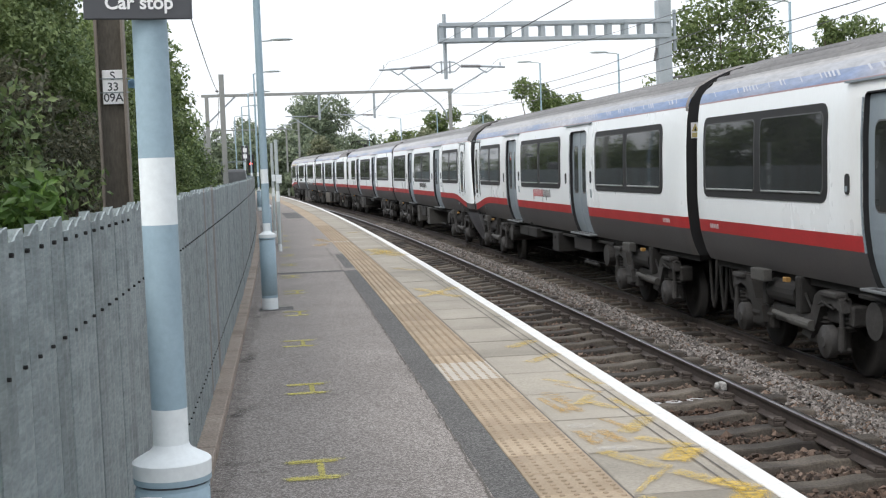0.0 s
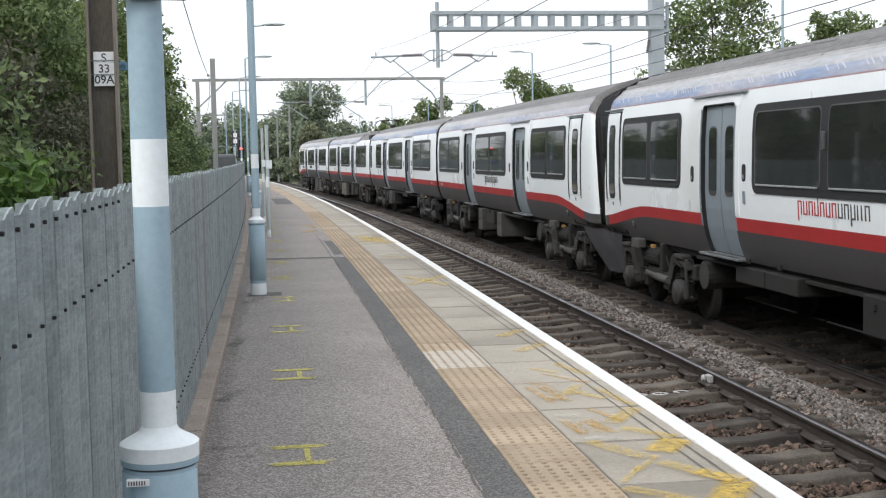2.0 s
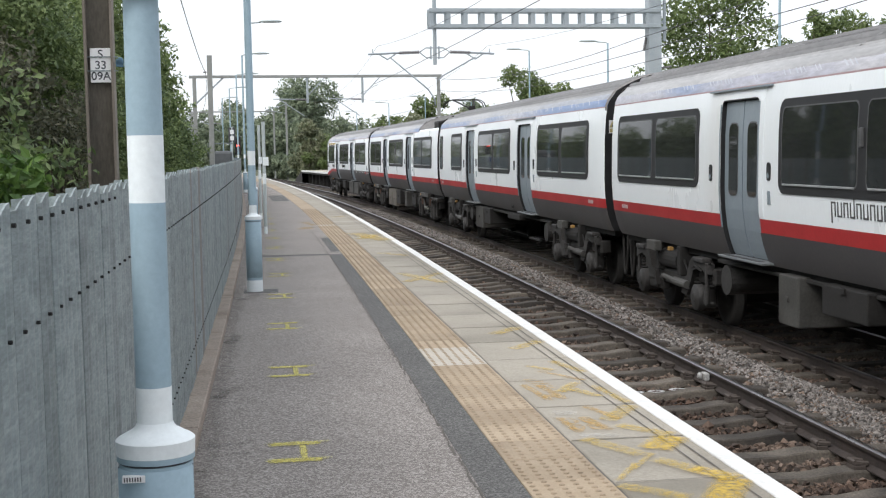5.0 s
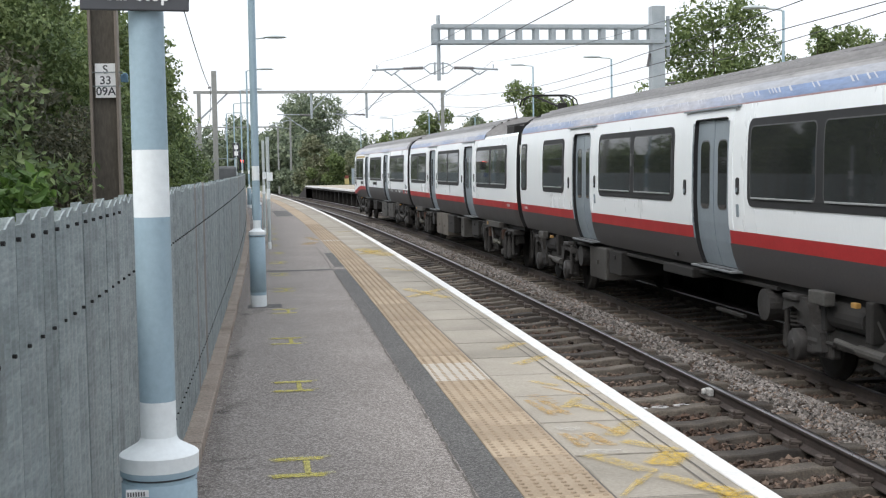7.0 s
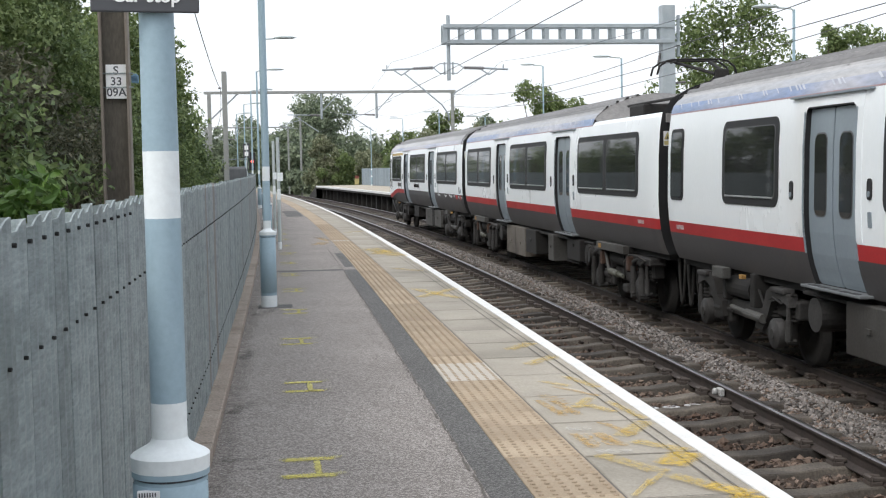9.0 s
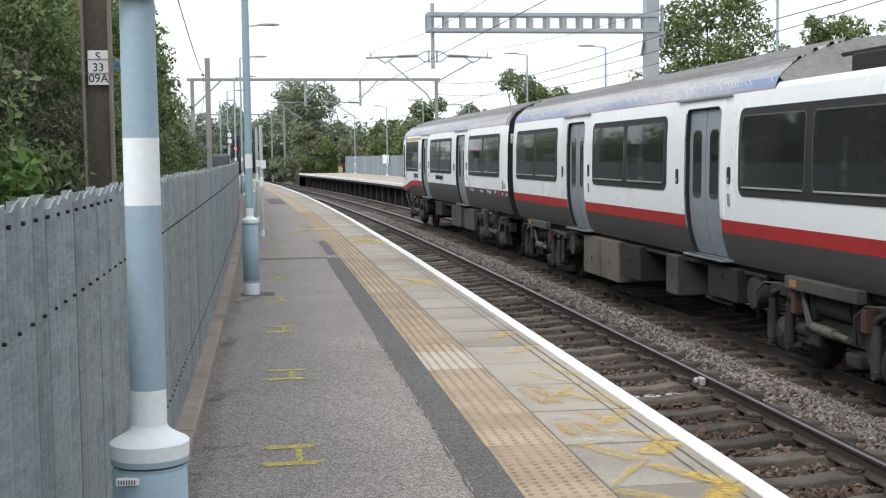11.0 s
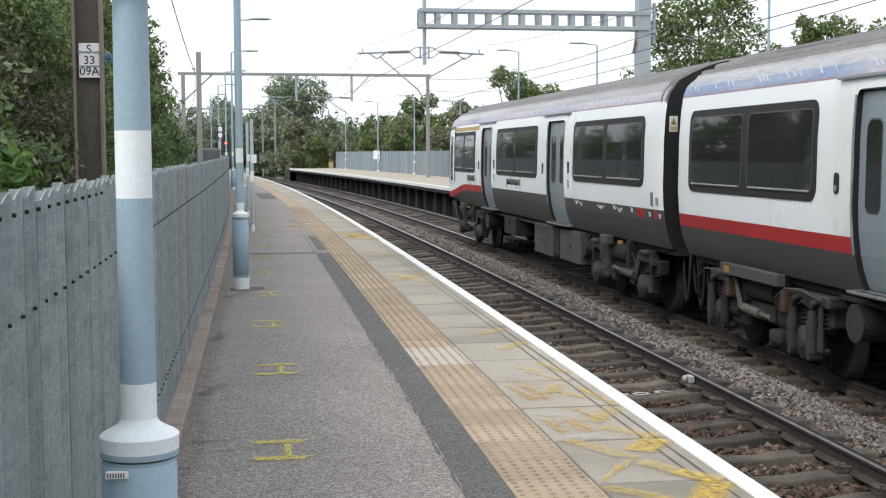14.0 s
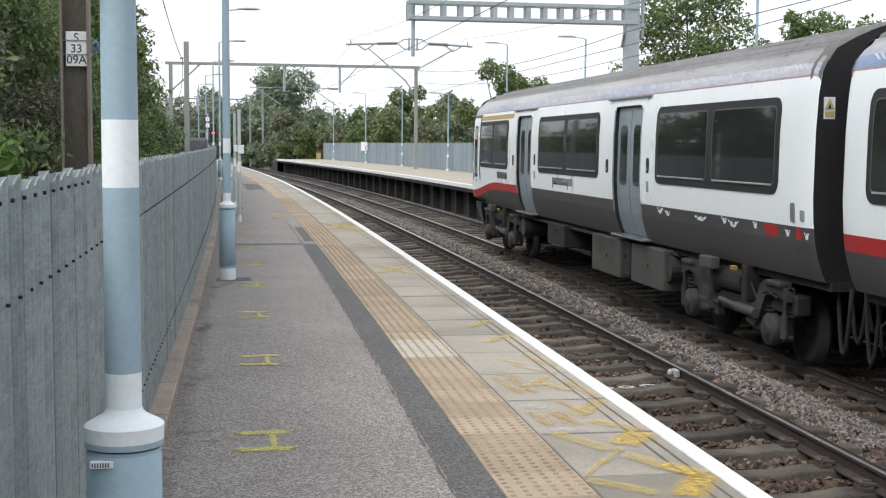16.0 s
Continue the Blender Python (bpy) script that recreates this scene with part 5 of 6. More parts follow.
def column(name, s, d, label, height=5.5, head=True, base_h=0.80, group="lamp posts along the platform", arm=0.75, m=None):
    t = thing(name, m if m is not None else spot(s, d), label, "lamp post", group)
    rb, rs = 0.087, 0.042
    part("base", lathe(bmesh.new(), [(rb, 0.13), (rb, base_h - 0.026)], 28), M_POSTBLUE, t)
    part("foot_band", lathe(bmesh.new(), [(rb + 0.001, 0.0), (rb + 0.001, 0.13)], 28), M_POSTWHITE, t, "pale band at the foot")
    part("ring", lathe(bmesh.new(), [(rb + 0.0045, base_h - 0.020), (rb + 0.0045, base_h - 0.006)], 40), M_POSTBLUE, t)
    part("collar_band", lathe(bmesh.new(), [(rb + 0.005, base_h - 0.006), (rb + 0.006, base_h + 0.028)], 40), M_POSTWHITE, t, "white painted band of the collar")
    part("collar", lathe(bmesh.new(), [(rb + 0.006, base_h + 0.028), (rb + 0.001, base_h + 0.0325), (rb - 0.018, base_h + 0.043), (rb - 0.034, base_h + 0.052), (rs + 0.004, base_h + 0.059), (rs, base_h + 0.068)], 40), M_POSTWHITE, t, "white painted cone of the collar")
    part("shadow_gap", lathe(bmesh.new(), [(rb - 0.004, base_h - 0.026), (rb - 0.004, base_h - 0.020)], 40), M_SIGN, t)
    cuts = [(base_h + 0.066, 0.953, M_POSTWHITE, "white_band"), (0.953, 1.388, M_POSTBLUE, "shaft"), (1.388, 1.545, M_POSTWHITE, "white_band"), (1.545, height, M_POSTBLUE, "shaft")]
    for a, b, mt, nm in cuts:
        part(nm, lathe(bmesh.new(), [(rs, a), (rs * (0.8 if b > 3 else 1), b)], 24), mt, t)
    door = bmesh.new()
    arc = [radians(-90 + 152 * (k / 16 - 0.5)) for k in range(17)]
    cols = [[door.verts.new((r * math.cos(q), r * math.sin(q), z)) for r, z in ((rb - 0.001, 0.16), (rb + 0.003, 0.162), (rb + 0.003, base_h - 0.036), (rb - 0.001, base_h - 0.034))] for q in arc]
    for p0, p1 in zip(cols, cols[1:]):
        for k in range(3):
            door.faces.new((p0[k], p1[k], p1[k + 1], p0[k + 1])).smooth = True
    part("access_door", door, M_POSTBLUE, t)
    for q in (arc[0] - 0.03, arc[-1] + 0.03):
        part("door_gap", box(bmesh.new(), -0.0025, 0.0025, -0.001, 0.0025, 0.16, base_h - 0.034, m=Matrix.Translation(((rb - 0.0005) * math.cos(q), (rb - 0.0005) * math.sin(q), 0)) @ Matrix.Rotation(q - math.pi / 2, 4, "Z")), M_SIGN, t)
    if head:
        h = bmesh.new()
        pipe(h, [(0, 0, height - 0.05), (0.06, 0, height + 0.02), (arm - 0.3, 0, height + 0.05)], 0.024, 8)
        lamp = part("lamp_arm", h, M_POSTGREY, t)
        g = bmesh.new()
        lathe(g, [(0.02, -0.02), (0.1, -0.03), (0.14, 0.0), (0.1, 0.04), (0.02, 0.06)], 16, Matrix.Translation((arm, 0, height + 0.07)) @ Matrix.Diagonal((2.6, 1, 1, 1)))
        part("lantern", g, M_POSTGREY, lamp, "flat grey street lantern")
    return t


car_stop = column("lamp_post", 0, 0, "blue-grey lamp post with white bands and sign", 3.2, head=False, m=Matrix.Translation((-0.664, 3.0, 0)) @ Matrix.Rotation(radians(7), 4, "Z"))
lb = part("barcode_label", box(bmesh.new(), -0.070, -0.018, -0.0915, -0.075, 0.744, 0.760, 0.001), M_LETTER, car_stop, "small white barcode label")
bb = bmesh.new()
for i in range(7):
    box(bb, -0.066 + i * 0.006, -0.063 + i * 0.006, -0.0925, -0.0914, 0.747, 0.757)
part("barcode", bb, M_SIGN, lb)
sg = bmesh.new()
box(sg, -0.122, 0.122, -0.004, 0.004, 0, 0.22, 0.0035)
sign = thing("platform_sign", Matrix.Translation((-0.677, 2.945, 1.861)) @ Matrix.Rotation(radians(7), 4, "Z") @ Matrix.Rotation(radians(1.0), 4, "Y"), "dark grey platform sign with white lettering", "sign")
part("panel", sg, M_SIGN, sign)
part("bracket", box(bmesh.new(), -0.03, 0.03, 0.004, 0.03, 0.05, 0.08, 0.003), M_POSTBLUE, sign)
cu = bpy.data.curves.new("lettering", "FONT")
cu.body, cu.size, cu.align_x, cu.extrude, cu.offset = "Car stop", 0.043, "CENTER", 0.0008, 0.0009
tmp = new("lettering", cu)
bpy.context.view_layer.update()
tm = bpy.data.meshes.new_from_object(tmp.evaluated_get(bpy.context.evaluated_depsgraph_get()))
bpy.data.objects.remove(tmp)
tm.materials.append(M_LETTER)
part("lettering", tm, None, sign, "white words Car stop", Matrix.Translation((0.003, -0.0052, 0.024)) @ Matrix.Rotation(radians(90), 4, "X"))

LAMPS = (8.36, 21.0, 34.0, 46.4, 59.0, 72.0, 85.0)
for s in LAMPS:
    column("lamp_post", s, -2.37 if s < 20 else -2.42, "blue-grey lamp post with white bands and lantern", 5.5)
    pl = part("post_plinth", box(bmesh.new(), -0.17, 0.2, -0.17, 0.17, -0.1, 0.004, 0.002), M_PATCH, platform, "dark square patch round a lamp post", spot(s, -2.32))
for s, hh in ((25, 5.3), (40, 5.4), (52, 6.1), (65, 4.3), (79, 5.2), (93.5, 5.4), (110, 5.3)):
    column("lamp_post", s, 10.8, "grey lamp post on the opposite platform", hh, group="lamp posts on the opposite platform", m=spot(s, 10.8, 0, 180))

# thin posts between the lamps
for s, d, hgt in ((18.75, -2.2, 2.13), (24.5, -2.25, 2.2)):
    p = thing("sign_post", spot(s, d), "slim pale grey post with a small plate", "post", "slim posts")
    part("pole", tube(bmesh.new(), (0, 0, 0.14), (0, 0, hgt), 0.034, n=14), M_POSTGREY, p)
    part("foot_band", tube(bmesh.new(), (0, 0, 0), (0, 0, 0.14), 0.036, n=14), M_POSTWHITE, p)
    part("white_band", tube(bmesh.new(), (0, 0, 0.95), (0, 0, 1.15), 0.0355, n=14), M_POSTWHITE, p)
    part("plate", box(bmesh.new(), -0.02, 0.085, -0.05, -0.035, 1.3, 1.46, 0.004), M_POSTWHITE, p)

# near mast behind the fence, with its number plate
mast = thing("ole_mast", spot(8.57, -3.97), "brown weathered steel H-section mast", "mast")
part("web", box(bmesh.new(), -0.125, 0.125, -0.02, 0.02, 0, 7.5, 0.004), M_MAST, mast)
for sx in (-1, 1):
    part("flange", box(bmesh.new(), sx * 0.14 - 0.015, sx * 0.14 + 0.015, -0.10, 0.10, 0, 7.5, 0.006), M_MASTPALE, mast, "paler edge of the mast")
plate = part("number_plate", box(bmesh.new(), -0.095, 0.125, -0.06, -0.05, 2.31, 2.68, 0.004), M_LETTER, mast, "white plate with black characters")
for i, tx in enumerate(("S", "33", "09A")):
    cu = bpy.data.curves.new("characters", "FONT")
    cu.body, cu.size, cu.align_x, cu.extrude, cu.offset = tx, 0.125, "CENTER", 0.0008, 0.0015
    tmp = new("characters", cu)
    bpy.context.view_layer.update()
    tm = bpy.data.meshes.new_from_object(tmp.evaluated_get(bpy.context.evaluated_depsgraph_get()))
    bpy.data.objects.remove(tmp)
    tm.materials.append(M_SIGN)
    part("characters", tm, None, plate, "black characters", Matrix.Translation((0.015, -0.0615, 2.575 - i * 0.118)) @ Matrix.Rotation(radians(90), 4, "X"))
for z in (2.585, 2.435):
    part("strap", box(bmesh.new(), -0.16, 0.2, -0.068, -0.064, z - 0.006, z + 0.006), M_GALV, mast, "thin metal strap")
rg = bmesh.new()
for i in range(9):
    rr = random.Random(i)
    box(rg, 0.17 + 0.05 * rr.random(), 0.2 + 0.06 * rr.random(), -0.1, -0.06, 2.47 + 0.05 * rr.random(), 2.52 + 0.06 * rr.random(), 0.006)
part("blue_tie", rg, mat("blue_twine", (0.1, 0.2, 0.3), (0.16, 0.27, 0.36), 0.8), mast, "knotted blue tie")

# grey concrete pole further along
pole = thing("concrete_pole", spot(45.0, -3.7), "grey concrete pole behind the fence", "pole")
part("shaft", box(bmesh.new(), -0.1, 0.1, -0.1, 0.1, 0, 5.4, 0.02), M_CONCPOLE, pole)
part("insulator", lathe(bmesh.new(), [(0.02, 0), (0.05, 0.03), (0.02, 0.06), (0.05, 0.09), (0.02, 0.12)], 10, Matrix.Translation((-0.12, 0, 4.75)) @ Matrix.Rotation(radians(-90), 4, "Y")), M_INSUL, pole)


# ---- overhead line ----
def insulator(bm, p, q, r=0.06):
    p, q = Vector(p), Vector(q)
    n = 8
    for i in range(n):
        a, b = p.lerp(q, i / n), p.lerp(q, (i + 0.55) / n)
        tube(bm, a, b, r, n=10)
    tube(bm, p, q, r * 0.5, n=8)


boom = thing("ole_cantilever", spot(33.6, 0), "grey steel mast with a ladder boom across the tracks", "overhead line mast")
mh = 6.5
part("mast", box(bmesh.new(), 10.15, 10.57, -0.2, 0.2, -0.0, mh, 0.01), M_OLE, boom, "pale grey square mast")
for z0, z1 in ((5.79, 5.91), (5.31, 5.43)):
    part("chord", box(bmesh.new(), 3.14, 10.5, -0.25, -0.13, z0, z1, 0.01), M_OLE, boom)
    part("chord", box(bmesh.new(), 3.14, 10.5, 0.13, 0.25, z0, z1, 0.01), M_OLE, boom)
for i in range(14):
    x = 3.20 + i * 0.535
    part("batten", box(bmesh.new(), x - 0.07, x + 0.07, -0.22, -0.16, 5.41, 5.81, 0.004), M_OLE, boom)
    part("batten", box(bmesh.new(), x - 0.07, x + 0.07, 0.16, 0.22, 5.41, 5.81, 0.004), M_OLE, boom)
bk = bmesh.new()
box(bk, 10.57, 10.77, -0.15, 0.15, 5.25, 5.35)
box(bk, 10.69, 10.77, -0.05, 0.05, 4.9, 6.2)
tube(bk, (10.77, 0, 5.6), (10.17, 0, 5.1), 0.03, n=8)
part("bracket", bk, M_OLE, boom)
ins = bmesh.new()
insulator(ins, (10.05, 0, 4.6), (10.13, 0, 5.02), 0.05)
insulator(ins, (10.59, 0, 4.05), (10.97, 0, 4.1), 0.04)
part("insulator", ins, M_INSUL, boom)
dt = bmesh.new()
tube(dt, (3.33, 0, 4.2), (3.33, 0, 6.2), 0.06, n=12)
part("drop_tube", dt, M_OLE, boom, "steel drop tube below the boom")
fr = bmesh.new()
pipe(fr, [(2.85, 0, 4.59), (3.05, 0, 4.72), (3.6, 0, 4.72), (3.8, 0, 4.59), (3.6, 0, 4.42), (3.05, 0, 4.42), (2.85, 0, 4.59)], 0.022, 6)
tube(fr, (3.2, 0, 4.37), (3.2, 0, 4.77), 0.03, n=6)
tube(fr, (3.46, 0, 4.37), (3.46, 0, 4.77), 0.03, n=6)
part("registration_frame", fr, M_OLE, boom)
for sx, x0, x1, xe in ((-1, 2.83, 2.2, 1.25), (1, 3.82, 4.45, 5.2)):
    a = bmesh.new()
    insulator(a, (x0, 0, 4.59), (x1, 0, 4.57), 0.055)
    arm = part("insulator", a, M_INSUL, boom, "grey ribbed insulator")
    a = bmesh.new()
    tube(a, (x1, 0, 4.57), (xe, 0, 4.53), 0.032, n=8)
    tube(a, (xe + sx * -0.15, 0, 4.53), (xe + sx * -0.15, 0, 4.69), 0.02, n=6)
    pipe(a, [(xe + sx * -0.35, 0, 4.53), (xe + sx * -0.6, 0, 4.37), (xe + sx * -0.85, 0, 4.53)], 0.025, 6)
    part("cantilever_arm", a, M_OLE, boom)
st = bmesh.new()
pipe(st, [(1.95, 0, 4.42), (3.1, 0, 3.45), (3.3, 0, 3.15), (3.32, 0, 2.95)], 0.026, 6)
part("steady_arm", st, M_OLE, boom)
st = bmesh.new()
pipe(st, [(4.6, 0, 4.43), (3.55, 0, 3.85), (3.4, 0, 3.7)], 0.026, 6)
part("steady_arm", st, M_OLE, boom)


def portal(s, dl, dr, z, label, drops, thin=0.08):
    g = thing("ole_portal", spot(s, 0), label, "overhead line gantry", "gantries over the tracks")
    part("leg", box(bmesh.new(), dl - 0.11, dl + 0.11, -0.11, 0.11, -1.4, z, 0.01), M_CONCPOLE, g)
    part("leg", box(bmesh.new(), dr - 0.09, dr + 0.09, -0.09, 0.09, -1.4, z, 0.01), M_CONCPOLE, g)
    part("beam", box(bmesh.new(), dl - 0.3, dr + 0.2, -0.1, 0.1, z - thin, z + thin, 0.01), M_CONCPOLE, g, "long horizontal steel beam")
    for x in drops:
        d = bmesh.new()
        tube(d, (x, 0, z), (x, 0, z - 1.55), 0.07, n=8)
        part("drop_tube", d, M_OLE, g)
        a = bmesh.new()
        insulator(a, (x - 0.1, 0, z - 1.35), (x - 0.7, 0, z - 1.33), 0.06)
        part("insulator", a, M_INSUL, g)
        a = bmesh.new()
        tube(a, (x - 0.7, 0, z - 1.33), (x - 2.0, 0, z - 1.3), 0.03, n=6)
        tube(a, (x - 1.6, 0, z - 1.35), (x - 0.2, 0, z - 2.3), 0.028, n=6)
        part("cantilever_arm", a, M_OLE, g)
        a = bmesh.new()
        tube(a, (x + 0.05, 0, z - 1.1), (x + 1.1, 0, z), 0.03, n=6)
        part("brace", a, M_OLE, g)
    b = bmesh.new()
    tube(b, (dl, 0, z - 1.6), (dl + 1.7, 0, z), 0.05, n=6)
    part("brace", b, M_OLE, g)
    return g


portal(69.5, -4.47, 9.82, 6.05, "pale steel portal gantry over both tracks", (2.0, 5.25))
portal(145, -6.0, 7.3, 6.6, "distant steel portal gantry over both tracks", (1.2,), 0.07)
portal(190, -6.0, 8.0, 6.2, "far steel portal gantry over both tracks", (1.2,), 0.07)
for s, d, z in ((100, -4.2, 5.0), (134.5, 7.31, 7.3)):
    p = thing("ole_mast", spot(s, d), "slim grey steel mast", "mast", "distant masts")
    part("shaft", box(bmesh.new(), -0.1, 0.1, -0.1, 0.1, -1.4, z, 0.01), M_CONCPOLE, p)
    a = bmesh.new()
    tube(a, (0, 0, z - 0.3), (-2.2, 0, z - 0.9), 0.04, n=6)
    tube(a, (0, 0, z - 1.3), (-2.2, 0, z - 0.9), 0.03, n=6)
    part("arm", a, M_OLE, p)


def wire(s0, s1, d0, d1, z0, z1, sag, r, name="contact_wire"):
    bm = bmesh.new()
    n = 14
    pts = []
    for i in range(n + 1):
        u = i / n
        pts.append(at(s0 + (s1 - s0) * u, d0 + (d1 - d0) * u, z0 + (z1 - z0) * u - sag * 4 * u * (1 - u)))
    pipe(bm, pts, r, 5)
    return tagged(part(name, bm, M_WIRE), "thin dark overhead wire", "wire", "overhead wires")


ends = (-14, 33.6, 69.5, 108, 145, 190)
for d, dz in ((1.55, 0.0), (5.0, -0.24)):
    for a, b in zip(ends, ends[1:]):
        wire(a, b, d + 0.4 if a < 0 and d < 2 else d, d - 0.13 if a < 0 and d < 2 else d, 3.62 + dz, 3.62 + dz, 0.02, 0.007)
        wire(a, b, d, d, 4.78, 4.78, 0.75, 0.005, "messenger_wire")
wire(-10, 33.6, 7.5, 9.9, 5.6, 5.0, 0.3, 0.012, "feeder_wire")
wire(33.6, 69.5, 9.9, 9.6, 5.0, 5.9, 0.5, 0.012, "feeder_wire")
wire(33.6, 69.5, 9.9, 9.6, 4.2, 5.2, 0.4, 0.01, "feeder_wire")
wire(-10, 33.6, 7.5, 9.9, 4.9, 4.2, 0.3, 0.01, "feeder_wire")
wire(8.57, 45.0, -3.9, -3.85, 6.6, 4.75, 0.95, 0.012, "feeder_wire")
wire(45.0, 100.0, -3.85, -4.2, 4.75, 4.6, 0.5, 0.012, "feeder_wire")

# ---- signal and signs at the far end of the platform ----
sig = thing("signal", spot(62.0, -2.35), "dark signal head showing a red light", "signal")
part("post", tube(bmesh.new(), (0, 0, 0), (0, 0, 1.6), 0.06, n=10), M_POSTGREY, sig)
part("head", box(bmesh.new(), -0.16, 0.16, -0.12, 0.12, 1.55, 2.5, 0.03), M_BLACK, sig)
part("red_lamp", lathe(bmesh.new(), [(0.02, 0), (0.075, 0.01), (0.075, 0.03), (0.02, 0.05)], 14, Matrix.Translation((0, -0.12, 2.02)) @ Matrix.Rotation(radians(90), 4, "X")), glow("red_signal_light", (1.0, 0.08, 0.05), 5.0), sig, "glowing red lamp")
part("hood", tube(bmesh.new(), (0, -0.12, 2.02), (0, -0.42, 2.02), 0.1, n=14, caps=False), M_BLACK, sig, "black lamp hood")
part("plate", box(bmesh.new(), -0.22, -0.06, -0.14, -0.125, 1.15, 1.4, 0.004), mat("blue_sign", (0.07, 0.1, 0.24), (0.08, 0.12, 0.26), 0.5), sig, "small blue plate")
spd = thing("speed_sign", spot(57.0, -2.75), "small dark sign with white bars", "sign")
part("post", tube(bmesh.new(), (0, 0, 0), (0, 0, 2.9), 0.04, n=8), M_POSTGREY, spd)
part("panel", box(bmesh.new(), -0.16, 0.16, -0.03, 0.0, 2.15, 2.85, 0.01), M_SIGN, spd)
for z in (2.25, 2.55):
    part("bar", box(bmesh.new(), -0.09, 0.09, -0.036, -0.03, z, z + 0.2), M_LETTER, spd)
cab = thing("equipment_cabinet", spot(52, -3.3), "dark grey trackside cabinet behind the fence", "cabinet")
part("body", box(bmesh.new(), -0.55, 0.45, -0.6, 0.6, 0.05, 1.72, 0.12), mat("cabinet_dark", (0.09, 0.095, 0.1), (0.12, 0.125, 0.13), 0.6), cab)
tb = bmesh.new()
pipe(tb, [(-0.6, 0, 1.5), (-0.6, 0, 2.05), (0.5, 0, 2.05), (0.5, 0, 1.5)], 0.03, 6)
part("frame", tb, M_GALV, cab)

# ---- the opposite platform's fence and furniture ----
ff = thing("palisade_fence", Matrix(), "blue-grey steel fence behind the opposite platform", "fence")
M_FFENCE = mat("far_fence_steel", (0.2, 0.245, 0.275), (0.26, 0.305, 0.335), 0.6, metal=0.15, scale=1.2, fine=20, speck=0.15, vary=0.18)
FP = bmesh.new()
pr = [(-0.08, 0), (-0.05, -0.03), (0.05, -0.03), (0.08, 0)]
tt = [1.52, 1.6, 1.6, 1.52]
vv = [(FP.verts.new((x, y, 0.0)), FP.verts.new((x, y, t))) for (y, x), t in zip(pr, tt)]
for a, b in zip(vv, vv[1:]):
    FP.faces.new((a[0], b[0], b[1], a[1]))
FPM = mesh("pale", FP, M_FFENCE)
for i in range(300):
    part("pale", FPM, None, ff, m=spot(52 + i * 0.22, 11.15))
strip("fence_panel", -20, 52, [(11.15, 0), (11.15, 1.6)], M_FFENCE, 2.0, ff)
for z in (0.35, 1.25):
    strip("fence_rail", -20, 118, [(11.16, z - 0.04), (11.16, z + 0.04), (11.22, z + 0.04), (11.22, z - 0.04)], M_FFENCE, 3.0, ff, True)
nb = thing("notice_board", spot(95.5, 11.05), "white notice board on the fence", "sign")
part("panel", box(bmesh.new(), -0.04, 0.0, -1.4, 1.4, 0.95, 1.65, 0.01), M_LETTER, nb)
for s, d, hh in ((126.5, 10.1, 4.0),):
    es = thing("end_sign", spot(s, d, -1.2), "white sign on a slim post at the platform end", "sign")
    part("post", tube(bmesh.new(), (0, 0, 0), (0, 0, 4.2), 0.07, n=8), M_CONCPOLE, es)
    part("post", tube(bmesh.new(), (0.5, 0, 0), (0.5, 0, 3.6), 0.05, n=8), M_CONCPOLE, es)
    part("panel", box(bmesh.new(), 0.35, 0.9, -0.12, -0.08, 2.0, 3.0, 0.01), M_POSTGREY, es)
    part("lamp_box", box(bmesh.new(), -0.3, 0.3, -0.3, 0.3, 3.7, 4.3, 0.1), M_CONCPOLE, es)
wb = thing("warning_board", spot(119.5, 10.9, -0.4), "small red and yellow warning board", "sign")
part("panel", box(bmesh.new(), -0.22, 0.22, -0.05, 0.0, 0.4, 1.0, 0.02), M_LABELY, wb, "yellow lower board")
part("panel", box(bmesh.new(), -0.19, 0.19, -0.05, 0.0, 1.0, 1.32, 0.1), mat("faded_red_board", (0.33, 0.11, 0.08), (0.28, 0.1, 0.08), 0.6), wb, "faded red upper board")
part("post", tube(bmesh.new(), (0, 0, -0.8), (0, 0, 0.5), 0.05, n=8), M_POSTGREY, wb)


# ---- trees ----
def foliage(rng, blobs, count, leaf, flat=0.75):
    """Leaves scattered through the outer shells of several uneven clumps."""
    w = np.array([b[3] ** 2 for b in blobs])
    pick = rng.choice(len(blobs), count, p=w / w.sum())
    c = np.array([b[:3] for b in blobs])[pick]
    r = np.array([b[3] for b in blobs])[pick]
    v = rng.normal(0, 1, (count, 3))
    v /= np.linalg.norm(v, axis=1)[:, None]
    rad = r * (0.5 + 0.55 * rng.random(count) ** 0.6)
    lump = 1 + 0.22 * np.sin(v[:, 0] * 7 + c[:, 0] * 3) * np.sin(v[:, 1] * 6 + c[:, 2] * 2) + 0.15 * np.sin(v[:, 2] * 9 + c[:, 1])
    p = c + v * (rad * lump)[:, None] * np.array((1, 1, flat))
    a = rng.normal(0, 1, (count, 3)) + v * 0.5 + np.array((0, 0, 0.4))
    a /= np.linalg.norm(a, axis=1)[:, None]
    b = np.cross(a, rng.normal(0, 1, (count, 3)))
    b /= np.linalg.norm(b, axis=1)[:, None]
    d = np.cross(a, b)
    s = leaf * (0.6 + 0.8 * rng.random(count))[:, None]
    q = np.stack([p - b * s, p + d * s * 0.5 + a * s * 0.12, p + b * s * 1.1, p - d * s * 0.5 + a * s * 0.12], 1)
    return q


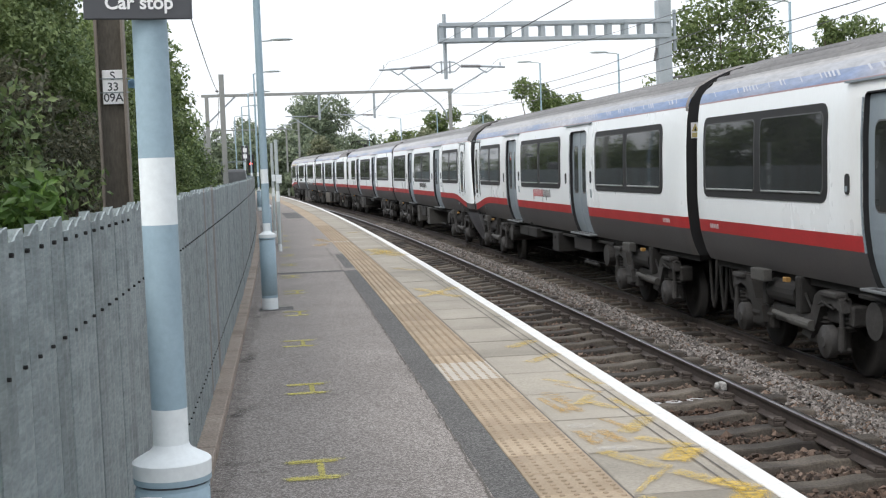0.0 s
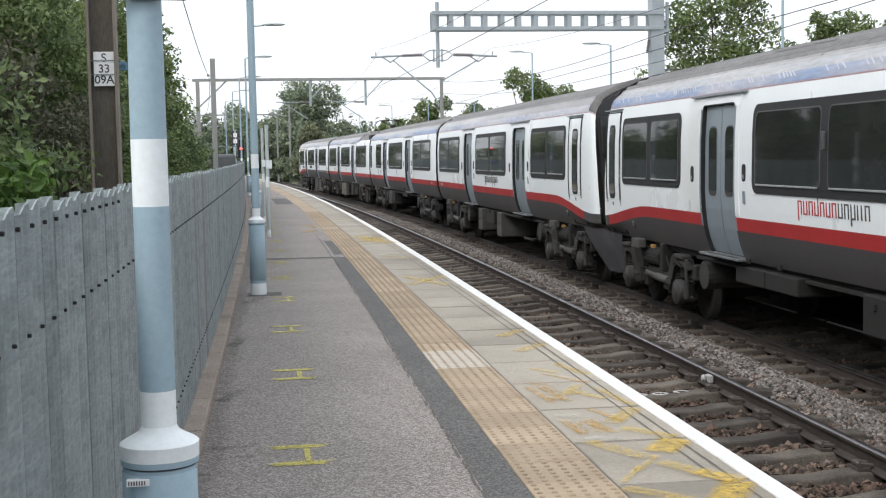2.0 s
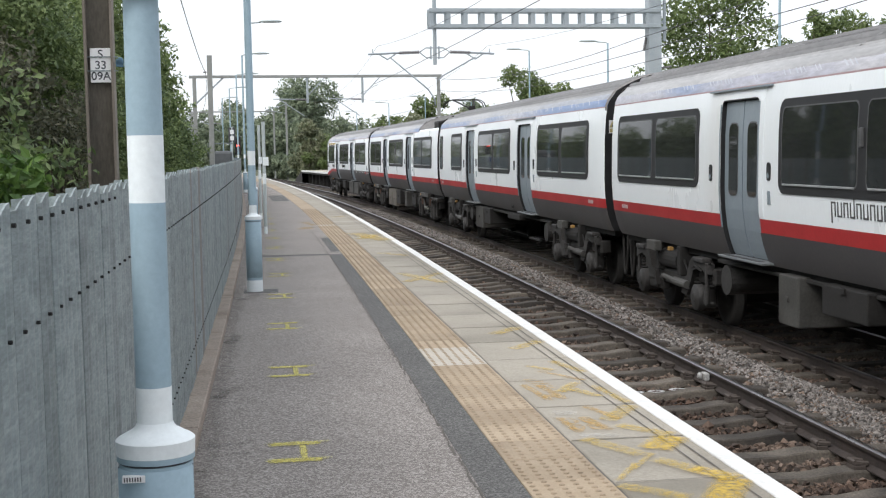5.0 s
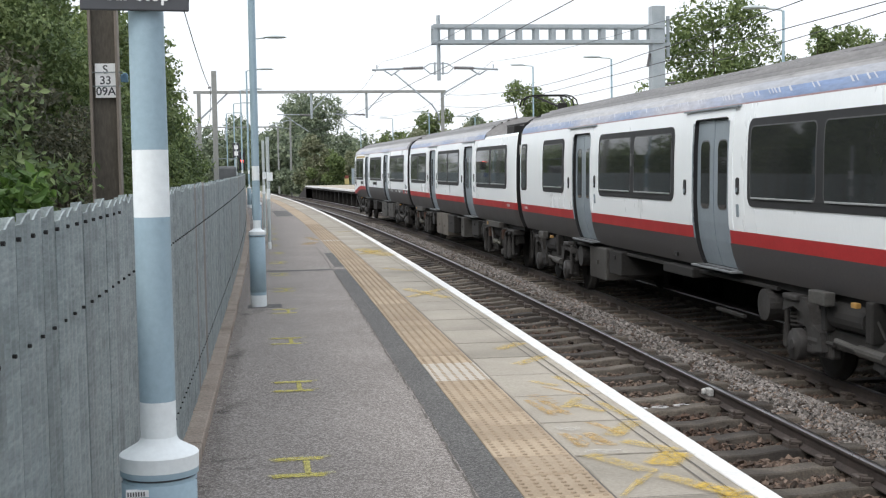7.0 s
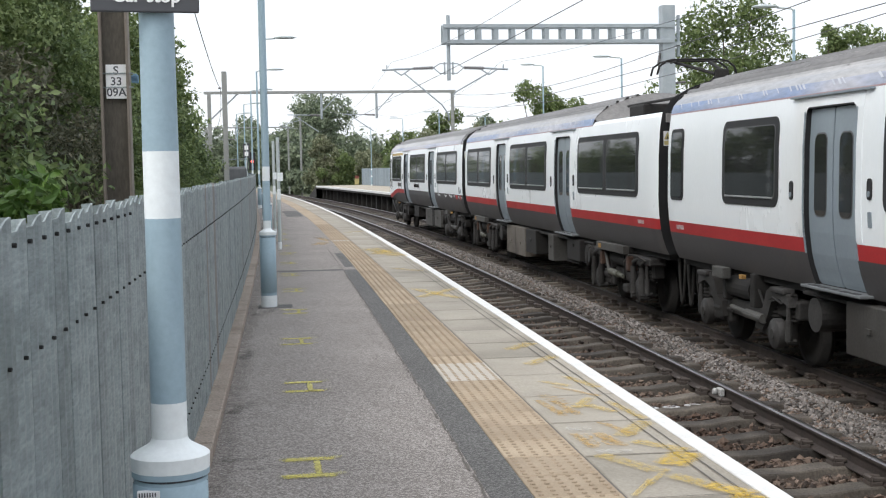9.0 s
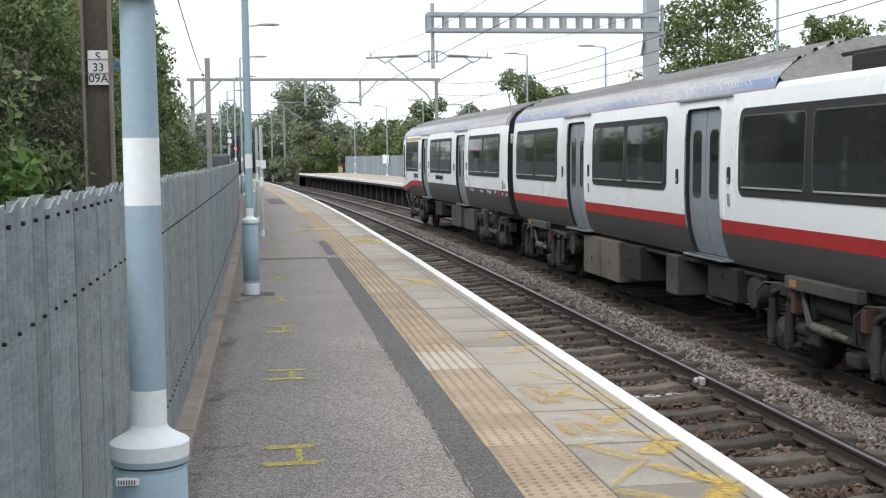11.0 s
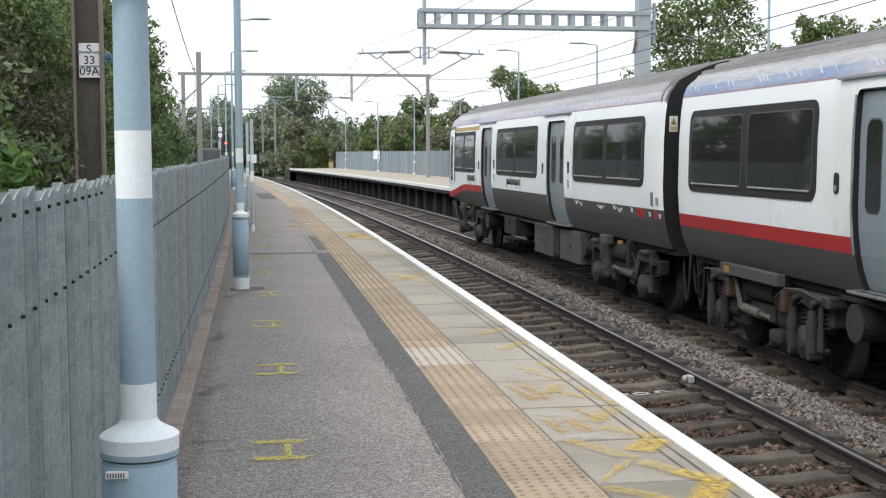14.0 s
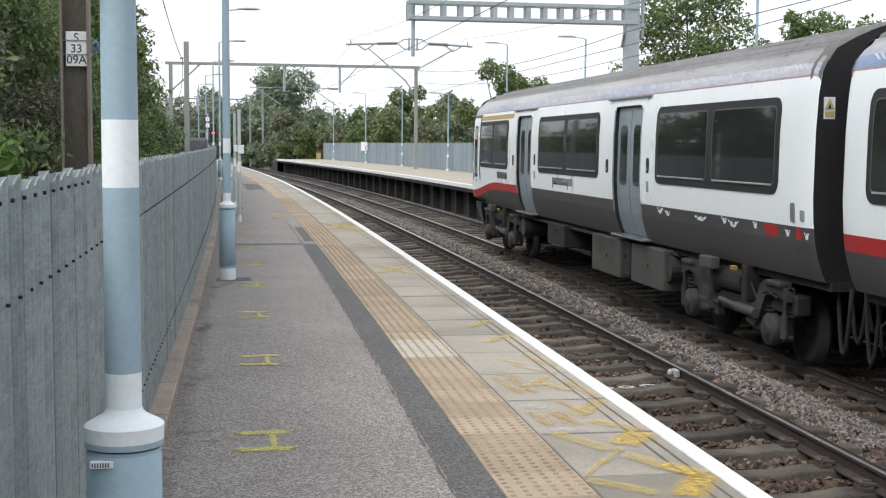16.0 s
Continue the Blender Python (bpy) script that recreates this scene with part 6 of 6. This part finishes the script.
def tree(name, x, y, z0, height, spread, label, category, material, seed, leaves=6000, leaf=0.12, blobs=14, low=0.25, group="", flat=0.75, twigs=8, clump=1.0):
    rng = np.random.default_rng(seed)
    t = thing(name, Matrix.Translation((x, y, z0)), label, category, group)
    bl = []
    for i in range(blobs):
        u = low + (0.92 - low) * (i + 0.5) / blobs
        env = math.sin(math.pi * min(1, (u - low) / (1 - low) * 0.80 + 0.16)) ** 0.7
        a = rng.random() * 6.28
        rr = spread * env * (0.25 + (0.55 if clump == 1 else 0.85) * rng.random())
        bl.append((rr * math.cos(a), rr * math.sin(a), height * u, clump * spread * (0.24 + 0.26 * rng.random()) * (0.6 + 0.4 * env)))
    q = foliage(rng, bl, leaves, leaf, flat)
    n = len(q)
    me = faces_mesh("crown", q.reshape(-1, 3).tolist(), np.arange(4 * n).reshape(n, 4).tolist(), material)
    part("crown", me, None, t)
    bm = bmesh.new()
    r0 = max(0.05, height * 0.02)
    top = Vector((0.1 * spread * (rng.random() - 0.5), 0.1 * spread, height * 0.6))
    tube(bm, (0, 0, -0.6), top * 0.5, r0, r0 * 0.75, n=8)
    tube(bm, top * 0.5, top, r0 * 0.75, r0 * 0.4, n=8)
    for i in range(min(twigs, blobs)):
        b = bl[int(rng.integers(len(bl)))]
        k = 0.3 + 0.6 * rng.random()
        tube(bm, top * k, Vector(b[:3]), r0 * 0.4, r0 * 0.1, n=6)
    part("trunk", bm, M_BARK, t)
    return t


BANK = (
    # s, d, height, spread, leaves, kind
    (4.5, -6.2, 5.6, 2.4, 15000, 0), (6.0, -9.0, 7.5, 3.2, 13000, 0), (9.5, -6.6, 5.8, 2.3, 15000, 1),
    (12.0, -9.5, 8.5, 3.2, 13000, 0), (14.0, -6.4, 5.2, 2.0, 13000, 0), (18.0, -6.6, 5.0, 2.1, 12000, 0),
    (18.5, -9.8, 8.0, 3.2, 12000, 0), (22.5, -6.2, 4.7, 1.9, 12000, 1), (27.0, -6.0, 5.3, 1.9, 12000, 0),
    (27.0, -9.5, 6.2, 2.8, 9000, 0), (31.5, -6.0, 5.0, 1.9, 11000, 1), (37.0, -5.8, 3.7, 1.7, 8000, 0),
    (43.0, -6.2, 3.6, 1.8, 7000, 0), (50.0, -6.3, 3.5, 2.0, 6000, 0), (58.0, -6.5, 3.5, 2.2, 5000, 0), (68, -7.0, 4.0, 2.6, 5000, 0), (80, -7.0, 4.5, 3.0, 5000, 0),
)
for i, (s, d, hh, sp, n, k) in enumerate(BANK):
    p = at(s, d, 0.1)
    tree("tree", p.x, p.y, p.z, hh, sp, "dense leafy tree behind the palisade fence" if k == 0 else "lighter green leafy tree behind the fence", "tree", M_LEAF if k == 0 else M_LEAF2, 20 + i, int(n * (3.2 if s < 20 else 1.8)), 0.042 if s < 20 else 0.068, 18, 0.12, "trees behind the fence", 0.9)
for i, (s, d, hh, sp, n, mt, lab) in enumerate(((3.6, -4.15, 1.4, 0.5, 2000, M_IVY, "bright broad-leaved shrub over the fence"), (6.5, -5.2, 2.6, 1.2, 13000, M_LEAF4, "dull brown-green shrub with bare twigs"), (11.0, -4.9, 2.2, 1.0, 9000, M_LEAF4, "dull brown-green shrub with bare twigs"), (15.5, -4.8, 2.3, 1.0, 6000, M_LEAF, "dark green shrub behind the fence"), (20.5, -4.6, 2.2, 0.9, 5000, M_LEAF2, "green shrub behind the fence"), (25.0, -4.6, 2.2, 0.9, 5000, M_LEAF, "dark green shrub behind the fence"))):
    p = at(s, d, 0.1)
    tree("shrub", p.x, p.y, p.z, hh, sp, lab, "shrub", mt, 60 + i, n, 0.055 if mt is M_IVY else 0.034, 9, 0.1, "", 0.9, 22)

RIGHT = (
    (13.6, 60, 9.9, 3.3, 8000, 0.14, 1), (15.6, 66, 8.2, 2.2, 2200, 0.14, 1), (19.5, 62, 9.0, 2.2, 2600, 0.14, 1), (22.0, 60, 8.2, 2.0, 2400, 0.14, 1), (24.5, 62, 8.6, 2.2, 2400, 0.14, 1), (28, 60, 9.0, 3.0, 3500, 0.15, 1), (16.9, 61, 7.2, 1.6, 3600, 0.12, 1), (18.3, 60, 8.7, 1.3, 3400, 0.12, 1), (20.4, 60, 8.4, 1.6, 3600, 0.12, 1), (20.5, 58, 6.6, 1.8, 2600, 0.14, 1), (23.5, 58, 7.0, 2.0, 2600, 0.14, 1),
    (6.9, 90, 8.2, 2.5, 5200, 0.15, 1), (8.4, 91, 7.0, 1.9, 3600, 0.14, 1), (9.5, 92, 6.6, 2.0, 2600, 0.15, 1), (11.8, 75, 6.4, 1.2, 1200, 0.13, 0),
    (-16.0, 172, 12.3, 7.4, 17000, 0.26, 0), (-20.5, 160, 8.0, 4.5, 5000, 0.28, 0), (-10.5, 168, 6.6, 3.4, 5500, 0.26, 0), (-27, 170, 9.5, 5.5, 5500, 0.3, 0), (-35, 172, 8.0, 5.5, 5000, 0.3, 0),
    (0.3, 142, 9.2, 3.0, 4500, 0.24, 1), (3.4, 150, 8.0, 2.8, 4500, 0.24, 2), (-5.0, 160, 7.6, 3.2, 4500, 0.25, 1), (7.5, 200, 11.5, 4.0, 4500, 0.32, 0), (-1.5, 135, 7.0, 2.6, 4000, 0.22, 2), (5.5, 130, 6.8, 2.6, 4000, 0.22, 1), (9.0, 125, 6.4, 2.8, 4500, 0.22, 2), (13, 120, 6.8, 3.0, 4000, 0.22, 1),
    (-12.3, 133, 6.2, 2.2, 5500, 0.17, 2), (-10.6, 132, 4.8, 1.8, 5000, 0.16, 1), (-13.8, 138, 3.9, 1.8, 4000, 0.17, 0), (-7.8, 140, 5.0, 2.2, 4500, 0.18, 2), (-4.5, 128, 4.6, 1.8, 4000, 0.18, 1), (-16.5, 141, 3.0, 1.5, 3000, 0.17, 0), (-1.0, 118, 4.6, 1.7, 4000, 0.17, 1), (2.2, 108, 4.4, 1.6, 3500, 0.16, 2), (4.6, 96, 4.4, 1.5, 3500, 0.16, 0), (6.6, 84, 4.2, 1.5, 3500, 0.15, 1),
)
for i, (x, y, hh, sp, n, lf, k) in enumerate(RIGHT):
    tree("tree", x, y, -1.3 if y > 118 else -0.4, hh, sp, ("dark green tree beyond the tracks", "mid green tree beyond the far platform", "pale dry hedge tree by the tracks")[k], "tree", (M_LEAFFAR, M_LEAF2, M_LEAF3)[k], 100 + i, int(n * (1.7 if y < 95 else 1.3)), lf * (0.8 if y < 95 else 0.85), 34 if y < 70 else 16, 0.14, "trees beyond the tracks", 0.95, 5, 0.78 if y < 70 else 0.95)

# a far wood that closes the distance
rng = np.random.default_rng(9)
wood = []
for i in range(70):
    x = -150 + i * 4.6 + rng.normal(0, 1.5)
    y = 225 + rng.normal(0, 12) + abs(x) * 0.12
    wood.append((x, y, 1.2 + rng.random() * 2.2, 3.4 + rng.random() * 2.6))
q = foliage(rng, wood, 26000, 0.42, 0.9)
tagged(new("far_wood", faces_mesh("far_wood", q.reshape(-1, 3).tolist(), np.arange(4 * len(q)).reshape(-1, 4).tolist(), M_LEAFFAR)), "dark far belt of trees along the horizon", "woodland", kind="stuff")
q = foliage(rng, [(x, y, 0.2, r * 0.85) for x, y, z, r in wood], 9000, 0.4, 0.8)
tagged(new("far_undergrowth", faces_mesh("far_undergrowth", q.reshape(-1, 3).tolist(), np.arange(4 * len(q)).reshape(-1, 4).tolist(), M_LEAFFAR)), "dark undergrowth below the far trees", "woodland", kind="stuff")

# ---- pieces: slabs, sleepers, pales, painted marks ----
def slab_mesh(name, w, l, h, bev, material):
    bm = bmesh.new()
    box(bm, 0, w, -l / 2, l / 2, -h, 0)
    top = [e for e in bm.edges if all(v.co.z > -0.001 for v in e.verts)]
    bmesh.ops.bevel(bm, geom=top, offset=bev, segments=1, affect="EDGES")
    return mesh(name, bm, material)


TACTILE = slab_mesh("tactile_slab", 0.396, 0.397, 0.05, 0.003, M_TACTILE)
TACTILE_P = slab_mesh("tactile_slab", 0.396, 0.397, 0.05, 0.003, M_TACTILE_PALE)
COPER = slab_mesh("coping_slab", 0.685, 0.857, 0.13, 0.006, M_COPER)
NOSE = slab_mesh("painted_nosing", 0.104, 0.857, 0.06, 0.004, M_WHITE)
KERB = slab_mesh("kerb_stone", 0.11, 0.912, 0.3, 0.007, M_KERB)
rng = random.Random(2)
for i in range(299):
    s = -14.0 + i * 0.4
    pale = 3.1 < s < 3.65 or 21.2 < s < 21.6
    part("tactile_slab", TACTILE_P if pale else TACTILE, None, platform, m=spot(s, -1.10, 0.003 + rng.uniform(-0.0015, 0.0015)))
for i in range(149):
    s = -13.663 + i * 0.862
    part("coping_slab", COPER, None, platform, m=spot(s, -0.69, rng.uniform(-0.002, 0.002)))
    part("painted_nosing", NOSE, None, platform, m=spot(s, -0.088, 0.008 + rng.uniform(-0.0015, 0.0015)))
for i in range(130):
    s = -14.15 + i * 0.915
    part("kerb_stone", KERB, None, kerb, m=spot(s, -2.705, 0.075 + rng.uniform(-0.003, 0.003), rng.uniform(-0.15, 0.15)))
V, F = [], []
for i in range(60):
    s = -13.663 + (i + 12.5) * 0.862
    k = len(V)
    V += [tuple(at(s + o, d, z)) for o in (-0.004, 0.004) for d, z in ((-0.688, 0.0035), (-0.09, 0.0035))]
    F.append((k, k + 1, k + 3, k + 2))
cj = part("coping_joints", faces_mesh("coping_joints", V, F, M_GROOVE), None, platform)
cj["kind"] = "stuff"
for d in (-0.152, -0.222):
    strip("edge_groove", -14, 115, [(d - 0.0045, 0.0045), (d + 0.0045, 0.0045)], M_GROOVE, 0.6, platform)
strip("tactile_joint", -14, 115, [(-0.705, -0.004), (-0.690, -0.004)], M_GROOVE, 0.6, platform)
# raised blisters of the tactile paving
V, F = [], []
for i in range(80):
    s0 = -2.4 + i * 0.4
    for a in range(6):
        for b in range(6):
            c = at(s0 - 0.167 + a * 0.0667, -1.10 + 0.032 + b * 0.0667, 0)
            k = len(V)
            n = 8 if s0 < 12 else 5
            for r, z in ((0.0145, 0.0035), (0.011, 0.0085)):
                for j in range(n):
                    V.append((c.x + r * math.cos(6.283 * j / n), c.y + r * math.sin(6.283 * j / n), z))
            for j in range(n):
                F.append((k + j, k + (j + 1) % n, k + n + (j + 1) % n, k + n + j))
            F.append(tuple(k + n + j for j in range(n)))
me = faces_mesh("blisters", V, F, mat("blister_worn_dark", (0.275, 0.205, 0.135), (0.365, 0.285, 0.20), 0.85, scale=5, fine=60, speck=0.2))
bl = part("blisters", me, None, platform)
bl["kind"] = "stuff"

# asphalt patches, joint across the platform and cracks
strip("asphalt_joint", 13.15, 13.42, [(-2.54, 0.003), (-1.3, 0.003)], M_PATCH, 0.3, platform)
strip("asphalt_patch", 13.8, 17.1, [(-1.25, 0.0035), (-1.105, 0.0035)], M_PATCH, 0.7, platform)
strip("asphalt_patch", 36, 42, [(-1.7, 0.003), (-1.15, 0.003)], M_PATCH, 1.0, platform)
bm = bmesh.new()
s = -2.0
while s < 19:
    n = 0.05 + 0.13 * rng.random()
    w0, w1, d = 0.004 + 0.010 * rng.random(), 0.002 + 0.012 * rng.random() ** 2, -1.308 + rng.uniform(-0.012, 0.012)
    bm.faces.new([bm.verts.new(at(a, b, 0.004)) for a, b in ((s, d - w0), (s + n, d - w0 * 0.6), (s + n + 0.012, d + w1), (s, d + w1 * 0.5))])
    s += n
part("ragged_joint", bm, M_GROOVE, platform, "ragged dark joint in the asphalt")


def dab(name, pts, width, material, z=0.0055, label="", even=False):
    """A sprayed stroke along (s, d) points with frayed width."""
    bm = bmesh.new()
    thick = bm.verts.layers.float.new("thickness")
    prev = None
    P = []
    for (s0, d0), (s1, d1) in zip(pts, pts[1:]):
        n = max(int(math.hypot(s1 - s0, d1 - d0) / 0.03), 2)
        P += [(s0 + (s1 - s0) * i / n, d0 + (d1 - d0) * i / n) for i in range(n)]
    P.append(pts[-1])
    for i, (s, d) in enumerate(P):
        a = P[max(i - 1, 0)]
        b = P[min(i + 1, len(P) - 1)]
        t = Vector((b[0] - a[0], b[1] - a[1]))
        t.normalize()
        w = width * (0.72 if even else rng.uniform(0.69, 0.76))
        end = 0.45 if i in (0, len(P) - 1) else 1.0
        row = [bm.verts.new(at(s - t.y * w * k, d + t.x * w * k, z)) for k in (1, 0.45, -0.45, -1)]
        for v, k in zip(row, (0.05, 0.95, 0.95, 0.05)):
            v[thick] = k * end
        if prev:
            for k in range(3):
                bm.faces.new((prev[k], row[k], row[k + 1], prev[k + 1]))
        prev = row
    return part(name, bm, material, platform, label)


for k in range(14):
    s, d = 0.585 + k * 2.4 + 0.02 * math.sin(k * 1.7), -2.085 + 0.012 * math.sin(k * 2.1)
    for o in (-0.18, 0.18):
        dab("spray_mark", [(s + o, d - 0.15), (s + o + 0.01, d + 0.03), (s + o + 0.0, d + 0.12)], 0.072, M_YELLOW_H, label="lime-yellow sprayed survey mark")
        dab("spray_mark", [(s + o + 0.01, d - 0.17), (s + o + 0.03, d + 0.165)], 0.045, M_YELLOW_H2, 0.007)
    dab("spray_mark", [(s - 0.16, d + 0.03), (s + 0.16, d + 0.025)], 0.032, M_YELLOW_H)
# dirt gathered along the kerb
for k in range(26):
    a = -1.0 + k * 1.25
    dab("edge_dirt", [(a, -2.57 + 0.02 * math.sin(k * 2.3)), (a + 0.6, -2.55), (a + 1.3, -2.575)], 0.10 + 0.05 * math.sin(k * 1.3) ** 2, M_DIRT, 0.0035, "dark dirt along the kerb")
for a, b, w in (((0.83, -2.55), (0.85, -2.3), 0.05), ((0.62, -2.42), (0.6, -2.3), 0.05), ((2.1, -2.56), (2.5, -2.42), 0.07), ((4.4, -2.55), (4.9, -2.48), 0.08), ((7.5, -2.5), (8.1, -2.3), 0.12)):
    dab("edge_dirt", [a, b], w, M_DIRT, 0.0045, "dark stain on the asphalt")
STROKES = (
    ((4.41, -0.41), (4.76, -0.14), 0.11, 0), ((3.6, -0.41), (3.97, -0.11), 0.10, 0), ((0.97, -0.39), (1.35, -0.14), 0.10, 0),
    ((0.85, -0.36), (0.56, -0.14), 0.09, 0), ((0.26, -0.34), (0.52, -0.15), 0.15, 1), ((0.56, -0.62), (0.15, -0.42), 0.09, 0),
    ((0.07, -0.39), (-0.18, -0.26), 0.09, 0), ((-0.14, -0.28), (-0.36, -0.14), 0.11, 1), ((-0.34, -0.14), (-0.68, -0.34), 0.14, 1),
    ((0.02, -0.50), (-0.28, -0.67), 0.03, 0), ((0.2, -0.36), (-0.1, -0.55), 0.03, 0), ((-0.36, -0.69), (-0.62, -0.45), 0.09, 0),
    ((1.94, -0.36), (1.65, -0.25), 0.07, 0), ((1.82, -0.46), (2.15, -0.27), 0.07, 0), ((1.87, -0.33), (1.88, -0.44), 0.07, 0),
    ((9.87, -0.6), (8.59, -0.22), 0.13, 0), ((8.81, -0.65), (9.77, -0.12), 0.13, 0), ((17.25, -0.6), (16.93, -0.17), 0.2, 0),
    ((2.85, -0.46), (2.61, -0.31), 0.06, 0), ((1.75, -0.6), (1.7, -0.45), 0.08, 2), ((19.8, -1.45), (20.6, -1.3), 0.25, 2),
    ((2.0, -0.2), (1.4, -0.13), 0.05, 0), ((24.5, -0.6), (24.9, -0.2), 0.2, 0), ((13.2, -0.55), (12.6, -0.2), 0.12, 0), ((18.1, -0.55), (15.9, -0.18), 0.3, 0), ((16.4, -0.6), (17.6, -0.2), 0.2, 0), ((22.6, -1.35), (21.2, -1.18), 0.16, 2), ((3.0, -0.25), (2.5, -0.13), 0.06, 0),
    ((2.3, -0.6), (2.3, -0.5), 0.03, 2), ((2.22, -0.6), (2.22, -0.46), 0.03, 2), ((2.14, -0.58), (2.14, -0.45), 0.03, 2), ((2.06, -0.57), (2.06, -0.44), 0.03, 2), ((1.98, -0.56), (1.98, -0.44), 0.03, 2),
)
LEVEL = 0
for a, b, w, k in STROKES:
    LEVEL = (LEVEL + 1) % 9
    dab("spray_mark", [a, b], w, (M_YELLOW2, M_YELLOW, M_ORANGE)[k], 0.0065 + 0.0005 * LEVEL, "worn yellow spray paint on the coping", True)
# two rubbed-out orange figures
for s, d in ((0.93, -0.585), (0.93, -0.485)):
    for o in (-0.085, 0.075):
        ring = [(s + o + 0.07 * math.cos(6.283 * j / 10), d + 0.032 * math.sin(6.283 * j / 10)) for j in range(11 if o < 0 else 9)]
        dab("spray_mark", ring, 0.022, M_ORANGE, 0.0065, "rubbed-out orange figure on the coping")
for a, b, w in (((2.15, -0.62), (1.6, -0.57), 0.05), ((2.12, -0.53), (1.62, -0.47), 0.05), ((1.12, -0.63), (0.72, -0.6), 0.05), ((1.1, -0.5), (0.74, -0.43), 0.06), ((1.4, -0.41), (1.0, -0.3), 0.05), ((2.62, -0.42), (2.2, -0.2), 0.04)):
    dab("spray_mark", [a, b], w, M_ORANGE, 0.006, "rubbed orange spray paint on the coping", True)
dab("spray_mark", [(1.25, -0.64), (1.2, -0.5)], 0.1, M_SMEAR, 0.0075, "pale smear of spray paint")
dab("spray_mark", [(0.64, -0.62), (0.6, -0.42)], 0.08, M_SMEAR, 0.0075)

# sleepers, clips
SLEEPER = mesh("sleeper", sleeper_bm(), M_SLEEPER)
CLIP = mesh("rail_clip", clip_bm(), M_CLIP)
for t, d, z in ((track1, D1, Z1), (track2, D2, Z2)):
    for i in range(-15, 110):
        s = -4 + i * 0.66
        part("sleeper", SLEEPER, None, t, m=spot(s, d + rng.uniform(-0.02, 0.02), z - 0.16 + rng.uniform(-0.012, 0.008), rng.uniform(-1.2, 1.2)))
        if i < 62:
            for side in (-1, 1):
                for flip in (0, 180):
                    part("rail_clip", CLIP, None, t, m=spot(s, d + side * 0.7525, z, flip))
    V, F = [], []
    for i in range(150):
        m = spot(-4 + (110 + i) * 0.66, d, z - 0.16)
        k = len(V)
        V += [tuple(m @ Vector(c)) for c in ((-1.26, -0.1, 0), (1.26, -0.1, 0), (1.26, 0.1, 0), (-1.26, 0.1, 0), (-1.26, -0.13, -0.15), (1.26, -0.13, -0.15))]
        F += [(k, k + 1, k + 2, k + 3), (k, k + 4, k + 5, k + 1)]
    far_sl = part("sleepers_beyond", faces_mesh("sleepers_beyond", V, F, M_SLEEPER), None, t)
    far_sl["kind"] = "stuff"
# the white-sprayed joint bolt and marks on a sleeper
jb = bmesh.new()
box(jb, -0.1, -0.03, -0.09, 0.09, -0.13, -0.03, 0.015)
lathe(jb, [(0.035, 0), (0.05, 0.02), (0.03, 0.05)], 10, Matrix.Translation((-0.12, 0, -0.07)) @ Matrix.Rotation(radians(-90), 4, "Y"))
part("fishplate_bolt", jb, mat("white_sprayed_bolt", (0.6, 0.6, 0.58), (0.2, 0.19, 0.18), 0.8, scale=30), track1, "white-sprayed bolt beside the rail", spot(6.80, D1 + 0.7525, Z1) @ Matrix.Diagonal((0.8, 0.7, 0.8, 1)))
for k, (s, d) in enumerate(((6.52, 1.40), (6.53, 1.62), (6.58, 1.86))):
    bm = bmesh.new()
    n = 12
    ri = [(bm.verts.new((0.05 * math.cos(6.283 * j / n), 0.03 * math.sin(6.283 * j / n), 0)), bm.verts.new((0.09 * math.cos(6.283 * j / n), 0.07 * math.sin(6.283 * j / n), 0))) for j in range(n)]
    for j in range(n if k < 2 else 8):
        bm.faces.new((ri[j][0], ri[j][1], ri[(j + 1) % n][1], ri[(j + 1) % n][0]))
    part("white_mark", bm, M_WSPRAY, track1, "white sprayed figure on the sleeper", spot(s, d, Z1 - 0.144))

# pales of the near fence
for i in range(300):
    s = -5.2 + i * 0.15
    part("pale", PALE_OLD if rng.random() < 0.06 and s > 1 else PALE, None, palisade, m=spot(s, FENCE + rng.uniform(-0.003, 0.003), rng.uniform(-0.008, 0.008), rng.uniform(-0.8, 0.8)))
V, F = [], []
for i in range(478):
    m = spot(-5.2 + (300 + i if i < 420 else 419 - i) * 0.15, FENCE)
    k = len(V)
    V += [tuple(m @ Vector(c)) for c in ((0, -0.07, 0.03), (0.02, -0.04, 0.03), (0.02, 0.04, 0.03), (0, 0.07, 0.03), (0, -0.07, 1.34), (0.02, -0.04, 1.4), (0.02, 0.04, 1.38), (0, 0.07, 1.33))]
    F += [(k + j, k + j + 1, k + j + 5, k + j + 4) for j in range(3)]
pf = part("pales_beyond", faces_mesh("pales_beyond", V, F, M_GALV), None, palisade)
pf["kind"] = "stuff"


motions()
